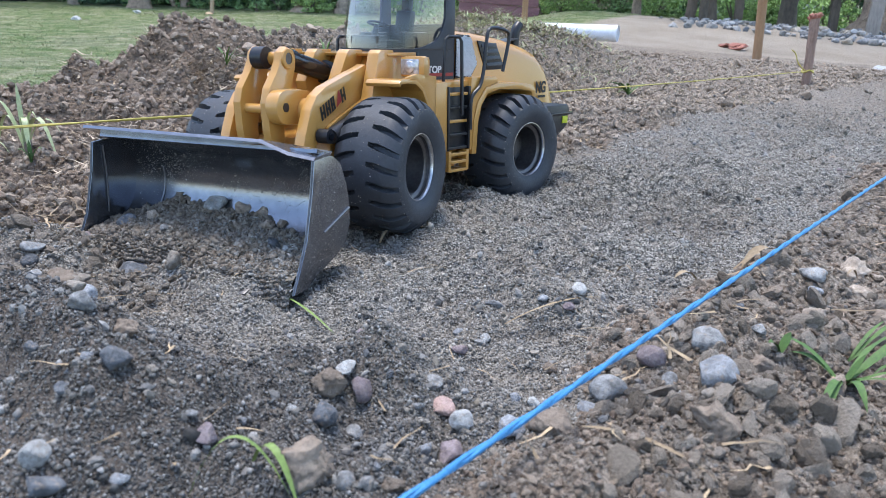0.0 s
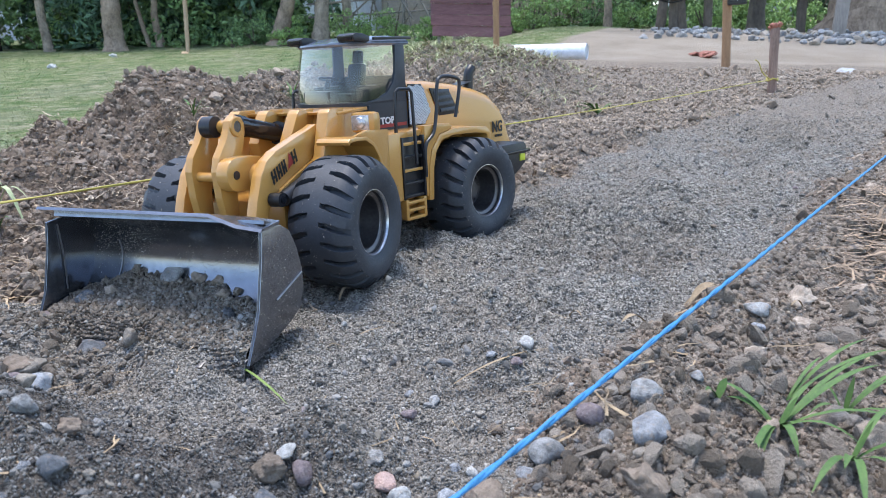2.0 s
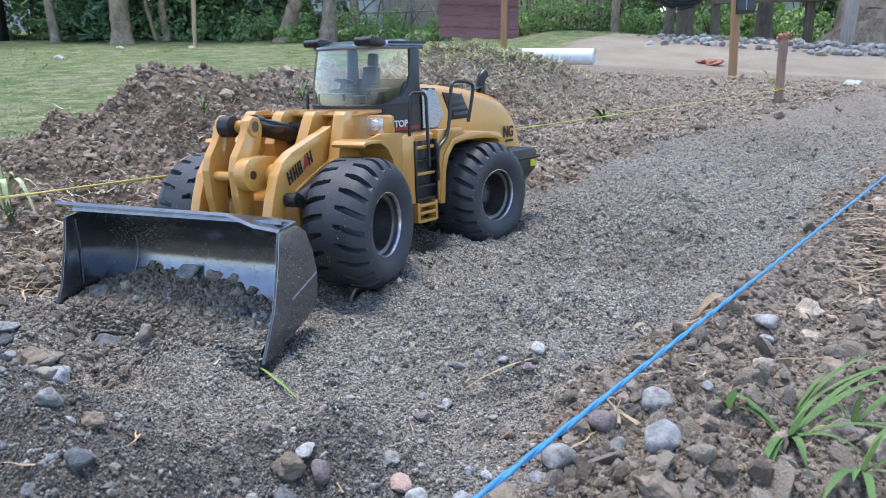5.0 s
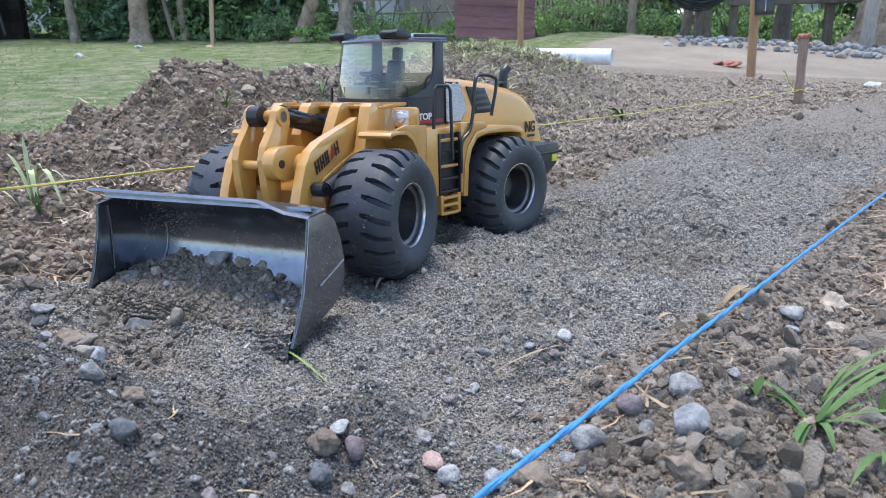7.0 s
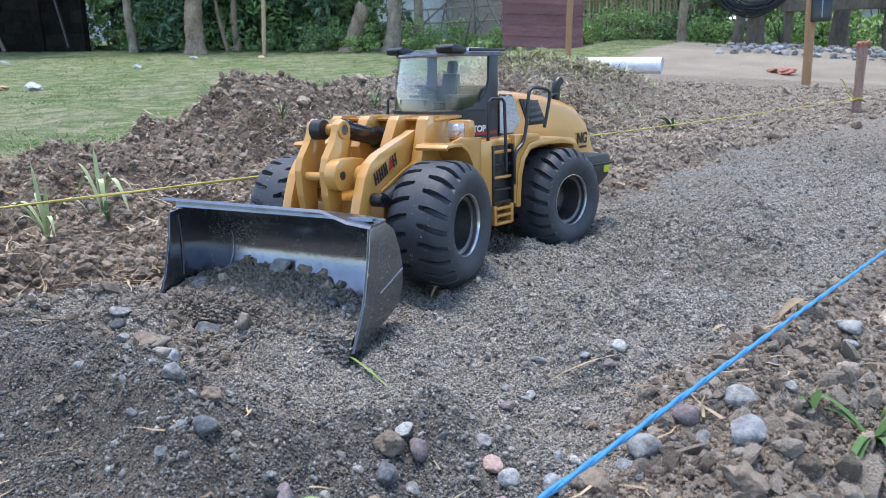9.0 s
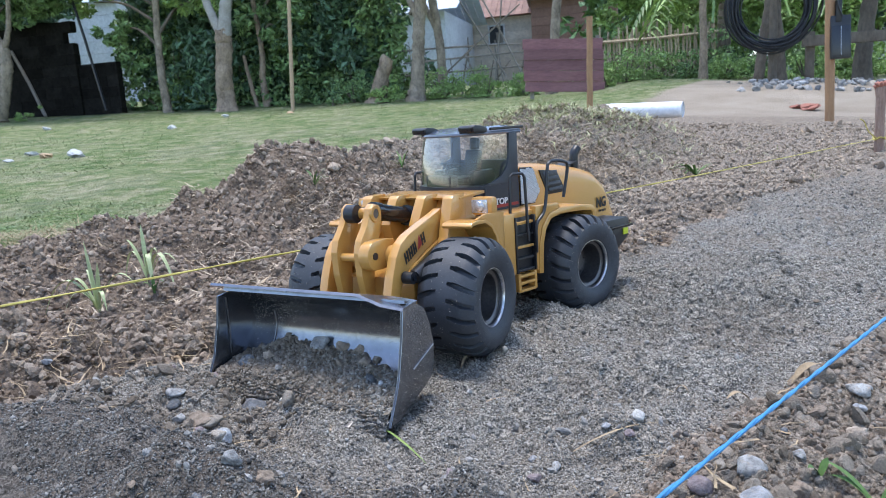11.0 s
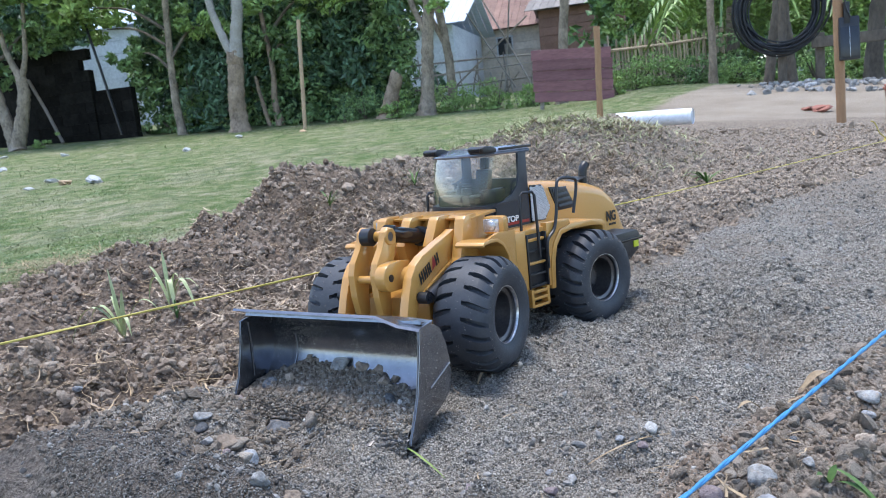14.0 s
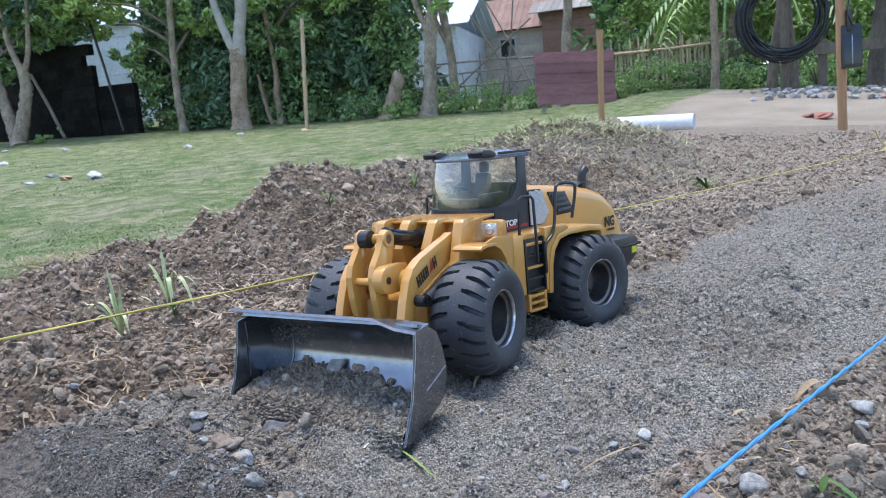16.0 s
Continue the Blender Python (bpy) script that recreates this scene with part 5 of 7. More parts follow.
# ---- stones, one by one: x, y, half width, flatness ----
LAID = {
"pale": [(-0.109, -0.591, 0.0065, 0.9), (-0.012, -0.483, 0.0062, 0.6), (0.051, -0.493, 0.0065, 0.9), (0.111, -0.304, 0.0071, 0.7), (-0.029, -0.518, 0.0026, 0.9), (0.085, -0.469, 0.004, 0.8), (0.049, -0.361, 0.0044, 0.7), (0.004, -0.555, 0.0023, 0.8), (-0.05, -0.238, 0.0039, 0.7)],
"dark": [(-0.102, -0.597, 0.0096, 0.45), (-0.102, -0.544, 0.0083, 0.9), (-0.012, -0.517, 0.0078, 0.9), (-0.259, -0.29, 0.0172, 0.5), (-0.122, -0.553, 0.0063, 0.4), (0.219, -0.325, 0.0044, 0.7), (0.011, -0.481, 0.0028, 0.8), (-0.163, -0.521, 0.0049, 0.8), (-0.31, -0.341, 0.007, 0.7)],
"violet": [(-0.058, -0.548, 0.0073, 0.9), (-0.002, -0.488, 0.0067, 1.1), (0.048, -0.508, 0.0084, 0.7), (0.152, -0.407, 0.0089, 0.8), (0.104, -0.323, 0.0061, 0.6), (0.033, -0.377, 0.0054, 0.7)],
"brown": [(-0.018, -0.491, 0.0092, 0.85), (0.095, -0.491, 0.0112, 0.85), (-0.009, -0.554, 0.0136, 0.85), (0.031, -0.557, 0.005, 0.8), (0.176, -0.486, 0.013, 0.75), (0.217, -0.394, 0.0097, 0.8), (0.289, -0.33, 0.0108, 0.7), (0.253, -0.271, 0.0089, 0.6), (-0.13, -0.492, 0.0075, 0.6), (0.133, -0.512, 0.0049, 0.7), (0.259, -0.4, 0.0082, 0.8), (-0.275, -0.358, 0.0135, 0.7), (0.329, -0.289, 0.0134, 0.8)],
"pink": [(0.038, -0.478, 0.0071, 0.75)],
"blue": [(0.076, -0.465, 0.004, 0.8), (0.076, -0.489, 0.0076, 0.9), (0.036, -0.514, 0.0039, 1.2), (0.182, -0.439, 0.0151, 0.7), (-0.116, -0.544, 0.0037, 0.8), (-0.078, -0.583, 0.004, 0.8), (0.114, -0.459, 0.0058, 0.8), (0.027, -0.344, 0.0046, 0.7), (0.085, -0.318, 0.0055, 0.5), (0.288, -0.254, 0.0058, 0.7), (-0.05, -0.527, 0.0028, 0.8), (0.022, -0.55, 0.0023, 0.8), (-0.228, -0.397, 0.0114, 0.8), (-0.539, -0.252, 0.0063, 0.8)],
"grey": [(-0.314, -0.332, 0.0085, 0.5), (-0.289, -0.365, 0.0065, 0.7), (0.297, -0.219, 0.0117, 0.65), (0.011, -0.559, 0.0055, 0.9), (0.02, -0.562, 0.0041, 0.8), (0.031, -0.463, 0.0059, 0.5), (0.124, -0.447, 0.0124, 0.8), (0.187, -0.383, 0.0126, 0.6), (0.16, -0.43, 0.0061, 0.6), (-0.149, -0.499, 0.0073, 0.8), (0.051, -0.311, 0.0072, 0.5), (0.224, -0.357, 0.0062, 0.6), (0.136, -0.337, 0.0045, 0.6), (0.028, -0.491, 0.0033, 0.8), (-0.066, -0.544, 0.0029, 0.7), (-0.245, -0.367, 0.0097, 0.8), (-0.355, -0.188, 0.0088, 0.9), (-0.032, -0.398, 0.0065, 0.6)],
"tan": [(0.166, -0.373, 0.0075, 0.5), (-0.207, -0.428, 0.0082, 0.7), (-0.271, -0.258, 0.0067, 1), (0.165, -0.456, 0.004, 0.8), (-0.088, -0.538, 0.0032, 0.8), (0.082, -0.383, 0.0038, 0.6), (-0.268, -0.355, 0.0098, 0.8), (-0.209, -0.306, 0.0071, 1.2), (-0.264, -0.346, 0.0087, 0.7), (0.277, -0.12, 0.007, 0.6)],
}
WORDS = {"grey": "rounded mid-grey river stone half sunk in gravel", "pale": "pale whitish pebble lying on the gravel", "blue": "smooth blue-grey river stone lying on gravel", "tan": "tan sandy stone lying among gravel",
         "dark": "dark slate-coloured stone half buried in gravel", "pink": "pale pink pebble lying among gravel", "violet": "violet-grey pebble lying on the gravel", "brown": "crumbly brown lump of dried earth"}


def stone_mesh(name, flatness, material, rough=0.12, seed=0):
    earth = rough > 0.25
    v, f = ICO4 if earth else ICO3
    r = np.random.default_rng(seed)
    k = r.normal(size=(7, 3)) * (3.0 if earth else 1.7)
    ph = r.uniform(0, 6, 7)
    bulge = 1 + (0.6 if earth else 1.0) * rough * np.sin(v @ k.T + ph).sum(1) / 2.2
    cut = r.normal(size=(9, 3))
    cut /= np.linalg.norm(cut, axis=1, keepdims=True)
    p = v * bulge[:, None]
    for c in cut:
        d = p @ c
        over = np.maximum(d - r.uniform(0.5, 0.82), 0)
        p = p - 0.93 * over[:, None] * c
    if earth:
        k2, k3 = r.normal(size=(9, 3)) * 8, r.normal(size=(9, 3)) * 19
        p = p * (1 + 0.055 * np.sin(v @ k2.T + r.uniform(0, 6, 9)).sum(1) / 2.2 + 0.03 * np.sin(v @ k3.T).sum(1) / 2.2)[:, None] * (1 + r.uniform(-0.025, 0.025, (len(p), 1)))
    else:
        p = p * (1 + r.uniform(-0.008, 0.008, (len(p), 1)))
    p = p * np.array([1.12, 0.88, flatness])
    me = flat(p, f, name, material, True)
    return me


sn = 0
for key, rows in LAID.items():
    for x, y, r, fl in rows:
        sn += 1
        nm = "soil_clod" if key == "brown" else "stone"
        ob = new(nm, stone_mesh(nm, fl, STONES[key], 0.3 if key == "brown" else 0.13, sn))
        ob.location = at_land(x, y, r * fl * 0.42)
        ob.rotation_euler = (random.uniform(-0.3, 0.3), random.uniform(-0.3, 0.3), random.uniform(0, 6.3))
        ob.scale = (r, r, r)
        tagged(ob, WORDS[key], "clod" if key == "brown" else "stone", "stones in the gravel" if key != "brown" else "clods of earth")

# loose stones strewn over the strip and its bank
TONES = ["grey", "tan", "brown", "violet", "grey", "dark"]
shared = [stone_mesh("stone", 0.65 + 0.06 * (k % 4), STONES[TONES[k % 6]], 0.13, 100 + k) for k in range(12)]
count = 0
while count < 66:
    u, v = random.uniform(-0.75, 1.0), random.uniform(-0.26, 0.62)
    if random.random() > (0.55 if v > 0.29 else 0.35):
        continue
    x, y = 0.5 * u + 0.866 * v, 0.866 * u - 0.5 * v
    if (abs(v + 0.02) < 0.2 and 0.0 < u + 0.35 < 0.75) or y < -0.62:
        continue
    r = random.uniform(0.003, 0.0062) * (1.5 if random.random() < 0.12 else 1.0)
    k = random.randrange(12)
    ob = new("stone", shared[k])
    ob.location = at_land(x, y, r * 0.25)
    ob.rotation_euler = (random.uniform(-0.3, 0.3), random.uniform(-0.3, 0.3), random.uniform(0, 6.3))
    ob.scale = (r, r, r)
    tagged(ob, WORDS[TONES[k % 6]], "stone", "stones in the gravel")
    count += 1

# lumps of dried earth along the bank
lump = [stone_mesh("soil_clod", 0.7 + 0.05 * k, STONES["earth"], 0.3, 500 + k) for k in range(6)]
for k in range(64):
    u, v = random.uniform(-0.6, 0.6), random.uniform(0.36, 0.66)
    x, y = 0.5 * u + 0.866 * v, 0.866 * u - 0.5 * v
    r = random.uniform(0.005, 0.0135) if k % 3 else random.uniform(0.01, 0.017)
    if math.hypot(x - 0.263, y + 0.413) < 0.03 or y < -0.6 or math.hypot(x - 0.186, y + 0.445) < 0.03 or math.hypot(x - 0.189, y + 0.385) < 0.03:
        continue
    ob = new("soil_clod", lump[k % 6])
    ob.location, ob.scale, ob.rotation_euler = at_land(x, y, r * 0.15), (r, r, r), (random.uniform(-0.3, 0.3), random.uniform(-0.3, 0.3), random.uniform(0, 6.3))
    tagged(ob, "crumbly beige lump of dried earth on the bank", "clod", "clods of earth")

for k, (x, y, r) in enumerate(PIPE_FOOT):
    ob = new("soil_clod", lump[k % 6])
    ob.location, ob.scale, ob.rotation_euler = at_land(x, y, 0.3 * r), (r, r, r), (0.2, 0.1 * k, 1.7 * k)
    tagged(ob, "lump of grey-brown earth heaped against the pipe", "clod", "clods of earth")

# ---- what nobody could count: grains, clods, straw, turf ----
def strewn(n, r0, r1, a0=-62, a1=36, cx=0.12, cy=-0.85):
    """Places over the plan, thinning out with distance from the strip's near end."""
    r = r0 * (r1 / r0) ** rng.random(n)
    a = np.radians(rng.uniform(a0, a1, n))
    return cx + r * np.sin(a), cy + r * np.cos(a), r


def stuff(name, me, label, category):
    return tagged(new(name, me), label, category, kind="stuff")


x, y, r = strewn(360000, 0.22, 2.4, -52, 34)
keep = rng.random(len(x)) < zones(x, y)[2]
x, y, r = x[keep], y[keep], r[keep]
size = np.exp(rng.normal(np.log(0.00078), 0.42, len(x))) * (0.65 + 0.5 * r)
# grains on the mound's shaded slope get the darkened tones
in_shade = rng.random(len(x)) < damp(x, y)
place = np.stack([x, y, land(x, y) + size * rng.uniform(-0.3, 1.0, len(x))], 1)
stuff("gravel", lumps("gravel", place[~in_shade], size[~in_shade], M["gravel_grain"], OCTA, (0.7, 1.0), 0.28, smooth=True), "loose grey and tan gravel grains", "gravel")
stuff("damp_gravel", lumps("damp_gravel", place[in_shade], size[in_shade], M["shade_grain"], OCTA, (0.7, 1.0), 0.28, smooth=True), "gravel grains on the near mound, darkened to paint its shade", "gravel")
x, y, r = strewn(8000, 0.22, 3.4, -58, 36)
keep = rng.random(len(x)) < zones(x, y)[2] * ss(-0.25, 0.3, fbm(x, y, 0.1, 3)) * (1 - damp(x, y))
x, y, r = x[keep], y[keep], r[keep]
size = np.exp(rng.normal(np.log(0.0028), 0.4, len(x))) * (0.65 + 0.4 * r)
me = lumps("sand_lumps", np.stack([x, y, land(x, y) - size * 0.12], 1), size, M["ground"], ICO1, (0.5, 0.9), 0.16, True, 1)
me.attributes.new("gravel", "FLOAT", "POINT").data.foreach_set("value", np.full(len(me.vertices), 0.85, np.float32))
stuff("sand_lumps", me, "small caked lumps of gravelly sand on the strip", "sand")
x, y, r = strewn(6500, 0.2, 2.8, -55, 36)
keep = rng.random(len(x)) < np.maximum(zones(x, y)[2], 0.3) * (1 - zones(x, y)[3]) * (1 - 0.5 * damp(x, y))
x, y, r = x[keep], y[keep], r[keep]
size = np.exp(rng.uniform(np.log(0.0013), np.log(0.0044), len(x))) * (0.7 + 0.35 * r)
stuff("pebbles", lumps("pebbles", np.stack([x, y, land(x, y) + size * 0.2], 1), size, M["pebble"], ICO1, (0.5, 0.9), 0.14, False, 2), "small mixed pebbles strewn over gravel and soil", "pebbles")


def soil_of(x, y):
    u, v, g, t, d = zones(x, y)
    return (1 - g) * (1 - t) * (1 - d)


x, y, r = strewn(175000, 0.25, 4.6)
keep = rng.random(len(x)) < ss(0.35, 0.75, soil_of(x, y)) * (1 - 0.4 * ss(0.26, 0.34, 0.866 * x - 0.5 * y))
x, y, r = x[keep], y[keep], r[keep]
size = np.minimum(np.exp(rng.normal(np.log(0.0021), 0.5, len(x))) * (0.7 + 0.7 * r), 0.003 + 0.004 * r)
size = np.minimum(size, 0.0115 - 0.0035 * ss(1.0, 1.5, y)) * (1 - 0.45 * ss(0.28, 0.34, 0.866 * x - 0.5 * y))
place = np.stack([x, y, land(x, y) + size * rng.uniform(0.0, 0.5, len(x))], 1)
far = y + 0.3 * rng.normal(size=len(y)) > 0.85
big = (size > np.quantile(size, 0.72)) | ((0.866 * x - 0.5 * y > 0.3) & (size > 0.0015))
for sel, mat, base_, jag_, words in ((~far & ~big, "clod", OCTA, 0.25, "fine brown crumbled soil"), (~far & big, "clod", ICO1, 0.24, "brown crumbled soil clods"), (far & ~big, "heap_clod", OCTA, 0.25, "fine dry soil crumbs on the far heap"), (far & big, "heap_clod", ICO1, 0.24, "dry greyish-brown clods on the far heap")):
    stuff("crumbled_soil", lumps("crumbled_soil", place[sel], size[sel], M[mat], base_, (0.6, 1.0), jag_, False, 1), words, "soil")
x, y, r = strewn(900, 0.3, 4.5)
keep = rng.random(len(x)) < soil_of(x, y) * (1 - ss(0.26, 0.34, 0.866 * x - 0.5 * y))
x, y, r = x[keep], y[keep], r[keep]
size = np.minimum(np.exp(rng.normal(np.log(0.0055), 0.45, len(x))) * (0.6 + 0.9 * r), 0.004 + 0.009 * r)
stuff("clods", lumps("clods", np.stack([x, y, land(x, y) + size * 0.1], 1), np.minimum(size, 0.03), M["clod"], ICO2, (0.45, 0.9), 0.24, False, 5), "larger lumps of turned brown soil", "soil")
x, y, r = strewn(15000, 0.25, 1.6, 0, 42)
v = 0.866 * x - 0.5 * y
keep = v > 0.3
x, y, r = x[keep], y[keep], r[keep]
size = np.exp(rng.normal(np.log(0.0017), 0.68, len(x)))
fine = size < 0.0034
for sel, base_, words in ((fine, ICO1, "dry pale crumbs of earth along the bank"), (~fine, ICO2, "dry pale lumps of earth along the bank")):
    stuff("dry_clods", lumps("dry_clods", np.stack([x, y, land(x, y) + size * 0.25], 1)[sel], np.minimum(size, 0.0095)[sel], M["pale_clod"], base_, (0.6, 1.0), 0.14, False, 4), words, "soil")

x, y, r = strewn(15000, 0.3, 4.5)
keep = rng.random(len(x)) < soil_of(x, y) * (0.25 + 0.75 * ss(0.0, 0.25, fbm(x, y, 0.3, 2))) * (1 - 0.97 * ss(0.22, 0.3, 0.866 * x - 0.5 * y))
x, y, r = x[keep], y[keep], r[keep]
n_ = len(x)
stuff("straw", strips("straw", np.stack([x, y, land(x, y) + 0.004 + 0.004 * rng.random(n_)], 1), rng.uniform(0.012, 0.04, n_) * (0.8 + 0.3 * r), rng.uniform(0.0008, 0.0017, n_) * (0.8 + 0.4 * r), M["straw"], 0.2, 0.88, 4, 0.12), "dry straw and roots scattered on the soil", "straw")
x, y, r = strewn(260, 0.3, 2.0)
keep = zones(x, y)[2] > 0.5
x, y = x[keep], y[keep]
n_ = len(x)
stuff("straw_bits", strips("straw_bits", np.stack([x, y, land(x, y) + 0.003], 1), rng.uniform(0.008, 0.03, n_), rng.uniform(0.0004, 0.0009, n_), M["straw"], 0.1, 0.97, 3, 0.1), "short bits of dry straw on the gravel", "straw")
# earth and crumbs the bucket has pushed ahead of it
a_, q_ = rng.uniform(0, 6.28, 1500), 0.11 * np.sqrt(rng.random(1500))
x, y = -0.33 + 1.3 * q_ * np.cos(a_), -0.33 + 0.8 * q_ * np.sin(a_)
size = np.minimum(np.exp(rng.normal(np.log(0.0016), 0.6, len(x))), 0.008)
stuff("pushed_soil", lumps("pushed_soil", np.stack([x, y, land(x, y) + size * 0.3], 1), size, M["pale_clod"], ICO1, (0.55, 1.0), 0.2, False, 2), "brown crumbs of earth pushed ahead of the bucket", "soil")
a_, b_ = rng.uniform(-0.34, 0.32, 2600), rng.normal(0, 0.04, 2600)
x, y = -0.58 + 0.73 * a_ - 0.68 * b_, -0.17 + 0.68 * a_ + 0.73 * b_
size = np.minimum(np.exp(rng.normal(np.log(0.0026), 0.65, len(x))), 0.011)
stuff("ridge_clods", lumps("ridge_clods", np.stack([x, y, land(x, y) + size * 0.25], 1), size, M["heap_clod"], ICO1, (0.6, 1.0), 0.2, False, 2), "pale crumbly earth along the low ridge", "soil")
# straw matted in heaps: along the ridge by the trench, at the lawn's edge, on the bank
hx, hy = [], []
for cx_, cy_, sp, k in ((-0.5, -0.2, 0.06, 150), (-0.62, -0.3, 0.05, 50), (-1.33, 0.55, 0.1, 800), (-0.42, -0.08, 0.05, 90), (-0.2, 2.2, 0.22, 1300), (-1.0, 0.7, 0.2, 240)):
    hx.append(rng.normal(cx_, sp, k))
    hy.append(rng.normal(cy_, sp, k))
x, y = np.concatenate(hx), np.concatenate(hy)
n_ = len(x)
stuff("matted_straw", strips("matted_straw", np.stack([x, y, land(x, y) + 0.006 * rng.random(n_) + 0.003], 1), rng.uniform(0.02, 0.06, n_), rng.uniform(0.0005, 0.0012, n_), M["straw"], 0.25, 0.8, 5, 0.06), "matted dry grass stalks", "straw")

u_, v_ = rng.uniform(-0.3, 1.9, 27000), -0.92 + 0.28 * rng.normal(size=27000)
x, y = 0.5 * u_ + 0.866 * v_, 0.866 * u_ - 0.5 * v_
keep = rng.random(len(x)) < soil_of(x, y) * ss(-0.1, 0.22, fbm(x + 5, y, 0.2, 3))
x, y = x[keep], y[keep]
n_ = len(x)
stuff("heap_straw", strips("heap_straw", np.stack([x, y, land(x, y) + 0.004 + 0.008 * rng.random(n_)], 1), rng.uniform(0.012, 0.05, n_), rng.uniform(0.0008, 0.0024, n_), surface("tan_straw", (0.27, 0.205, 0.14), (0.48, 0.39, 0.29), 0.8, 30, islands=0.4), 0.3, 0.8, 5, 0.08), "tan straw and roots turned up with the spoil", "straw")

x, y = rng.normal(-0.3, 0.26, 4200), rng.normal(2.22, 0.24, 4200)
n_ = len(x)
stuff("dry_weeds", strips("dry_weeds", np.stack([x, y, land(x, y)], 1), rng.uniform(0.035, 0.1, n_), rng.uniform(0.0012, 0.0034, n_), surface("dry_weed", (0.2, 0.25, 0.11), (0.45, 0.45, 0.27), 0.8, 20, islands=0.5), 0.5, 0.65, 4, 0.12), "wilted pale weeds on the far spoil heap", "weeds")
x, y, r = strewn(150000, 1.2, 13.5, -72, 12)
keep = rng.random(len(x)) < zones(x, y)[3] * (1 - zones(x, y)[4]) * (0.25 + 0.75 * ss(-0.15, 0.2, fbm(x + 31, y, 0.8, 4)))
x, y, r = x[keep], y[keep], r[keep]
n_ = len(x)
stuff("turf", strips("turf", np.stack([x, y, land(x, y)], 1), rng.uniform(0.008, 0.018, n_) * (0.8 + 0.1 * r), rng.uniform(0.0008, 0.0017, n_) * (0.7 + 0.25 * r), M["turf_blade"], 0.4, 0.7, 2), "short patchy lawn grass", "grass")


# ---- earth pushed up in the bucket ----
bx, by = np.meshgrid(np.linspace(0, 1, 60), np.linspace(0, 1, 90), indexing="ij")
fx_, ly_ = 0.28 + 0.09 * bx, -0.112 + 0.224 * by
heap = np.interp(by, [0.0, 0.1, 0.25, 0.36, 0.5, 0.64, 0.72, 0.82, 0.92, 1.0], [0.046, 0.049, 0.055, 0.056, 0.052, 0.052, 0.048, 0.044, 0.041, 0.039])
edge_z = np.interp(by, [0.0, 0.4, 0.6, 0.72, 1.0], [0.03, 0.028, 0.022, 0.02, 0.02])
fill = edge_z + (heap - edge_z) * (1 - np.minimum(bx / 0.83, 1)) ** 0.85 + 0.008 * fbm(fx_, ly_, 0.03, 4) * (1 - 0.7 * bx) + 0.005 * fbm(fx_ + 2, ly_, 0.009, 2)
fill = fill - (0.03 * ss(0.82, 1.0, bx) + 0.008 * ss(0.8, 0.9, bx)) * ss(0.5, 0.62, by) - 0.034 * ss(0.66, 1.0, bx) * (1 - ss(0.5, 0.62, by))
pts = np.stack([fx_, ly_, fill], -1).reshape(-1, 3)
Rm = np.array(FRONT)
wp = pts @ Rm[:3, :3].T + Rm[:3, 3]
ii = np.arange(60 * 90).reshape(60, 90)
q = np.stack([ii[:-1, :-1], ii[1:, :-1], ii[1:, 1:], ii[:-1, 1:]], -1).reshape(-1, 4)
load_me = flat(wp, q, "bucket_load", M["ground"], True)
load_me.attributes.new("gravel", "FLOAT", "POINT").data.foreach_set("value", (0.25 + 0.5 * ss(0.4, 0.9, by + 0.9 * fbm(fx_, ly_, 0.03, 2))).astype(np.float32).ravel())
load_me.attributes.new("dry", "FLOAT", "POINT").data.foreach_set("value", np.ones(len(load_me.vertices), np.float32))
tagged(new("bucket_load", load_me), "mixed gravel and brown soil heaped in the bucket", "soil", kind="stuff")
n_ = 22000
a_, c_ = rng.random(n_) ** 0.9, rng.random(n_)
fi = fill[(a_ * 59).astype(int), (c_ * 89).astype(int)]
size = np.exp(rng.normal(np.log(0.00095), 0.45, n_))
pl = np.stack([0.28 + 0.09 * a_, -0.11 + 0.22 * c_, fi + 0.3 * size], 1) @ Rm[:3, :3].T + Rm[:3, 3]
brown = c_ + 0.3 * rng.normal(size=n_) < 0.72
stuff("bucket_clods", lumps("bucket_clods", pl[brown], np.minimum(size[brown] * 1.3, 0.0036), M["bucket_clod"], OCTA, jag=0.2, smooth=True), "brown clods lying in the bucket", "soil")
stuff("bucket_gravel", lumps("bucket_gravel", pl[~brown], np.minimum(size[~brown], 0.003), M["gravel_grain"], OCTA, jag=0.3, smooth=False), "gravel grains lying in the bucket", "gravel")
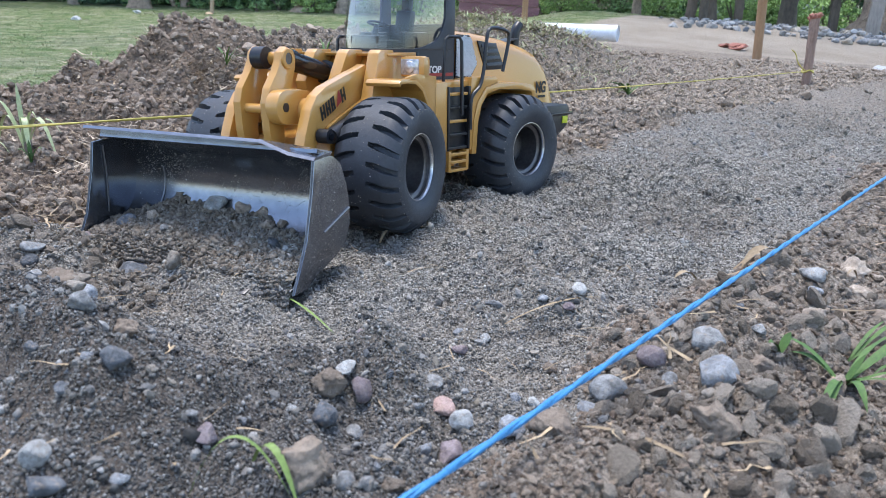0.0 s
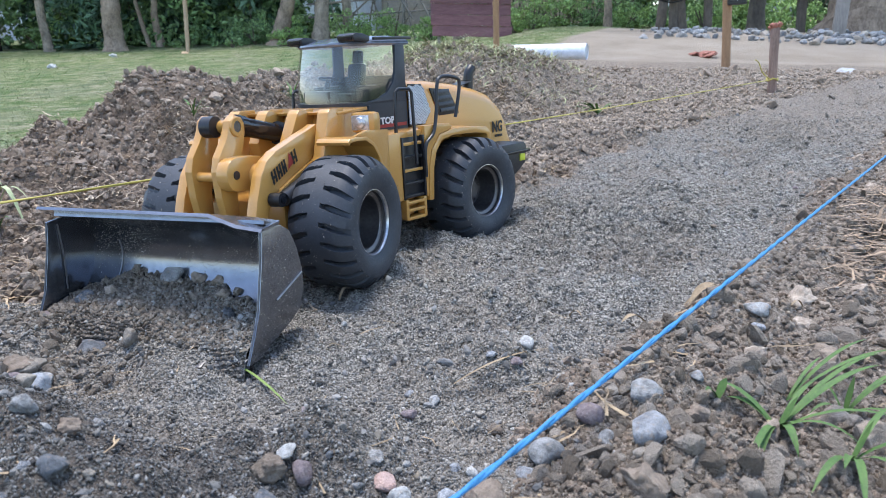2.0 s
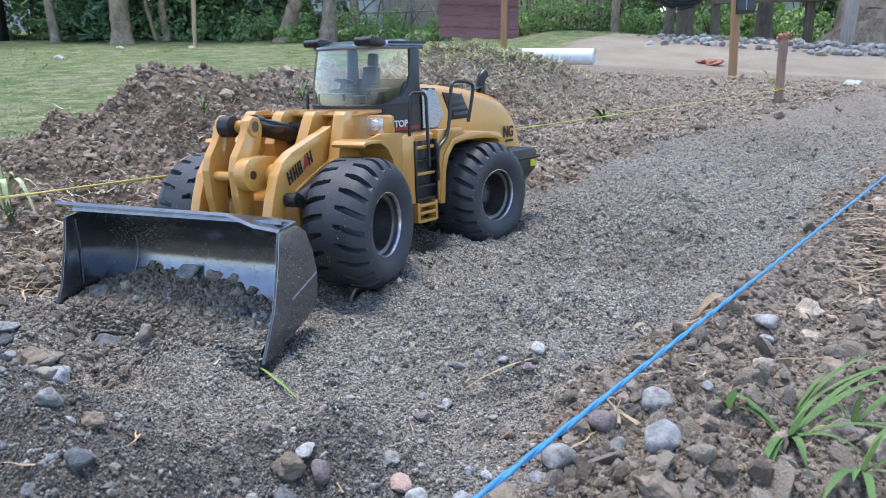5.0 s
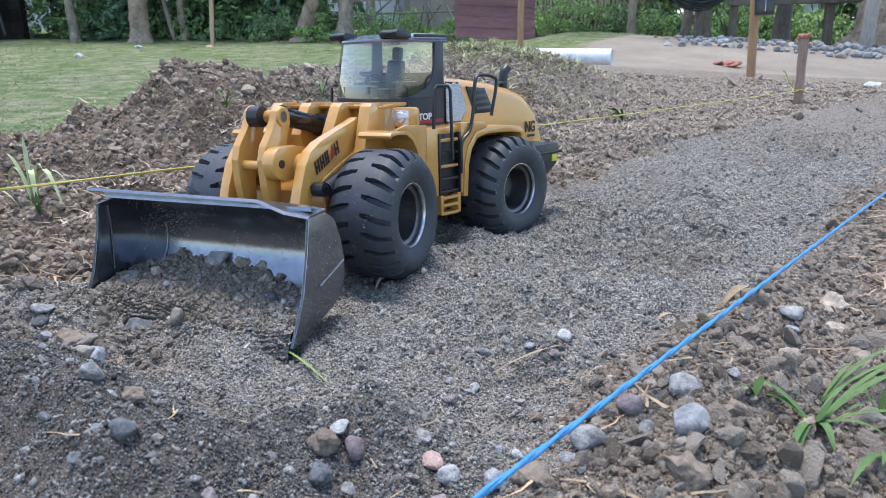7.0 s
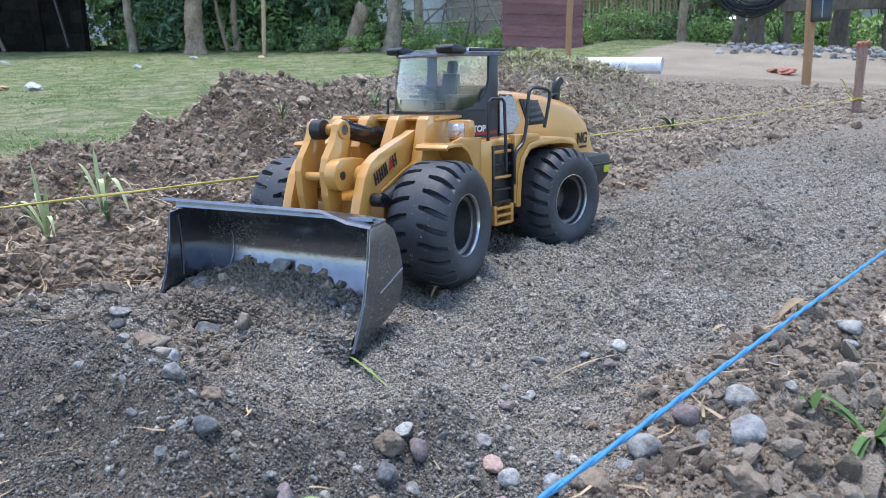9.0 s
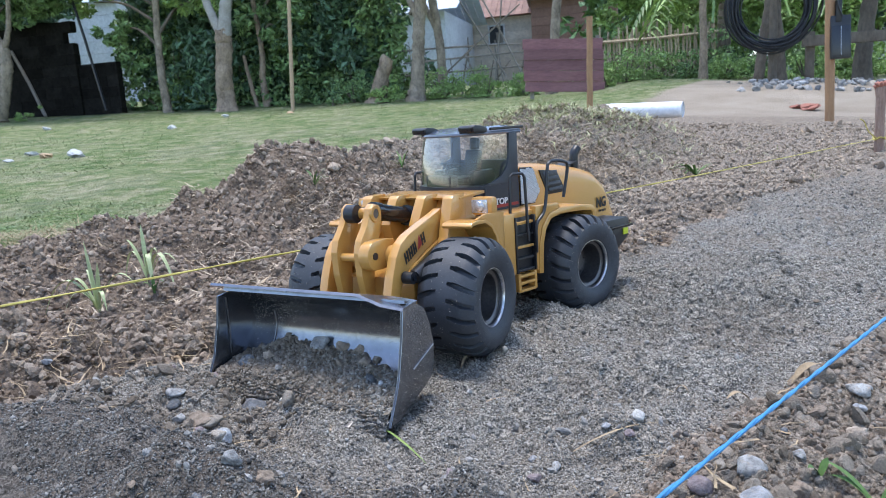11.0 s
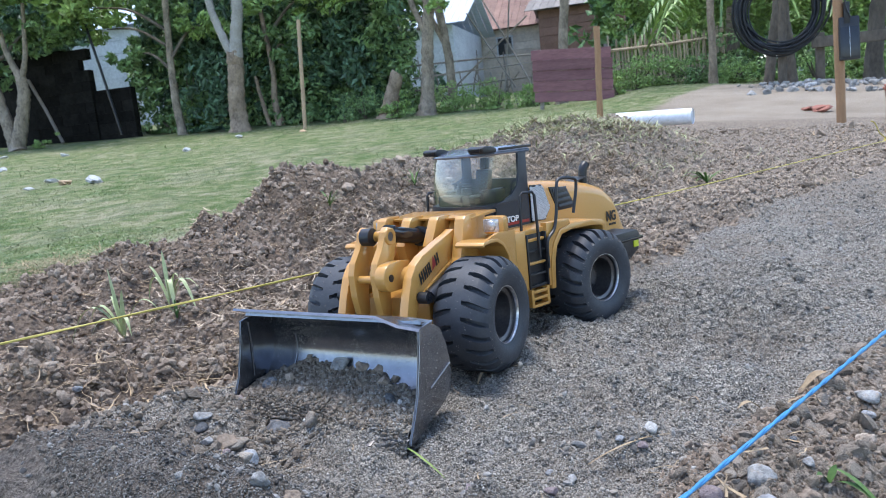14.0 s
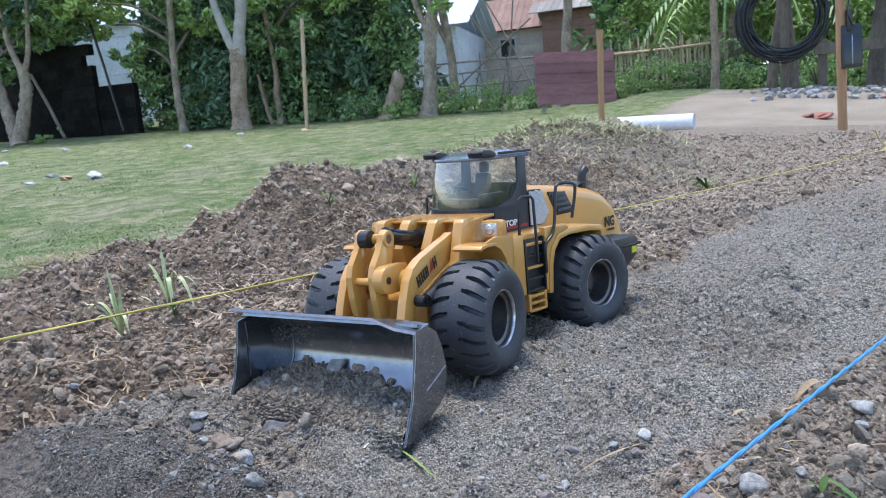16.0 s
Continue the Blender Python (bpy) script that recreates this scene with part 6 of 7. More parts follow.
for f_, l_, r, key in ((0.29, -0.012, 0.0115, "grey"), (0.284, 0.016, 0.0085, "brown"), (0.283, 0.036, 0.007, "brown"), (0.288, 0.058, 0.0068, "brown"), (0.315, 0.068, 0.0065, "dark"), (0.317, 0.082, 0.0042, "pale"), (0.325, -0.085, 0.0085, "dark"), (0.313, -0.062, 0.008, "brown"), (0.333, -0.03, 0.005, "grey"), (0.3, 0.05, 0.007, "brown"), (0.303, 0.022, 0.006, "brown")):
    sn += 1
    p = FRONT @ Vector((f_, l_, 0))
    zi = float(fill[int(np.clip((f_ - 0.28) / 0.09, 0, 1) * 59), int(np.clip((l_ + 0.112) / 0.224, 0, 1) * 89)])
    ob = new("soil_clod" if key == "brown" else "stone", stone_mesh("stone", 0.75, STONES["earth" if key == "brown" else key], 0.28 if key == "brown" else 0.13, sn))
    ob.location, ob.scale = (p.x, p.y, zi + r * 0.35), (r, r, r)
    ob.rotation_euler = (random.uniform(-0.4, 0.4), random.uniform(-0.4, 0.4), random.uniform(0, 6))
    tagged(ob, "brown lump of earth lying in the bucket" if key == "brown" else WORDS[key].split(" ly")[0].split(" half")[0] + " lying in the loader bucket", "clod" if key == "brown" else "stone", "lumps in the bucket")

# sand clinging to the bucket's back wall and to its near side plate
n_ = 7000
line = np.array(smooth_path([(x, 0, z) for x, z in back], 8))
i_ = np.clip(rng.normal(0.33, 0.1, n_) * len(line), 2, len(line) - 3).astype(int)
gp = line[i_].copy()
gp += rng.uniform(-0.002, 0.002, gp.shape) * np.array([0.3, 0, 1])
gp[:, 0] += 0.0007
gp[:, 1] = rng.uniform(-B + 0.004, B - 0.004, n_)
keep = rng.random(n_) < 0.35 + 1.3 * fbm(gp[:, 1], gp[:, 2], 0.03, 3)
gp = gp[keep]
sp = np.stack([rng.uniform(0.278, 0.345, 420), np.full(420, B + 0.0034), rng.uniform(0.01, 0.1, 420)], 1)
sp = sp[(sp[:, 0] < 0.322 + (0.1 - sp[:, 2]) * 0.36) & (sp[:, 0] > 0.285)]
gp = np.concatenate([gp, sp]) @ Rm[:3, :3].T + Rm[:3, 3]
stuff("stuck_sand", lumps("stuck_sand", gp, np.exp(rng.normal(np.log(0.00034), 0.35, len(gp))), M["gravel_grain"], OCTA, jag=0.3, smooth=False), "sand grains clinging to the bucket's steel", "sand")

# sand clinging to the tyres
gp = []
for fr, x_, z_ in ((FRONT, AXLE, Z_FRONT), (REAR, -AXLE, Z_REAR)):
    for side in (1, -1):
        n_ = 520
        a_ = rng.uniform(0, 2 * np.pi, n_)
        wall = rng.random(n_) < 0.4
        rr = np.where(wall, R_TYRE * rng.uniform(0.66, 0.88, n_), R_TYRE + 0.0002)
        yy_ = np.where(wall, TYRE_W / 2 + 0.0046, rng.uniform(-0.02, 0.02, n_))
        q_ = np.stack([x_ + rr * np.cos(a_), side * (YL + yy_), z_ + rr * np.sin(a_)], 1)
        F_ = np.array(fr)
        gp.append(q_ @ F_[:3, :3].T + F_[:3, 3])
gp = np.concatenate(gp)
gp = gp[gp[:, 2] > 0.016]
stuff("tyre_sand", lumps("tyre_sand", gp, np.exp(rng.normal(np.log(0.00042), 0.4, len(gp))), M["gravel_grain"], OCTA, jag=0.3, smooth=False), "pale sand grains clinging to the tyres", "sand")

# dry leaves and stalks matted on the bank beyond the cord
u_, v_ = rng.normal(0.34, 0.15, 1100), rng.normal(0.47, 0.06, 1100)
ok = (v_ > 0.37) & (u_ > 0.1)
u_, v_ = u_[ok], v_[ok]
x, y = 0.5 * u_ + 0.866 * v_, 0.866 * u_ - 0.5 * v_
n_ = len(x)
stuff("leaf_litter", strips("leaf_litter", np.stack([x, y, land(x, y) + 0.004 + 0.008 * rng.random(n_)], 1), rng.uniform(0.02, 0.06, n_), rng.uniform(0.0008, 0.0026, n_), surface("brown_leaf_litter", (0.17, 0.115, 0.075), (0.42, 0.31, 0.21), 0.8, 30, islands=0.5), 0.15, 0.9, 5, 0.06), "dry brown leaves and stalks on the bank", "straw")


# ---- green plants ----
def blade(bm, root, tip, sag, width, seg=8):
    """A grass leaf with a folded midrib, from root to tip, bowed up by sag."""
    root, tip = Vector(root), Vector(tip)
    d = tip - root
    side = d.cross(Vector((0, 0, 1)))
    side = side.normalized() if side.length > 1e-6 else Vector((1, 0, 0))
    rows = []
    for k in range(seg + 1):
        t = k / seg
        c = root + d * t + Vector((0, 0, sag * 4 * t * (1 - t)))
        w = width * (0.55 + 1.2 * t - 1.75 * t ** 3) if t < 0.98 else width * 0.02
        rows.append([bm.verts.new(c - side * w + Vector((0, 0, 0.35 * w))), bm.verts.new(c), bm.verts.new(c + side * w + Vector((0, 0, 0.35 * w)))])
    for a, c in zip(rows, rows[1:]):
        for k in (0, 1):
            bm.faces.new((a[k], a[k + 1], c[k + 1], c[k]))
    return bm


def tuft(name, x, y, label, specs, material):
    base = at_land(x, y)
    ob = thing(name, base, label, "grass")
    for dx, dy, dz, sag, w in specs:
        part("leaf_blade", blade(bmesh.new(), (base[0], base[1], base[2] + 0.001), (base[0] + dx, base[1] + dy, base[2] + dz), sag, w), material, ob, smooth=80)
    return ob


fresh = surface("fresh_grass_leaf", (0.04, 0.1, 0.022), (0.105, 0.185, 0.042), 0.68, 60, stretch=(1, 1, 1))
lime = surface("yellow_green_leaf", (0.13, 0.21, 0.045), (0.23, 0.31, 0.085), 0.6, 60)
pale_green = surface("pale_sappy_leaf", (0.3, 0.37, 0.16), (0.5, 0.54, 0.3), 0.45, 60)
tuft("grass_tuft", 0.266, -0.388, "green grass tuft sprawling over the bank", [(-0.03, 0.03, 0.02, 0.006, 0.0022), (-0.026, 0.022, 0.012, 0.006, 0.003), (0.012, 0.004, 0.022, 0.0, 0.0026), (-0.036, -0.066, 0.004, 0.014, 0.0022), (-0.028, -0.058, 0.003, 0.012, 0.002), (0.002, -0.034, 0.002, 0.01, 0.0028), (0.078, -0.002, 0.006, 0.012, 0.0018), (0.068, 0.03, 0.032, 0.008, 0.0026), (0.075, 0.045, 0.034, 0.01, 0.0018), (0.04, -0.022, 0.004, 0.01, 0.0016), (0.03, 0.03, 0.02, 0.006, 0.0018), (0.006, -0.012, 0.012, 0.002, 0.003)], fresh)
tuft("grass_tuft", 0.284, -0.346, "long pale grass blades arching over the bank", [(0.07, 0.055, 0.024, 0.008, 0.0017), (0.085, 0.03, 0.026, 0.01, 0.0016), (0.03, 0.03, 0.02, 0.004, 0.0014)], fresh)
tuft("grass_tuft", 0.318, -0.352, "small green grass tuft on the bank", [(0.006, 0.004, 0.028, 0.0, 0.0022), (0.03, -0.03, 0.006, 0.01, 0.0018), (-0.012, 0.01, 0.022, 0.004, 0.0016), (0.03, 0.008, 0.024, 0.004, 0.002), (0.05, 0.03, 0.02, 0.008, 0.0018), (-0.026, -0.012, 0.008, 0.008, 0.0018)], fresh)
tuft("grass_tuft", 0.292, -0.432, "low green grass tuft at the bank's edge", [(-0.032, -0.034, 0.002, 0.01, 0.0022), (-0.012, -0.05, 0.002, 0.012, 0.0024), (0.04, -0.012, 0.018, 0.008, 0.002), (0.03, 0.03, 0.02, 0.006, 0.002), (0.01, 0.002, 0.026, 0.0, 0.0022), (0.018, -0.045, 0.004, 0.012, 0.002), (-0.014, -0.026, 0.012, 0.006, 0.0022)], fresh)
tuft("sprout", 0.234, -0.37, "tiny two-leaved green sprout on the bank", [(0.006, 0.004, 0.014, 0.0, 0.0035), (-0.008, -0.002, 0.008, 0.003, 0.0035)], fresh)
tuft("seedling", -0.79, 0.12, "pale young maize-like seedling in the dark soil", [(a * 1.25, b_ * 1.25, c_ * 1.25, d_ * 1.25, e_ * 1.25) for a, b_, c_, d_, e_ in [(-0.045, -0.01, 0.03, 0.035, 0.004), (-0.01, 0.0, 0.105, 0.0, 0.004), (0.012, -0.005, 0.075, 0.004, 0.0035), (0.05, 0.02, 0.035, 0.035, 0.0035), (-0.075, -0.02, 0.0, 0.05, 0.004), (0.004, 0.0, 0.05, 0.0, 0.004), (-0.035, -0.03, 0.0, 0.035, 0.0035), (0.03, -0.02, 0.01, 0.03, 0.003), (-0.03, 0.02, 0.06, 0.015, 0.003)]], pale_green)
tuft("seedling", -0.745, 0.2, "drooping green seedling beside the yellow cord", [(a * 1.25, b_ * 1.25, c_ * 1.25, d_ * 1.25, e_ * 1.25) for a, b_, c_, d_, e_ in [(-0.03, 0.0, 0.07, 0.015, 0.0035), (-0.01, 0.01, 0.09, 0.01, 0.003), (0.03, -0.03, -0.02, 0.06, 0.0038), (0.06, -0.02, -0.01, 0.055, 0.0035), (-0.055, 0.02, 0.01, 0.045, 0.003), (0.02, 0.0, 0.05, 0.025, 0.003), (0.045, 0.01, 0.03, 0.03, 0.003)]], pale_green)
tuft("seedling", -0.69, 0.14, "small green seedling in the dark soil", [(0.0, 0.0, 0.035, 0.0, 0.004), (-0.015, -0.01, 0.018, 0.01, 0.004), (0.018, 0.005, 0.02, 0.01, 0.004)], fresh)
tuft("dry_stalk", -0.655, 0.09, "dry bent straw stalk standing in the soil", [(0.03, 0.015, 0.085, 0.004, 0.0022), (-0.01, -0.02, 0.03, 0.0, 0.002)], M["straw"])
tuft("weed", 0.29, 1.72, "low green weed on the far soil", [(random.uniform(-0.09, 0.09), random.uniform(-0.05, 0.05), random.uniform(0.01, 0.05), 0.015, 0.005) for _ in range(16)], fresh)
tuft("weed", -0.5, 0.95, "thin green weed on the spoil heap", [(random.uniform(-0.05, 0.05), random.uniform(-0.04, 0.04), random.uniform(0.01, 0.05), 0.01, 0.0016) for _ in range(12)], fresh)
tuft("weed", -0.62, 0.66, "thin green weed on the spoil heap", [(random.uniform(-0.05, 0.05), random.uniform(-0.04, 0.04), random.uniform(0.01, 0.045), 0.01, 0.0014) for _ in range(12)], fresh)
tuft("weed", 0.62, 1.55, "tiny green sprout at the gravel's edge", [(random.uniform(-0.02, 0.02), 0.0, random.uniform(0.02, 0.04), 0.0, 0.003) for _ in range(5)], fresh)
for p, tip, sag, width, lab in (((-0.117, -0.312), (-0.058, -0.363), 0.003, 0.0013, "cut green grass blade lying on gravel"), ((-0.053, -0.575), (-0.008, -0.571), 0.03, 0.0012, "bent green grass blade arching over the gravel"), ((-0.032, -0.556), (-0.004, -0.575), 0.018, 0.0019, "broad green grass blade arching over the gravel")):
    r0, r1 = Vector(at_land(*p, 0.005)), Vector(at_land(*tip, 0.004))
    ob = new("cut_grass", mesh_of("cut_grass", blade(bmesh.new(), r0, r1, sag, width, 12), lime, 80))
    tagged(ob, lab, "grass")
for p, tip, w in (((0.06, -0.345), (0.13, -0.3), 0.0012), ((0.145, -0.195), (0.155, -0.232), 0.001), ((-0.078, -0.158), (-0.07, -0.145), 0.002), ((0.25, -0.16), (0.29, -0.13), 0.0016), ((0.205, -0.235), (0.185, -0.25), 0.003), ((0.27, -0.19), (0.245, -0.205), 0.005), ((0.09, 0.4), (0.14, 0.44), 0.0012), ((0.33, -0.2), (0.35, -0.17), 0.0012), ((0.11, -0.5), (0.17, -0.52), 0.0016)):
    ob = new("dry_stalk", mesh_of("dry_stalk", blade(bmesh.new(), at_land(*p, 0.005), at_land(*tip, 0.006), 0.006, w), M["straw"], 80))
    tagged(ob, "dry straw stalk lying on the gravel" if w < 0.002 else "dry curled brown leaf on the gravel", "straw")


# ---- beyond the lawn: trees, shrubs, walls, fences and houses ----
def puffs(centre, spread, n, clumps):
    """Places for leaves in uneven clumps about a centre."""
    c = np.asarray(centre) + rng.normal(size=(clumps, 3)) * np.asarray(spread) * 0.55
    k = rng.integers(0, clumps, n)
    rad = np.asarray(spread) * rng.uniform(0.18, 0.42, clumps)[k][:, None]
    d = rng.normal(size=(n, 3))
    d /= np.linalg.norm(d, axis=1, keepdims=True)
    return c[k] + d * rad * rng.uniform(0.5, 1.0, n)[:, None] ** 0.5


def limb(bm, pts, r0, r1, seg=9, flare=1.0):
    p = smooth_path(pts, 10)
    n = len(p) - 1
    add_tube(bm, [q + Vector((random.uniform(-1, 1), random.uniform(-1, 1), 0)) * r0 * 0.08 for q in p], [(r0 + (r1 - r0) * k / n) * (1 + (flare - 1) * math.exp(-(p[k] - p[0]).length / 0.13)) * random.uniform(0.95, 1.06) for k in range(n + 1)], seg)
    return bm


def tree(x, y, label, trunk, r0, r1, bark, limbs=(), crowns=(), flare=1.5):
    """trunk and limbs: points as offsets from the base; crowns: centre, spread, leaves, leaf size, material."""
    base = Vector(at_land(x, y, -0.05))
    ob = thing("tree", base, label, "tree")
    pts = [base + Vector(p) for p in trunk]
    bm = limb(bmesh.new(), pts, r0, r1, 12, flare)
    part("trunk", bm, bark, ob, smooth=60)
    for lp, a, c in limbs:
        part("limb", limb(bmesh.new(), [base + Vector(p) for p in lp], a, c), bark, ob, smooth=60)
    for centre, spread, n, size, mat in crowns:
        me = leaves("crown", puffs(base + Vector(centre), spread, n, max(6, n // 90)), size, mat)
        hang(new("crown", me), ob)
    return ob


def shrub(x, y, label, spread, n, size, mat, up=None, name="shrub"):
    base = Vector(at_land(x, y))
    ob = thing(name, base, label, "shrub")
    for k in range(4):
        a = random.uniform(0, 6.28)
        bm = limb(bmesh.new(), [base, base + Vector((0.3 * spread[0] * math.cos(a), 0.3 * spread[1] * math.sin(a), spread[2] * 0.6)), base + Vector((0.6 * spread[0] * math.cos(a), 0.6 * spread[1] * math.sin(a), spread[2] * 1.2))], 0.02, 0.006, 5)
        part("stem", bm, M["bark_dark"], ob)
    z = up if up is not None else spread[2] * 0.75
    pts = puffs(base + Vector((0, 0, z)), spread, n, max(8, n // 60))
    pts[:, 2] = np.maximum(pts[:, 2], base.z + 0.02)
    hang(new("crown", leaves("crown", pts, size, mat)), ob)
    return ob


DK, MD, LT = M["leaf_dark"], M["leaf_mid"], M["leaf_light"]
# a twin-stemmed tree before the sooty wall
tree(-11.2, 10.0, "twin-stemmed rough-barked tree at the lawn's edge", [(0, 0, 0), (-0.12, 0, 0.5), (-0.3, 0, 1.4), (-0.45, 0, 2.6), (-0.5, 0, 4.5)], 0.125, 0.06, M["bark_pale"],
     [([(0, 0, 0.1), (0.2, 0, 0.55), (0.36, 0, 1.0), (0.36, 0, 1.35)], 0.13, 0.09), ([(0.36, 0, 1.3), (0.15, 0, 1.8), (0.05, 0, 2.5)], 0.07, 0.03), ([(0.36, 0, 1.3), (0.55, 0, 1.7), (0.7, 0, 2.6)], 0.06, 0.03)],
     [((-0.3, 0.2, 3.4), (1.6, 1.2, 1.0), 2600, 0.1, MD), ((0.9, 0.0, 2.9), (1.3, 1.0, 0.6), 1500, 0.1, LT), ((-0.6, 0, 2.5), (0.8, 0.8, 0.5), 700, 0.1, MD)])
tree(-8.33, 11.0, "slender grey tree leaning at the lawn's edge", [(0, 0, 0), (-0.05, 0, 0.7), (-0.02, 0, 1.6), (0.05, 0, 2.6), (0.1, 0, 4.4)], 0.075, 0.05, M["bark_pale"], [], [((0, 0.3, 4.2), (1.4, 1.2, 0.8), 1500, 0.11, DK)])
tree(-6.81, 10.5, "forked tree with pale upper bark and brown foot", [(0, 0, 0), (0.02, 0, 0.6), (0.08, 0, 1.15), (0.1, 0, 1.4)], 0.15, 0.135, M["bark_tan"],
     [([(0.08, 0, 1.3), (-0.06, 0, 1.6), (-0.25, 0, 2.2), (-0.5, 0, 3.4)], 0.085, 0.055), ([(0.12, 0, 1.3), (0.18, 0, 1.7), (0.28, 0, 2.2), (0.4, 0, 3.6)], 0.115, 0.085)],
     [((0, 0.3, 4.0), (1.8, 1.4, 0.7), 2200, 0.11, MD)])
pale_fork = surface("pale_upper_bark", (0.28, 0.26, 0.235), (0.44, 0.41, 0.375), 0.9, 5, bump_d=0.008, bump_scale=20)
for o in [c for c in bpy.data.objects if c.name.startswith("limb") and c.parent and c.parent.location.x > -7 and c.parent.location.x < -6.5]:
    o.data.materials[0] = pale_fork
tree(-6.6, 11.6, "thin crooked tree in the shade of the thicket", [(0, 0, 0), (-0.06, 0, 0.5), (-0.02, 0, 1.1), (-0.12, 0, 2.2)], 0.07, 0.04, M["bark_tan"], [([(-0.2, 0, 0.0), (-0.32, 0, 0.5), (-0.4, 0, 1.0)], 0.05, 0.03)], [])
tree(-4.22, 11.0, "broken leaning stump overgrown with green", [(0, 0, 0), (0.08, 0, 0.35), (0.24, 0, 0.78)], 0.15, 0.11, M["bark_tan"])
tree(-3.54, 11.0, "grey-barked tree with swollen foot", [(0, 0, 0), (0.06, 0, 0.4), (0.12, 0, 1.0), (0.24, 0, 2.0), (0.4, 0, 4.2)], 0.12, 0.085, M["bark_pale"], [([(0.16, 0, 1.3), (-0.1, 0, 2.0), (-0.4, 0, 3.2)], 0.06, 0.03)], [((0.4, 0.4, 4.1), (1.6, 1.2, 0.7), 1600, 0.1, MD), ((-0.5, 0, 3.3), (0.9, 0.8, 0.5), 700, 0.09, LT)], 1.9)
tree(-3.33, 12.0, "pale mottled tree beside the stick fence", [(0, 0, 0), (0.02, 0, 0.6), (-0.02, 0, 1.3), (-0.1, 0, 2.2), (0.1, 0, 4.0)], 0.085, 0.065, M["bark_pale"], [([(-0.02, 0, 1.2), (-0.3, 0, 1.9), (-0.6, 0, 3.0)], 0.05, 0.03)], [((0.2, 0.3, 3.6), (1.2, 1.0, 0.6), 900, 0.1, MD)])
tree(-1.3, 11.2, "straight grey tree trunk behind the maroon boards", [(0, 0, 0), (0.1, 0, 1.0), (0.2, 0, 2.2), (0.3, 0, 4.5)], 0.085, 0.06, M["bark_pale"], [], [((0.2, 0.3, 4.2), (1.6, 1.2, 0.7), 1300, 0.1, DK)])
tree(0.94, 10.0, "slim brown tree beside the sandy drive", [(0, 0, 0), (0.01, 0, 0.6), (0.0, 0, 1.4), (0.05, 0, 3.4)], 0.055, 0.045, M["bark_tan"], [], [((0, 0.3, 3.6), (1.3, 1.0, 0.7), 1200, 0.1, MD)])
tree(1.45, 8.6, "dark gnarled trunk behind the coil of hose", [(0, 0, 0), (0.05, 0, 0.5), (0.12, 0, 1.1), (0.1, 0, 2.5)], 0.058, 0.045, M["bark_dark"], [], [((0.2, 0.3, 3.4), (1.6, 1.2, 0.7), 1300, 0.1, DK)], 1.15)
tree(1.72, 8.7, "dark lopped trunk behind the coil of hose", [(0, 0, 0), (-0.03, 0, 0.5), (-0.08, 0, 1.1), (-0.05, 0, 2.6)], 0.062, 0.052, M["bark_dark"], flare=1.3)
tree(3.5, 8.2, "broad old trunk with spreading roots on stones", [(0, 0, 0), (0.03, 0, 0.3), (0.08, 0, 0.9), (0.15, 0, 3.0)], 0.3, 0.26, M["bark_tan"],
     [([(0, -0.1, 0.3), (-0.28, -0.25, 0.1), (-0.6, -0.35, -0.02)], 0.16, 0.03), ([(0.1, -0.1, 0.3), (0.3, -0.4, 0.08), (0.5, -0.7, -0.02)], 0.15, 0.03), ([(0, 0, 0.4), (-0.3, 0.1, 0.15), (-0.5, 0.25, 0.0)], 0.12, 0.03)],
     [((0, 0.5, 3.8), (2.2, 1.6, 0.8), 1500, 0.12, MD)], 1.7)
tree(2.75, 9.4, "leaning dark tree beyond the rail", [(0, 0, 0), (0.05, 0, 0.8), (0.15, 0, 1.8), (0.2, 0, 3.4)], 0.1, 0.07, M["bark_dark"], [], [((0.2, 0.2, 3.6), (1.4, 1.2, 0.7), 900, 0.11, MD)])

# the dark thicket behind the lawn
for k in range(10):
    x = -9.3 + 0.5 * k + random.uniform(-0.15, 0.15)
    shrub(x, 12.0 + random.uniform(-0.2, 0.6), "dense dark green thicket beyond the lawn", (0.75, 0.6, 1.05), 3600, 0.075, (DK, MD, DK, DK, MD)[k % 5], 1.35, "thicket")
    shrub(x + 0.2, 12.3 + random.uniform(-0.1, 0.4), "low dark undergrowth below the thicket", (0.55, 0.4, 0.3), 1300, 0.06, (DK, MD)[k % 2], 0.25, "thicket")
for k in range(6):
    x = -9.6 + 0.85 * k + random.uniform(-0.2, 0.2)
    shrub(x, 13.4 + random.uniform(0, 0.6), "tall dark foliage behind the thicket", (1.0, 0.7, 1.3), 3200, 0.1, (DK, MD, LT, DK)[k % 4], 2.9, "thicket")
for x, y, s, n, mat in ((-4.75, 11.3, 0.42, 900, MD), (-4.0, 10.8, 0.3, 600, LT), (-3.1, 11.3, 0.4, 800, LT), (-2.4, 11.4, 0.4, 800, LT), (-1.7, 11.2, 0.32, 600, LT), (-4.9, 10.7, 0.16, 250, MD), (-0.1, 10.6, 0.42, 800, LT), (0.35, 10.8, 0.4, 700, LT), (0.75, 10.6, 0.35, 500, MD), (-0.35, 9.6, 0.2, 300, LT), (1.25, 10.4, 0.3, 500, LT), (2.3, 10.4, 0.35, 600, LT), (3.0, 10.2, 0.3, 500, LT), (3.9, 10.2, 0.35, 600, LT), (-10.75, 10.1, 0.18, 260, LT), (-7.4, 11.2, 0.2, 260, MD), (-5.9, 11.2, 0.22, 300, MD)):
    shrub(x, y, "leafy green undergrowth at the fence" if mat is LT else "low green undergrowth at the lawn's edge", (s, s * 0.7, s * 0.6), int(n * 2.6), 0.024, mat)

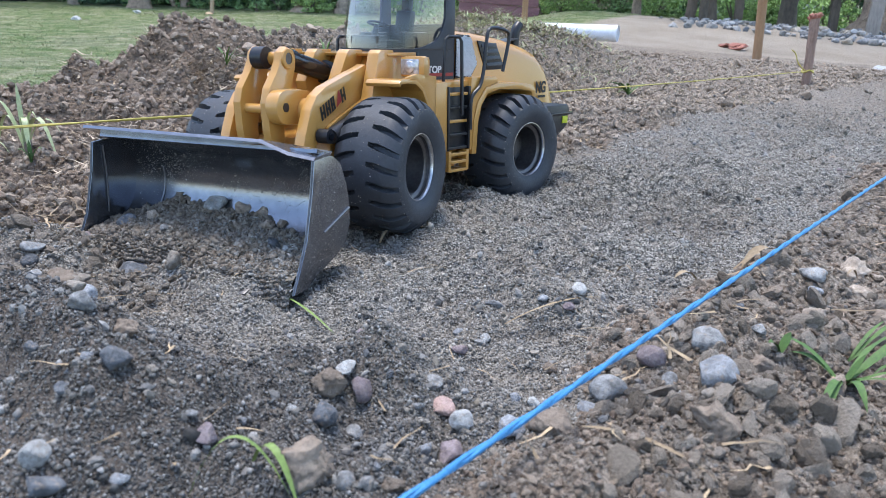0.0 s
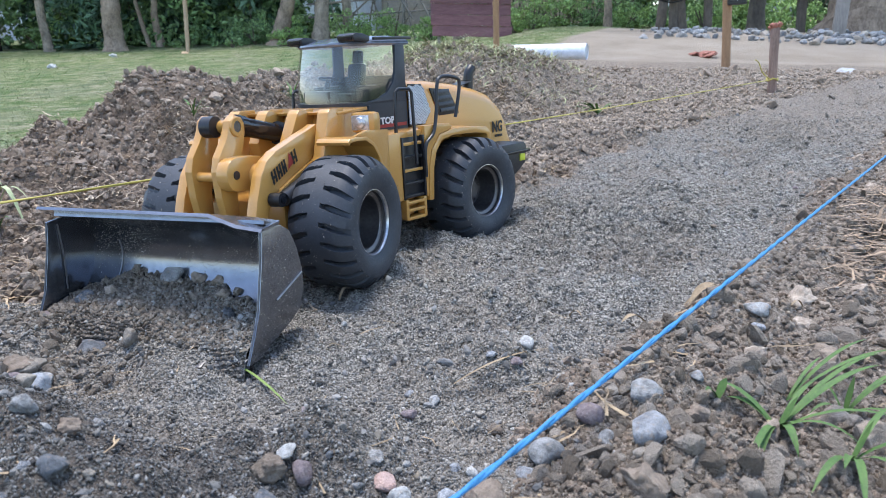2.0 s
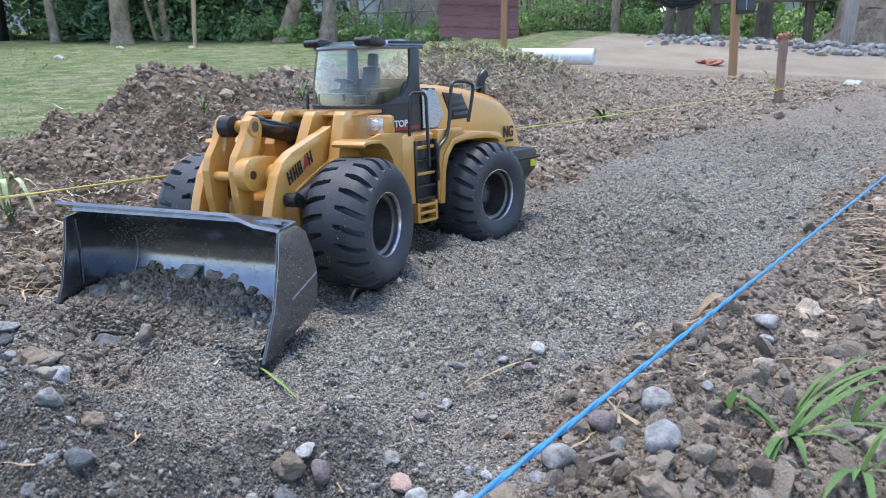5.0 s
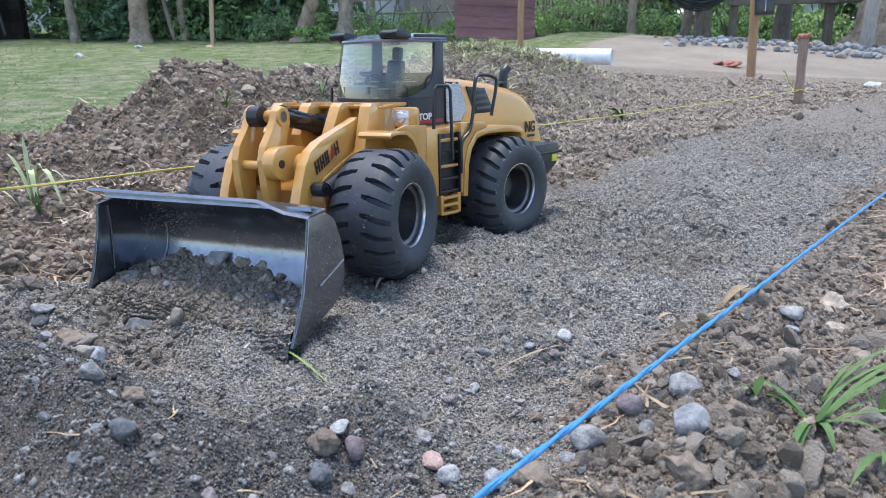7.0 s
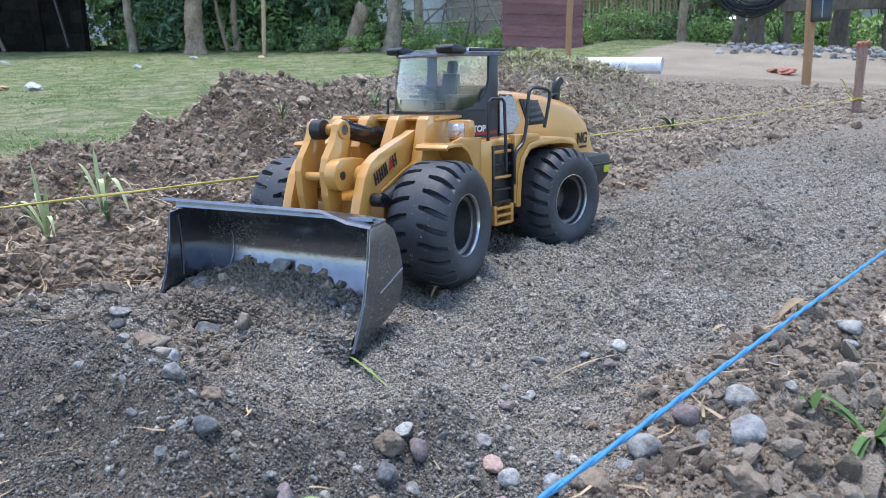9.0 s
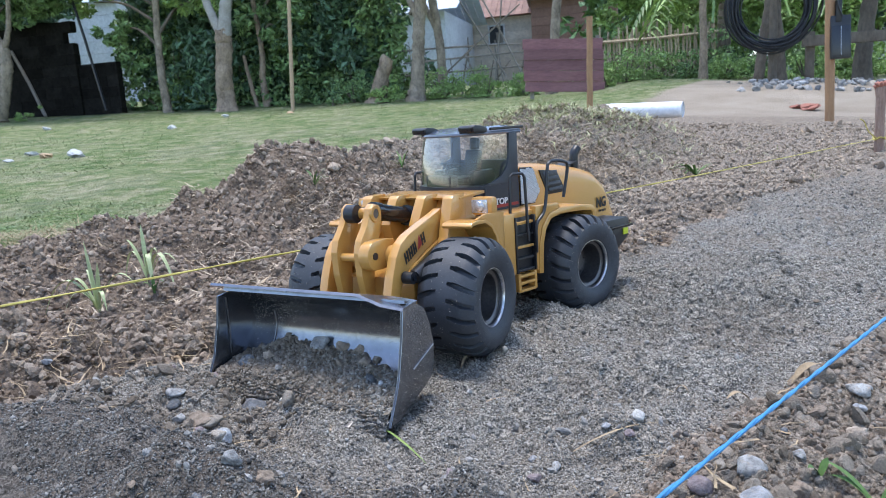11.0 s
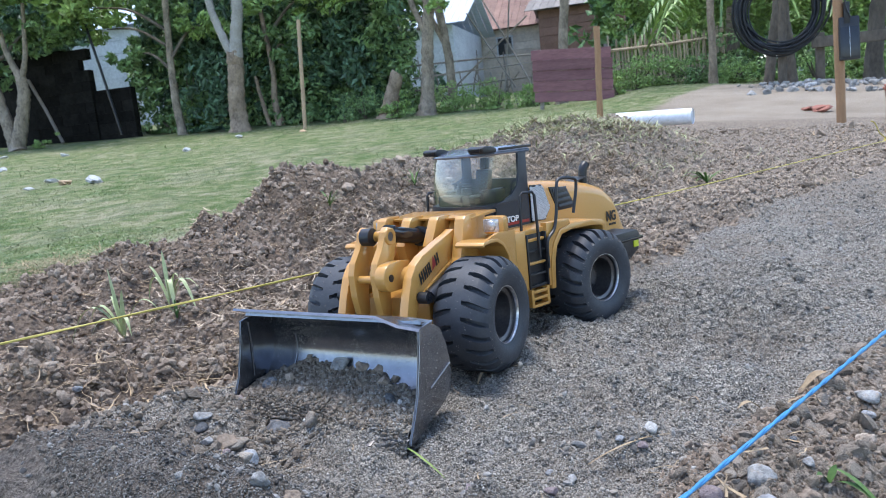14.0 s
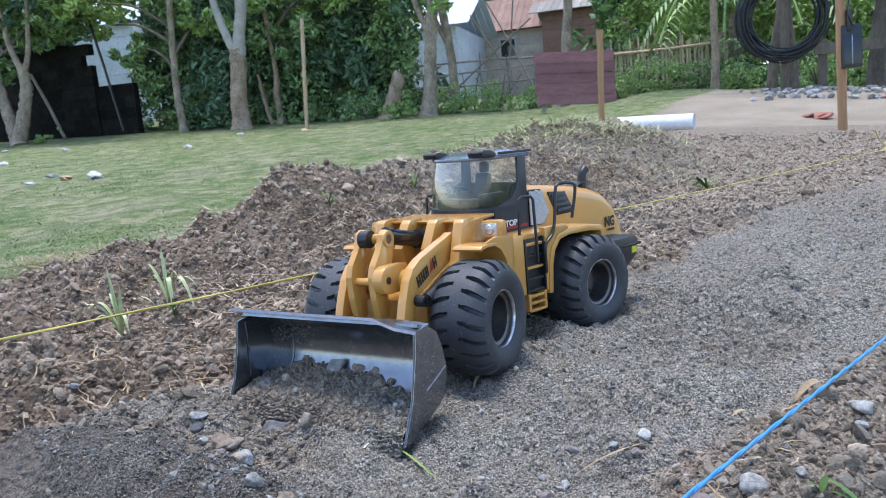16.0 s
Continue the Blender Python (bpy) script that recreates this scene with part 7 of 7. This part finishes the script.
# sooty block wall in two heights, with a pale house behind
def block_wall(name, x0, x1, y, top, label, step=0.4, lean=0.0):
    base = Vector(at_land((x0 + x1) / 2, y))
    ob = tagged(new(name), label, "wall", kind="structure")
    ob.location = base
    z, row = base.z - 0.1, 0
    while z < top:
        x = x0 - (step / 2 if row % 2 else 0)
        while x < x1:
            a, c = max(x, x0), min(x + step, x1)
            if c - a > 0.04 and z < top - lean * max(0.0, a - x1 + 0.45) - 0.16 * (random.random() < 0.3):
                h = min(0.2, top - z)
                part("block", add_box(bmesh.new(), (c - a - 0.003, 0.14 + random.uniform(-0.01, 0.01), h - 0.003), pose((a + c) / 2, y, z + h / 2), 0.0), M["soot"], ob, smooth=None)
            x += step
        z += 0.2
        row += 1
    return ob


block_wall("wall_1", -13.0, -10.2, 11.05, 2.62, "soot-blackened block wall of a burnt hut", lean=2.2)
block_wall("wall_2", -10.2, -9.35, 11.1, 1.78, "low soot-blackened block wall")
part_wall = thing("lean_to_prop", at_land(-10.9, 10.7), "thin grey prop leaning on the sooty wall", "prop")
part("prop_shaft", add_tube(bmesh.new(), [(-10.72, 10.6, 0.85), (-11.17, 10.8, 1.5), (-11.62, 10.95, 2.15)], 0.03, 8), M["plank_grey"], part_wall)
pole = thing("thin_pole", at_land(-9.75, 10.9), "thin dark leaning pole by the wall", "pole")
part("pole_shaft", add_tube(bmesh.new(), [(-9.6, 10.9, 0.9), (-9.85, 10.9, 2.2), (-10.15, 10.9, 3.6)], 0.025, 8), M["black"], pole)


def house(name, x0, x1, y, base, eave, ridge, label, wall_mat, roof_mat, depth=4.0, windows=(), boards=9):
    ob = thing(name, ((x0 + x1) / 2, y, base), label, "house")
    part("wall", add_box(bmesh.new(), (x1 - x0 - 0.04, depth, eave - base), pose((x0 + x1) / 2, y + depth / 2 + 0.05, (base + eave) / 2)), wall_mat, ob, smooth=None)
    n = boards
    h = (eave - base) / n
    for k in range(n):
        part("board", add_box(bmesh.new(), (x1 - x0, 0.05, h - 0.012), pose((x0 + x1) / 2, y + 0.02, base + h * (k + 0.5)), 0.006), wall_mat, ob, smooth=None)
    gx_ = (x1 - x0) / 2 + 0.5
    m_ = len(np.arange(-gx_, gx_, 0.3))
    for s in (1, -1):
        run = math.hypot(depth / 2 + 0.4, ridge - eave)
        ang = math.degrees(math.atan2(ridge - eave, depth / 2 + 0.4))
        for k in range(m_):
            xx = (x0 + x1) / 2 - gx_ + 0.3 * (k + 0.5)
            part("roof_sheet", add_box(bmesh.new(), (0.29, run, 0.03), pose(xx, y + depth / 2 - s * (depth / 4 + 0.2), (ridge + eave) / 2, s * ang, 0, 0), 0.01), roof_mat, ob, smooth=None)
    for wx, wz, ww, wh in windows:
        w = part("window", add_box(bmesh.new(), (ww, 0.06, wh), pose(wx, y - 0.01, wz), 0.0), M["black"], ob, "dark window opening")
        for s in (-1, 1):
            part("frame_post", add_box(bmesh.new(), (0.06, 0.06, wh + 0.1), pose(wx + s * ww / 2, y - 0.04, wz), 0.005), M["white_wall"], w)
            part("frame_rail", add_box(bmesh.new(), (ww + 0.12, 0.06, 0.06), pose(wx, y - 0.045, wz + s * wh / 2), 0.005), M["white_wall"], w)
        part("shutter", add_box(bmesh.new(), (ww * 0.45, 0.04, wh * 0.6), pose(wx + ww * 0.2, y - 0.06, wz - wh * 0.18), 0.004), M["plank_grey"], w)
    return ob


pale_plaster = surface("cream_plaster", (0.55, 0.46, 0.39), (0.74, 0.65, 0.56), 0.85, 1.2, vary=0.08)
house("house", -10.2, -4.0, 32.9, 1.8, 4.75, 6.6, "cream plank house with rusty iron roof beyond the trees", pale_plaster, M["rust"], 5.0, [(-8.0, 4.1, 0.85, 0.9), (-6.2, 4.0, 0.7, 0.8)])
house("house", -10.0, -7.2, 27.5, 1.6, 4.5, 6.0, "house with pale blue iron roof behind trees", M["white_wall"], M["blue_roof"], 5.0)
house("house", -25.2, -21.6, 27.0, 1.5, 6.3, 7.6, "whitewashed house beyond the sooty wall", M["white_wall"], M["blue_roof"], 4.0)
house("house", -4.2, -0.8, 30.0, 1.8, 4.9, 5.6, "reddish plank hut beyond the fence", surface("red_brown_plank", (0.22, 0.11, 0.08), (0.34, 0.19, 0.14), 0.85, 2, vary=0.2), M["plank_grey"], 3.0)
house("house", 4.6, 8.5, 27.0, 1.2, 3.6, 4.8, "small pale house far beyond the rail", M["white_wall"], M["plank_grey"], 4.0, [(5.6, 2.9, 0.6, 0.7)])


# fences
def stick(bm, a, c, r):
    return add_tube(bm, [a, [(p + q) / 2 + random.uniform(-0.03, 0.03) for p, q in zip(a, c)], c], [r, r * 0.9, r * 0.75], 6)


fence = thing("stick_fence", at_land(-2.6, 12.2), "rough fence of crooked branches", "fence")
for k in range(15):
    x = -3.9 + 0.17 * k
    b = at_land(x, 12.3)
    part("picket", stick(bmesh.new(), b, (x + random.uniform(-0.2, 0.2), 12.3, b[2] + random.uniform(0.6, 1.1)), random.uniform(0.01, 0.02)), M["plank_grey"], fence)
for z0 in (0.3, 0.52, 0.75):
    part("rail", stick(bmesh.new(), (-4.1, 12.25, 0.85 + z0), (-1.4, 12.25, 0.82 + z0 + random.uniform(-0.1, 0.1)), 0.018), M["plank_grey"], fence)
for a, c in (((-3.6, 12.2, 0.9), (-1.9, 12.2, 2.2)), ((-2.2, 12.2, 1.0), (-3.0, 12.3, 2.4)), ((-2.4, 12.2, 0.9), (-2.2, 12.3, 2.6)), ((-1.9, 12.2, 1.0), (-2.7, 12.3, 2.6))):
    part("brace", stick(bmesh.new(), a, c, 0.018), M["plank_grey"], fence)

fence = thing("bamboo_fence", at_land(0.2, 12.3), "fence of upright split bamboo", "fence")
for k in range(34):
    x = -0.55 + 0.056 * k
    b = at_land(x, 12.2)
    part("slat", add_tube(bmesh.new(), [b, (x + random.uniform(-0.03, 0.03), 12.2, b[2] + random.uniform(0.75, 1.0))], [0.022, 0.016], 6), M["bamboo_fence"], fence)
for z in (0.35, 0.7):
    part("rail", stick(bmesh.new(), (-0.6, 12.16, 0.72 + z), (1.4, 12.16, 0.74 + z), 0.025), M["bamboo_fence"], fence)

# maroon boards nailed to two posts
sheet = thing("board_screen", at_land(-0.87, 9.0), "low screen of faded maroon boards", "screen")
for k in range(5):
    part("board", add_box(bmesh.new(), (1.04, 0.024, 0.133), pose(-0.865 + random.uniform(-0.01, 0.01), 9.0 - 0.012 * (k % 2), 0.625 + 0.137 * k, random.uniform(-3, 3), 4.2, 0), 0.003), M["maroon"], sheet, smooth=None)
for x in (-1.3, -0.42):
    part("screen_post", add_box(bmesh.new(), (0.05, 0.05, 0.75), pose(x, 9.05, 0.87)), M["plank_grey"], sheet)

# coil of black hose hung on the lopped trunk, and a rail
coil = thing("hose_coil", (1.43, 7.6, 0.75), "large coil of black hose hung on a post", "hose")
for k in range(26):
    rr, c = 0.4 + random.uniform(-0.07, 0.06), (1.44 + random.uniform(-0.03, 0.03), 7.62 + random.uniform(-0.06, 0.06), 1.22 + random.uniform(-0.03, 0.03))
    ph, el = random.uniform(0, 6), random.uniform(0.92, 1.06)
    pts = [(c[0] + rr * el * math.cos(a), c[1] + 0.03 * math.sin(2 * a + ph), c[2] + rr * math.sin(a) + 0.012 * math.sin(3 * a + ph)) for a in np.linspace(0, 2 * math.pi, 49)]
    part("loop", add_tube(bmesh.new(), pts, 0.0085, 6), M["hose"], coil)
hook = thing("coil_post", at_land(1.47, 7.75), "dark post carrying the hose coil", "post")
part("post_shaft", add_tube(bmesh.new(), [at_land(1.47, 7.75, -0.1), (1.48, 7.75, 1.2), (1.5, 7.75, 2.6)], [0.05, 0.045, 0.04], 10), M["bark_dark"], hook)
rail = thing("timber_rail", (2.6, 8.5, 0.9), "weathered timber rail on posts", "rail")
part("beam", add_box(bmesh.new(), (2.6, 0.07, 0.12), pose(3.2, 8.5, 0.9, 0, 0.5, 0), 0.01), M["bark_dark"], rail)
for x in (2.0, 3.05, 4.3):
    b = at_land(x, 8.55)
    part("rail_post", add_box(bmesh.new(), (0.09, 0.09, 0.97 - b[2] + 0.1), pose(x, 8.58, (0.97 + b[2]) / 2), 0.01), M["bark_dark"], rail)
side_board = thing("leaning_board", at_land(3.0, 7.3), "pale board leaning by the old tree", "board")
part("plank", add_box(bmesh.new(), (0.13, 0.03, 0.62), pose(3.05, 7.35, 0.55, -10, 8, 0), 0.004), M["plank_grey"], side_board)

# stones that edge the drive
edge = [stone_mesh("edging_stone", 0.8, STONES[k], 0.2, 300 + i) for i, k in enumerate(("grey", "dark", "grey", "tan", "blue", "grey"))]
for k in range(280):
    x = 1.0 + 2.6 * random.random() ** 0.8
    y = 6.45 + 1.5 * random.random() - 0.15 * (x - 1)
    r = random.uniform(0.022, 0.055)
    ob = new("edging_stone", edge[k % 6])
    ob.location, ob.scale, ob.rotation_euler = at_land(x, y, r * 0.35), (r, r, r), (random.uniform(-0.4, 0.4), random.uniform(-0.4, 0.4), random.uniform(0, 6))
    tagged(ob, "rough grey stone edging the sandy drive", "stone", "stones along the drive")

# a palm with drooping fronds
palm = thing("palm", at_land(1.45, 12.6), "low palm with drooping pinnate fronds", "palm")
part("trunk", limb(bmesh.new(), [at_land(1.45, 12.6), (1.47, 12.6, 1.5), (1.5, 12.6, 1.95)], 0.12, 0.1), M["bark_dark"], palm)
for k in range(9):
    a = 2 * math.pi * k / 9 + 0.3
    crown = Vector((1.5, 12.5, 1.95))
    pts = smooth_path([crown, crown + Vector((0.6 * math.cos(a), 0.6 * math.sin(a), 0.45)), crown + Vector((1.2 * math.cos(a), 1.2 * math.sin(a), 0.2)), crown + Vector((1.6 * math.cos(a), 1.6 * math.sin(a), -0.5))], 7)
    bm = add_tube(bmesh.new(), pts, [0.02] * len(pts), 5)
    side = Vector((-math.sin(a), math.cos(a), 0))
    for p in pts[3:]:
        for s in (1, -1):
            blade(bm, p, p + side * s * 0.34 + Vector((0, 0, -0.22)), 0.05, 0.022, 4)
    part("frond", bm, LT if k % 2 else MD, palm, smooth=None)

# far foliage that closes the view
for k in range(20):
    x = -34 + 3.4 * k + random.uniform(-0.8, 0.8)
    shrub(x, 42 + random.uniform(-2, 3), "distant dark green trees closing the view", (2.8, 2.0, 3.0), 1500, 0.42, DK if k % 3 else MD, random.uniform(3.5, 6.5), "far_trees")
for k in range(7):
    x = 1.2 + 1.5 * k
    shrub(x, 15.5 + random.uniform(-0.5, 1.5), "leafy trees beyond the drive", (1.1, 0.8, 1.0), 1500, 0.15, LT if k % 3 else MD, 2.2 + 0.4 * (k % 3), "far_trees")
shrub(-0.9, 15.5, "leafy tree beyond the fence", (1.0, 0.9, 0.6), 700, 0.1, LT, 3.7, "far_trees")
shrub(-2.9, 14.0, "leafy branches over the stick fence", (0.8, 0.7, 0.5), 700, 0.1, LT, 2.9, "far_trees")

# woodland in the middle distance, leaving a gap where the houses show
for k in range(26):
    x = -27 + 1.55 * k + random.uniform(-0.3, 0.3)
    if -7.9 < x < -2.2 or -21.0 < x < -15.6:
        continue
    shrub(x, 21 + random.uniform(-1, 2), "shady woodland beyond the plots", (1.5, 1.1, 2.1), 2200, 0.2, (DK, DK, MD)[k % 3], 3.4, "woodland")
for x, y in ((-14.2, 12.6), (-13.2, 13.0), (-15.4, 13.4)):
    shrub(x, y, "dark foliage beside the sooty wall", (0.8, 0.6, 1.3), 3000, 0.09, DK, 2.0, "thicket")
for x, y in ((0.2, 14.8), (1.3, 13.6), (2.2, 13.2), (3.2, 12.8), (4.3, 12.6), (5.4, 12.4)):
    shrub(x, y, "mixed green foliage beyond the drive", (0.75, 0.5, 0.7), 2200, 0.075, LT, 1.3, "thicket")

# overhanging boughs that hide most of the pale house, and weeds along the far fence
trees = [o for o in bpy.data.objects if o.name.split(".")[0] == "tree"]
for x, y, z, sx, n, mat in ((-10.6, 10.6, 3.0, 0.9, 1500, MD), (-12.0, 10.3, 3.0, 0.8, 1500, DK), (-9.7, 10.9, 3.25, 0.7, 700, LT), (-9.35, 11.3, 2.4, 0.35, 420, MD), (-9.95, 11.4, 2.95, 0.5, 450, LT), (-7.7, 11.3, 2.75, 0.6, 700, LT), (-5.6, 11.5, 3.0, 0.8, 1100, LT), (-6.3, 11.6, 2.2, 0.5, 600, MD), (-3.0, 11.2, 2.75, 0.6, 420, LT)):
    own = min(trees, key=lambda o: math.hypot(o.location.x - x, o.location.y - y))
    root = own.location + Vector((0, 0, max(1.2, z - 1.3)))
    part("limb", limb(bmesh.new(), [root, (root + Vector((x, y, z))) / 2 + Vector((0, 0, 0.15)), Vector((x, y, z))], 0.035, 0.012, 6), M["bark_dark"], own, smooth=60)
    hang(new("crown", leaves("crown", puffs((x, y, z), (sx, 0.5, 0.32), n, max(8, n // 60)), 0.075, mat)), own)
for k in range(16):
    shrub(-32 + 3.7 * k, 38 + random.uniform(-1, 1), "distant low hedge closing the view", (2.6, 1.2, 1.1), 800, 0.4, DK if k % 3 else MD, 0.7, "far_hedge")
for x, y in ((-4.4, 13.2), (-0.6, 12.9), (0.5, 12.8), (1.5, 12.0), (2.4, 11.8), (3.4, 11.6), (4.4, 11.5), (-13.4, 12.3), (-9.2, 13.0), (-8.0, 13.2), (-9.0, 11.7), (-8.7, 11.9)):
    shrub(x, y, "rank green weeds along the far fence", (0.7, 0.4, 0.3), 1500, 0.045, random.choice((MD, LT, MD)), 0.25, "weeds")

# litter on the lawn and the drive
def litter(x, y, r, mat, label):
    ob = new("litter", stone_mesh("litter", 0.4, mat, 0.35, int(abs(x * 100)) + 7))
    ob.location, ob.scale, ob.rotation_euler = at_land(x, y, r * 0.2), (r, r, r), (0.2, 0.1, random.uniform(0, 6))
    tagged(ob, label, "litter")


for x, y, r in ((-3.37, 3.0, 0.07), (-4.1, 3.4, 0.05), (-5.2, 6.6, 0.07), (-5.5, 8.3, 0.08), (-7.9, 7.6, 0.06), (-9.2, 7.8, 0.05), (-3.9, 3.0, 0.03), (-6.9, 5.6, 0.05), (1.4, 2.62, 0.06)):
    litter(x, y, r, M["rubbish"], "crumpled white plastic scrap on the ground")
litter(1.38, 5.4, 0.1, M["rubbish_red"], "reddish-brown scrap on the sandy drive")
litter(1.3, 5.5, 0.06, M["rubbish_red"], "reddish-brown scrap on the sandy drive")
litter(-3.7, 3.1, 0.06, M["leaf_dry"], "heap of dry brown leaves on the lawn")
litter(-4.4, 8.1, 0.05, M["leaf_dry"], "heap of dry orange leaves on the lawn")
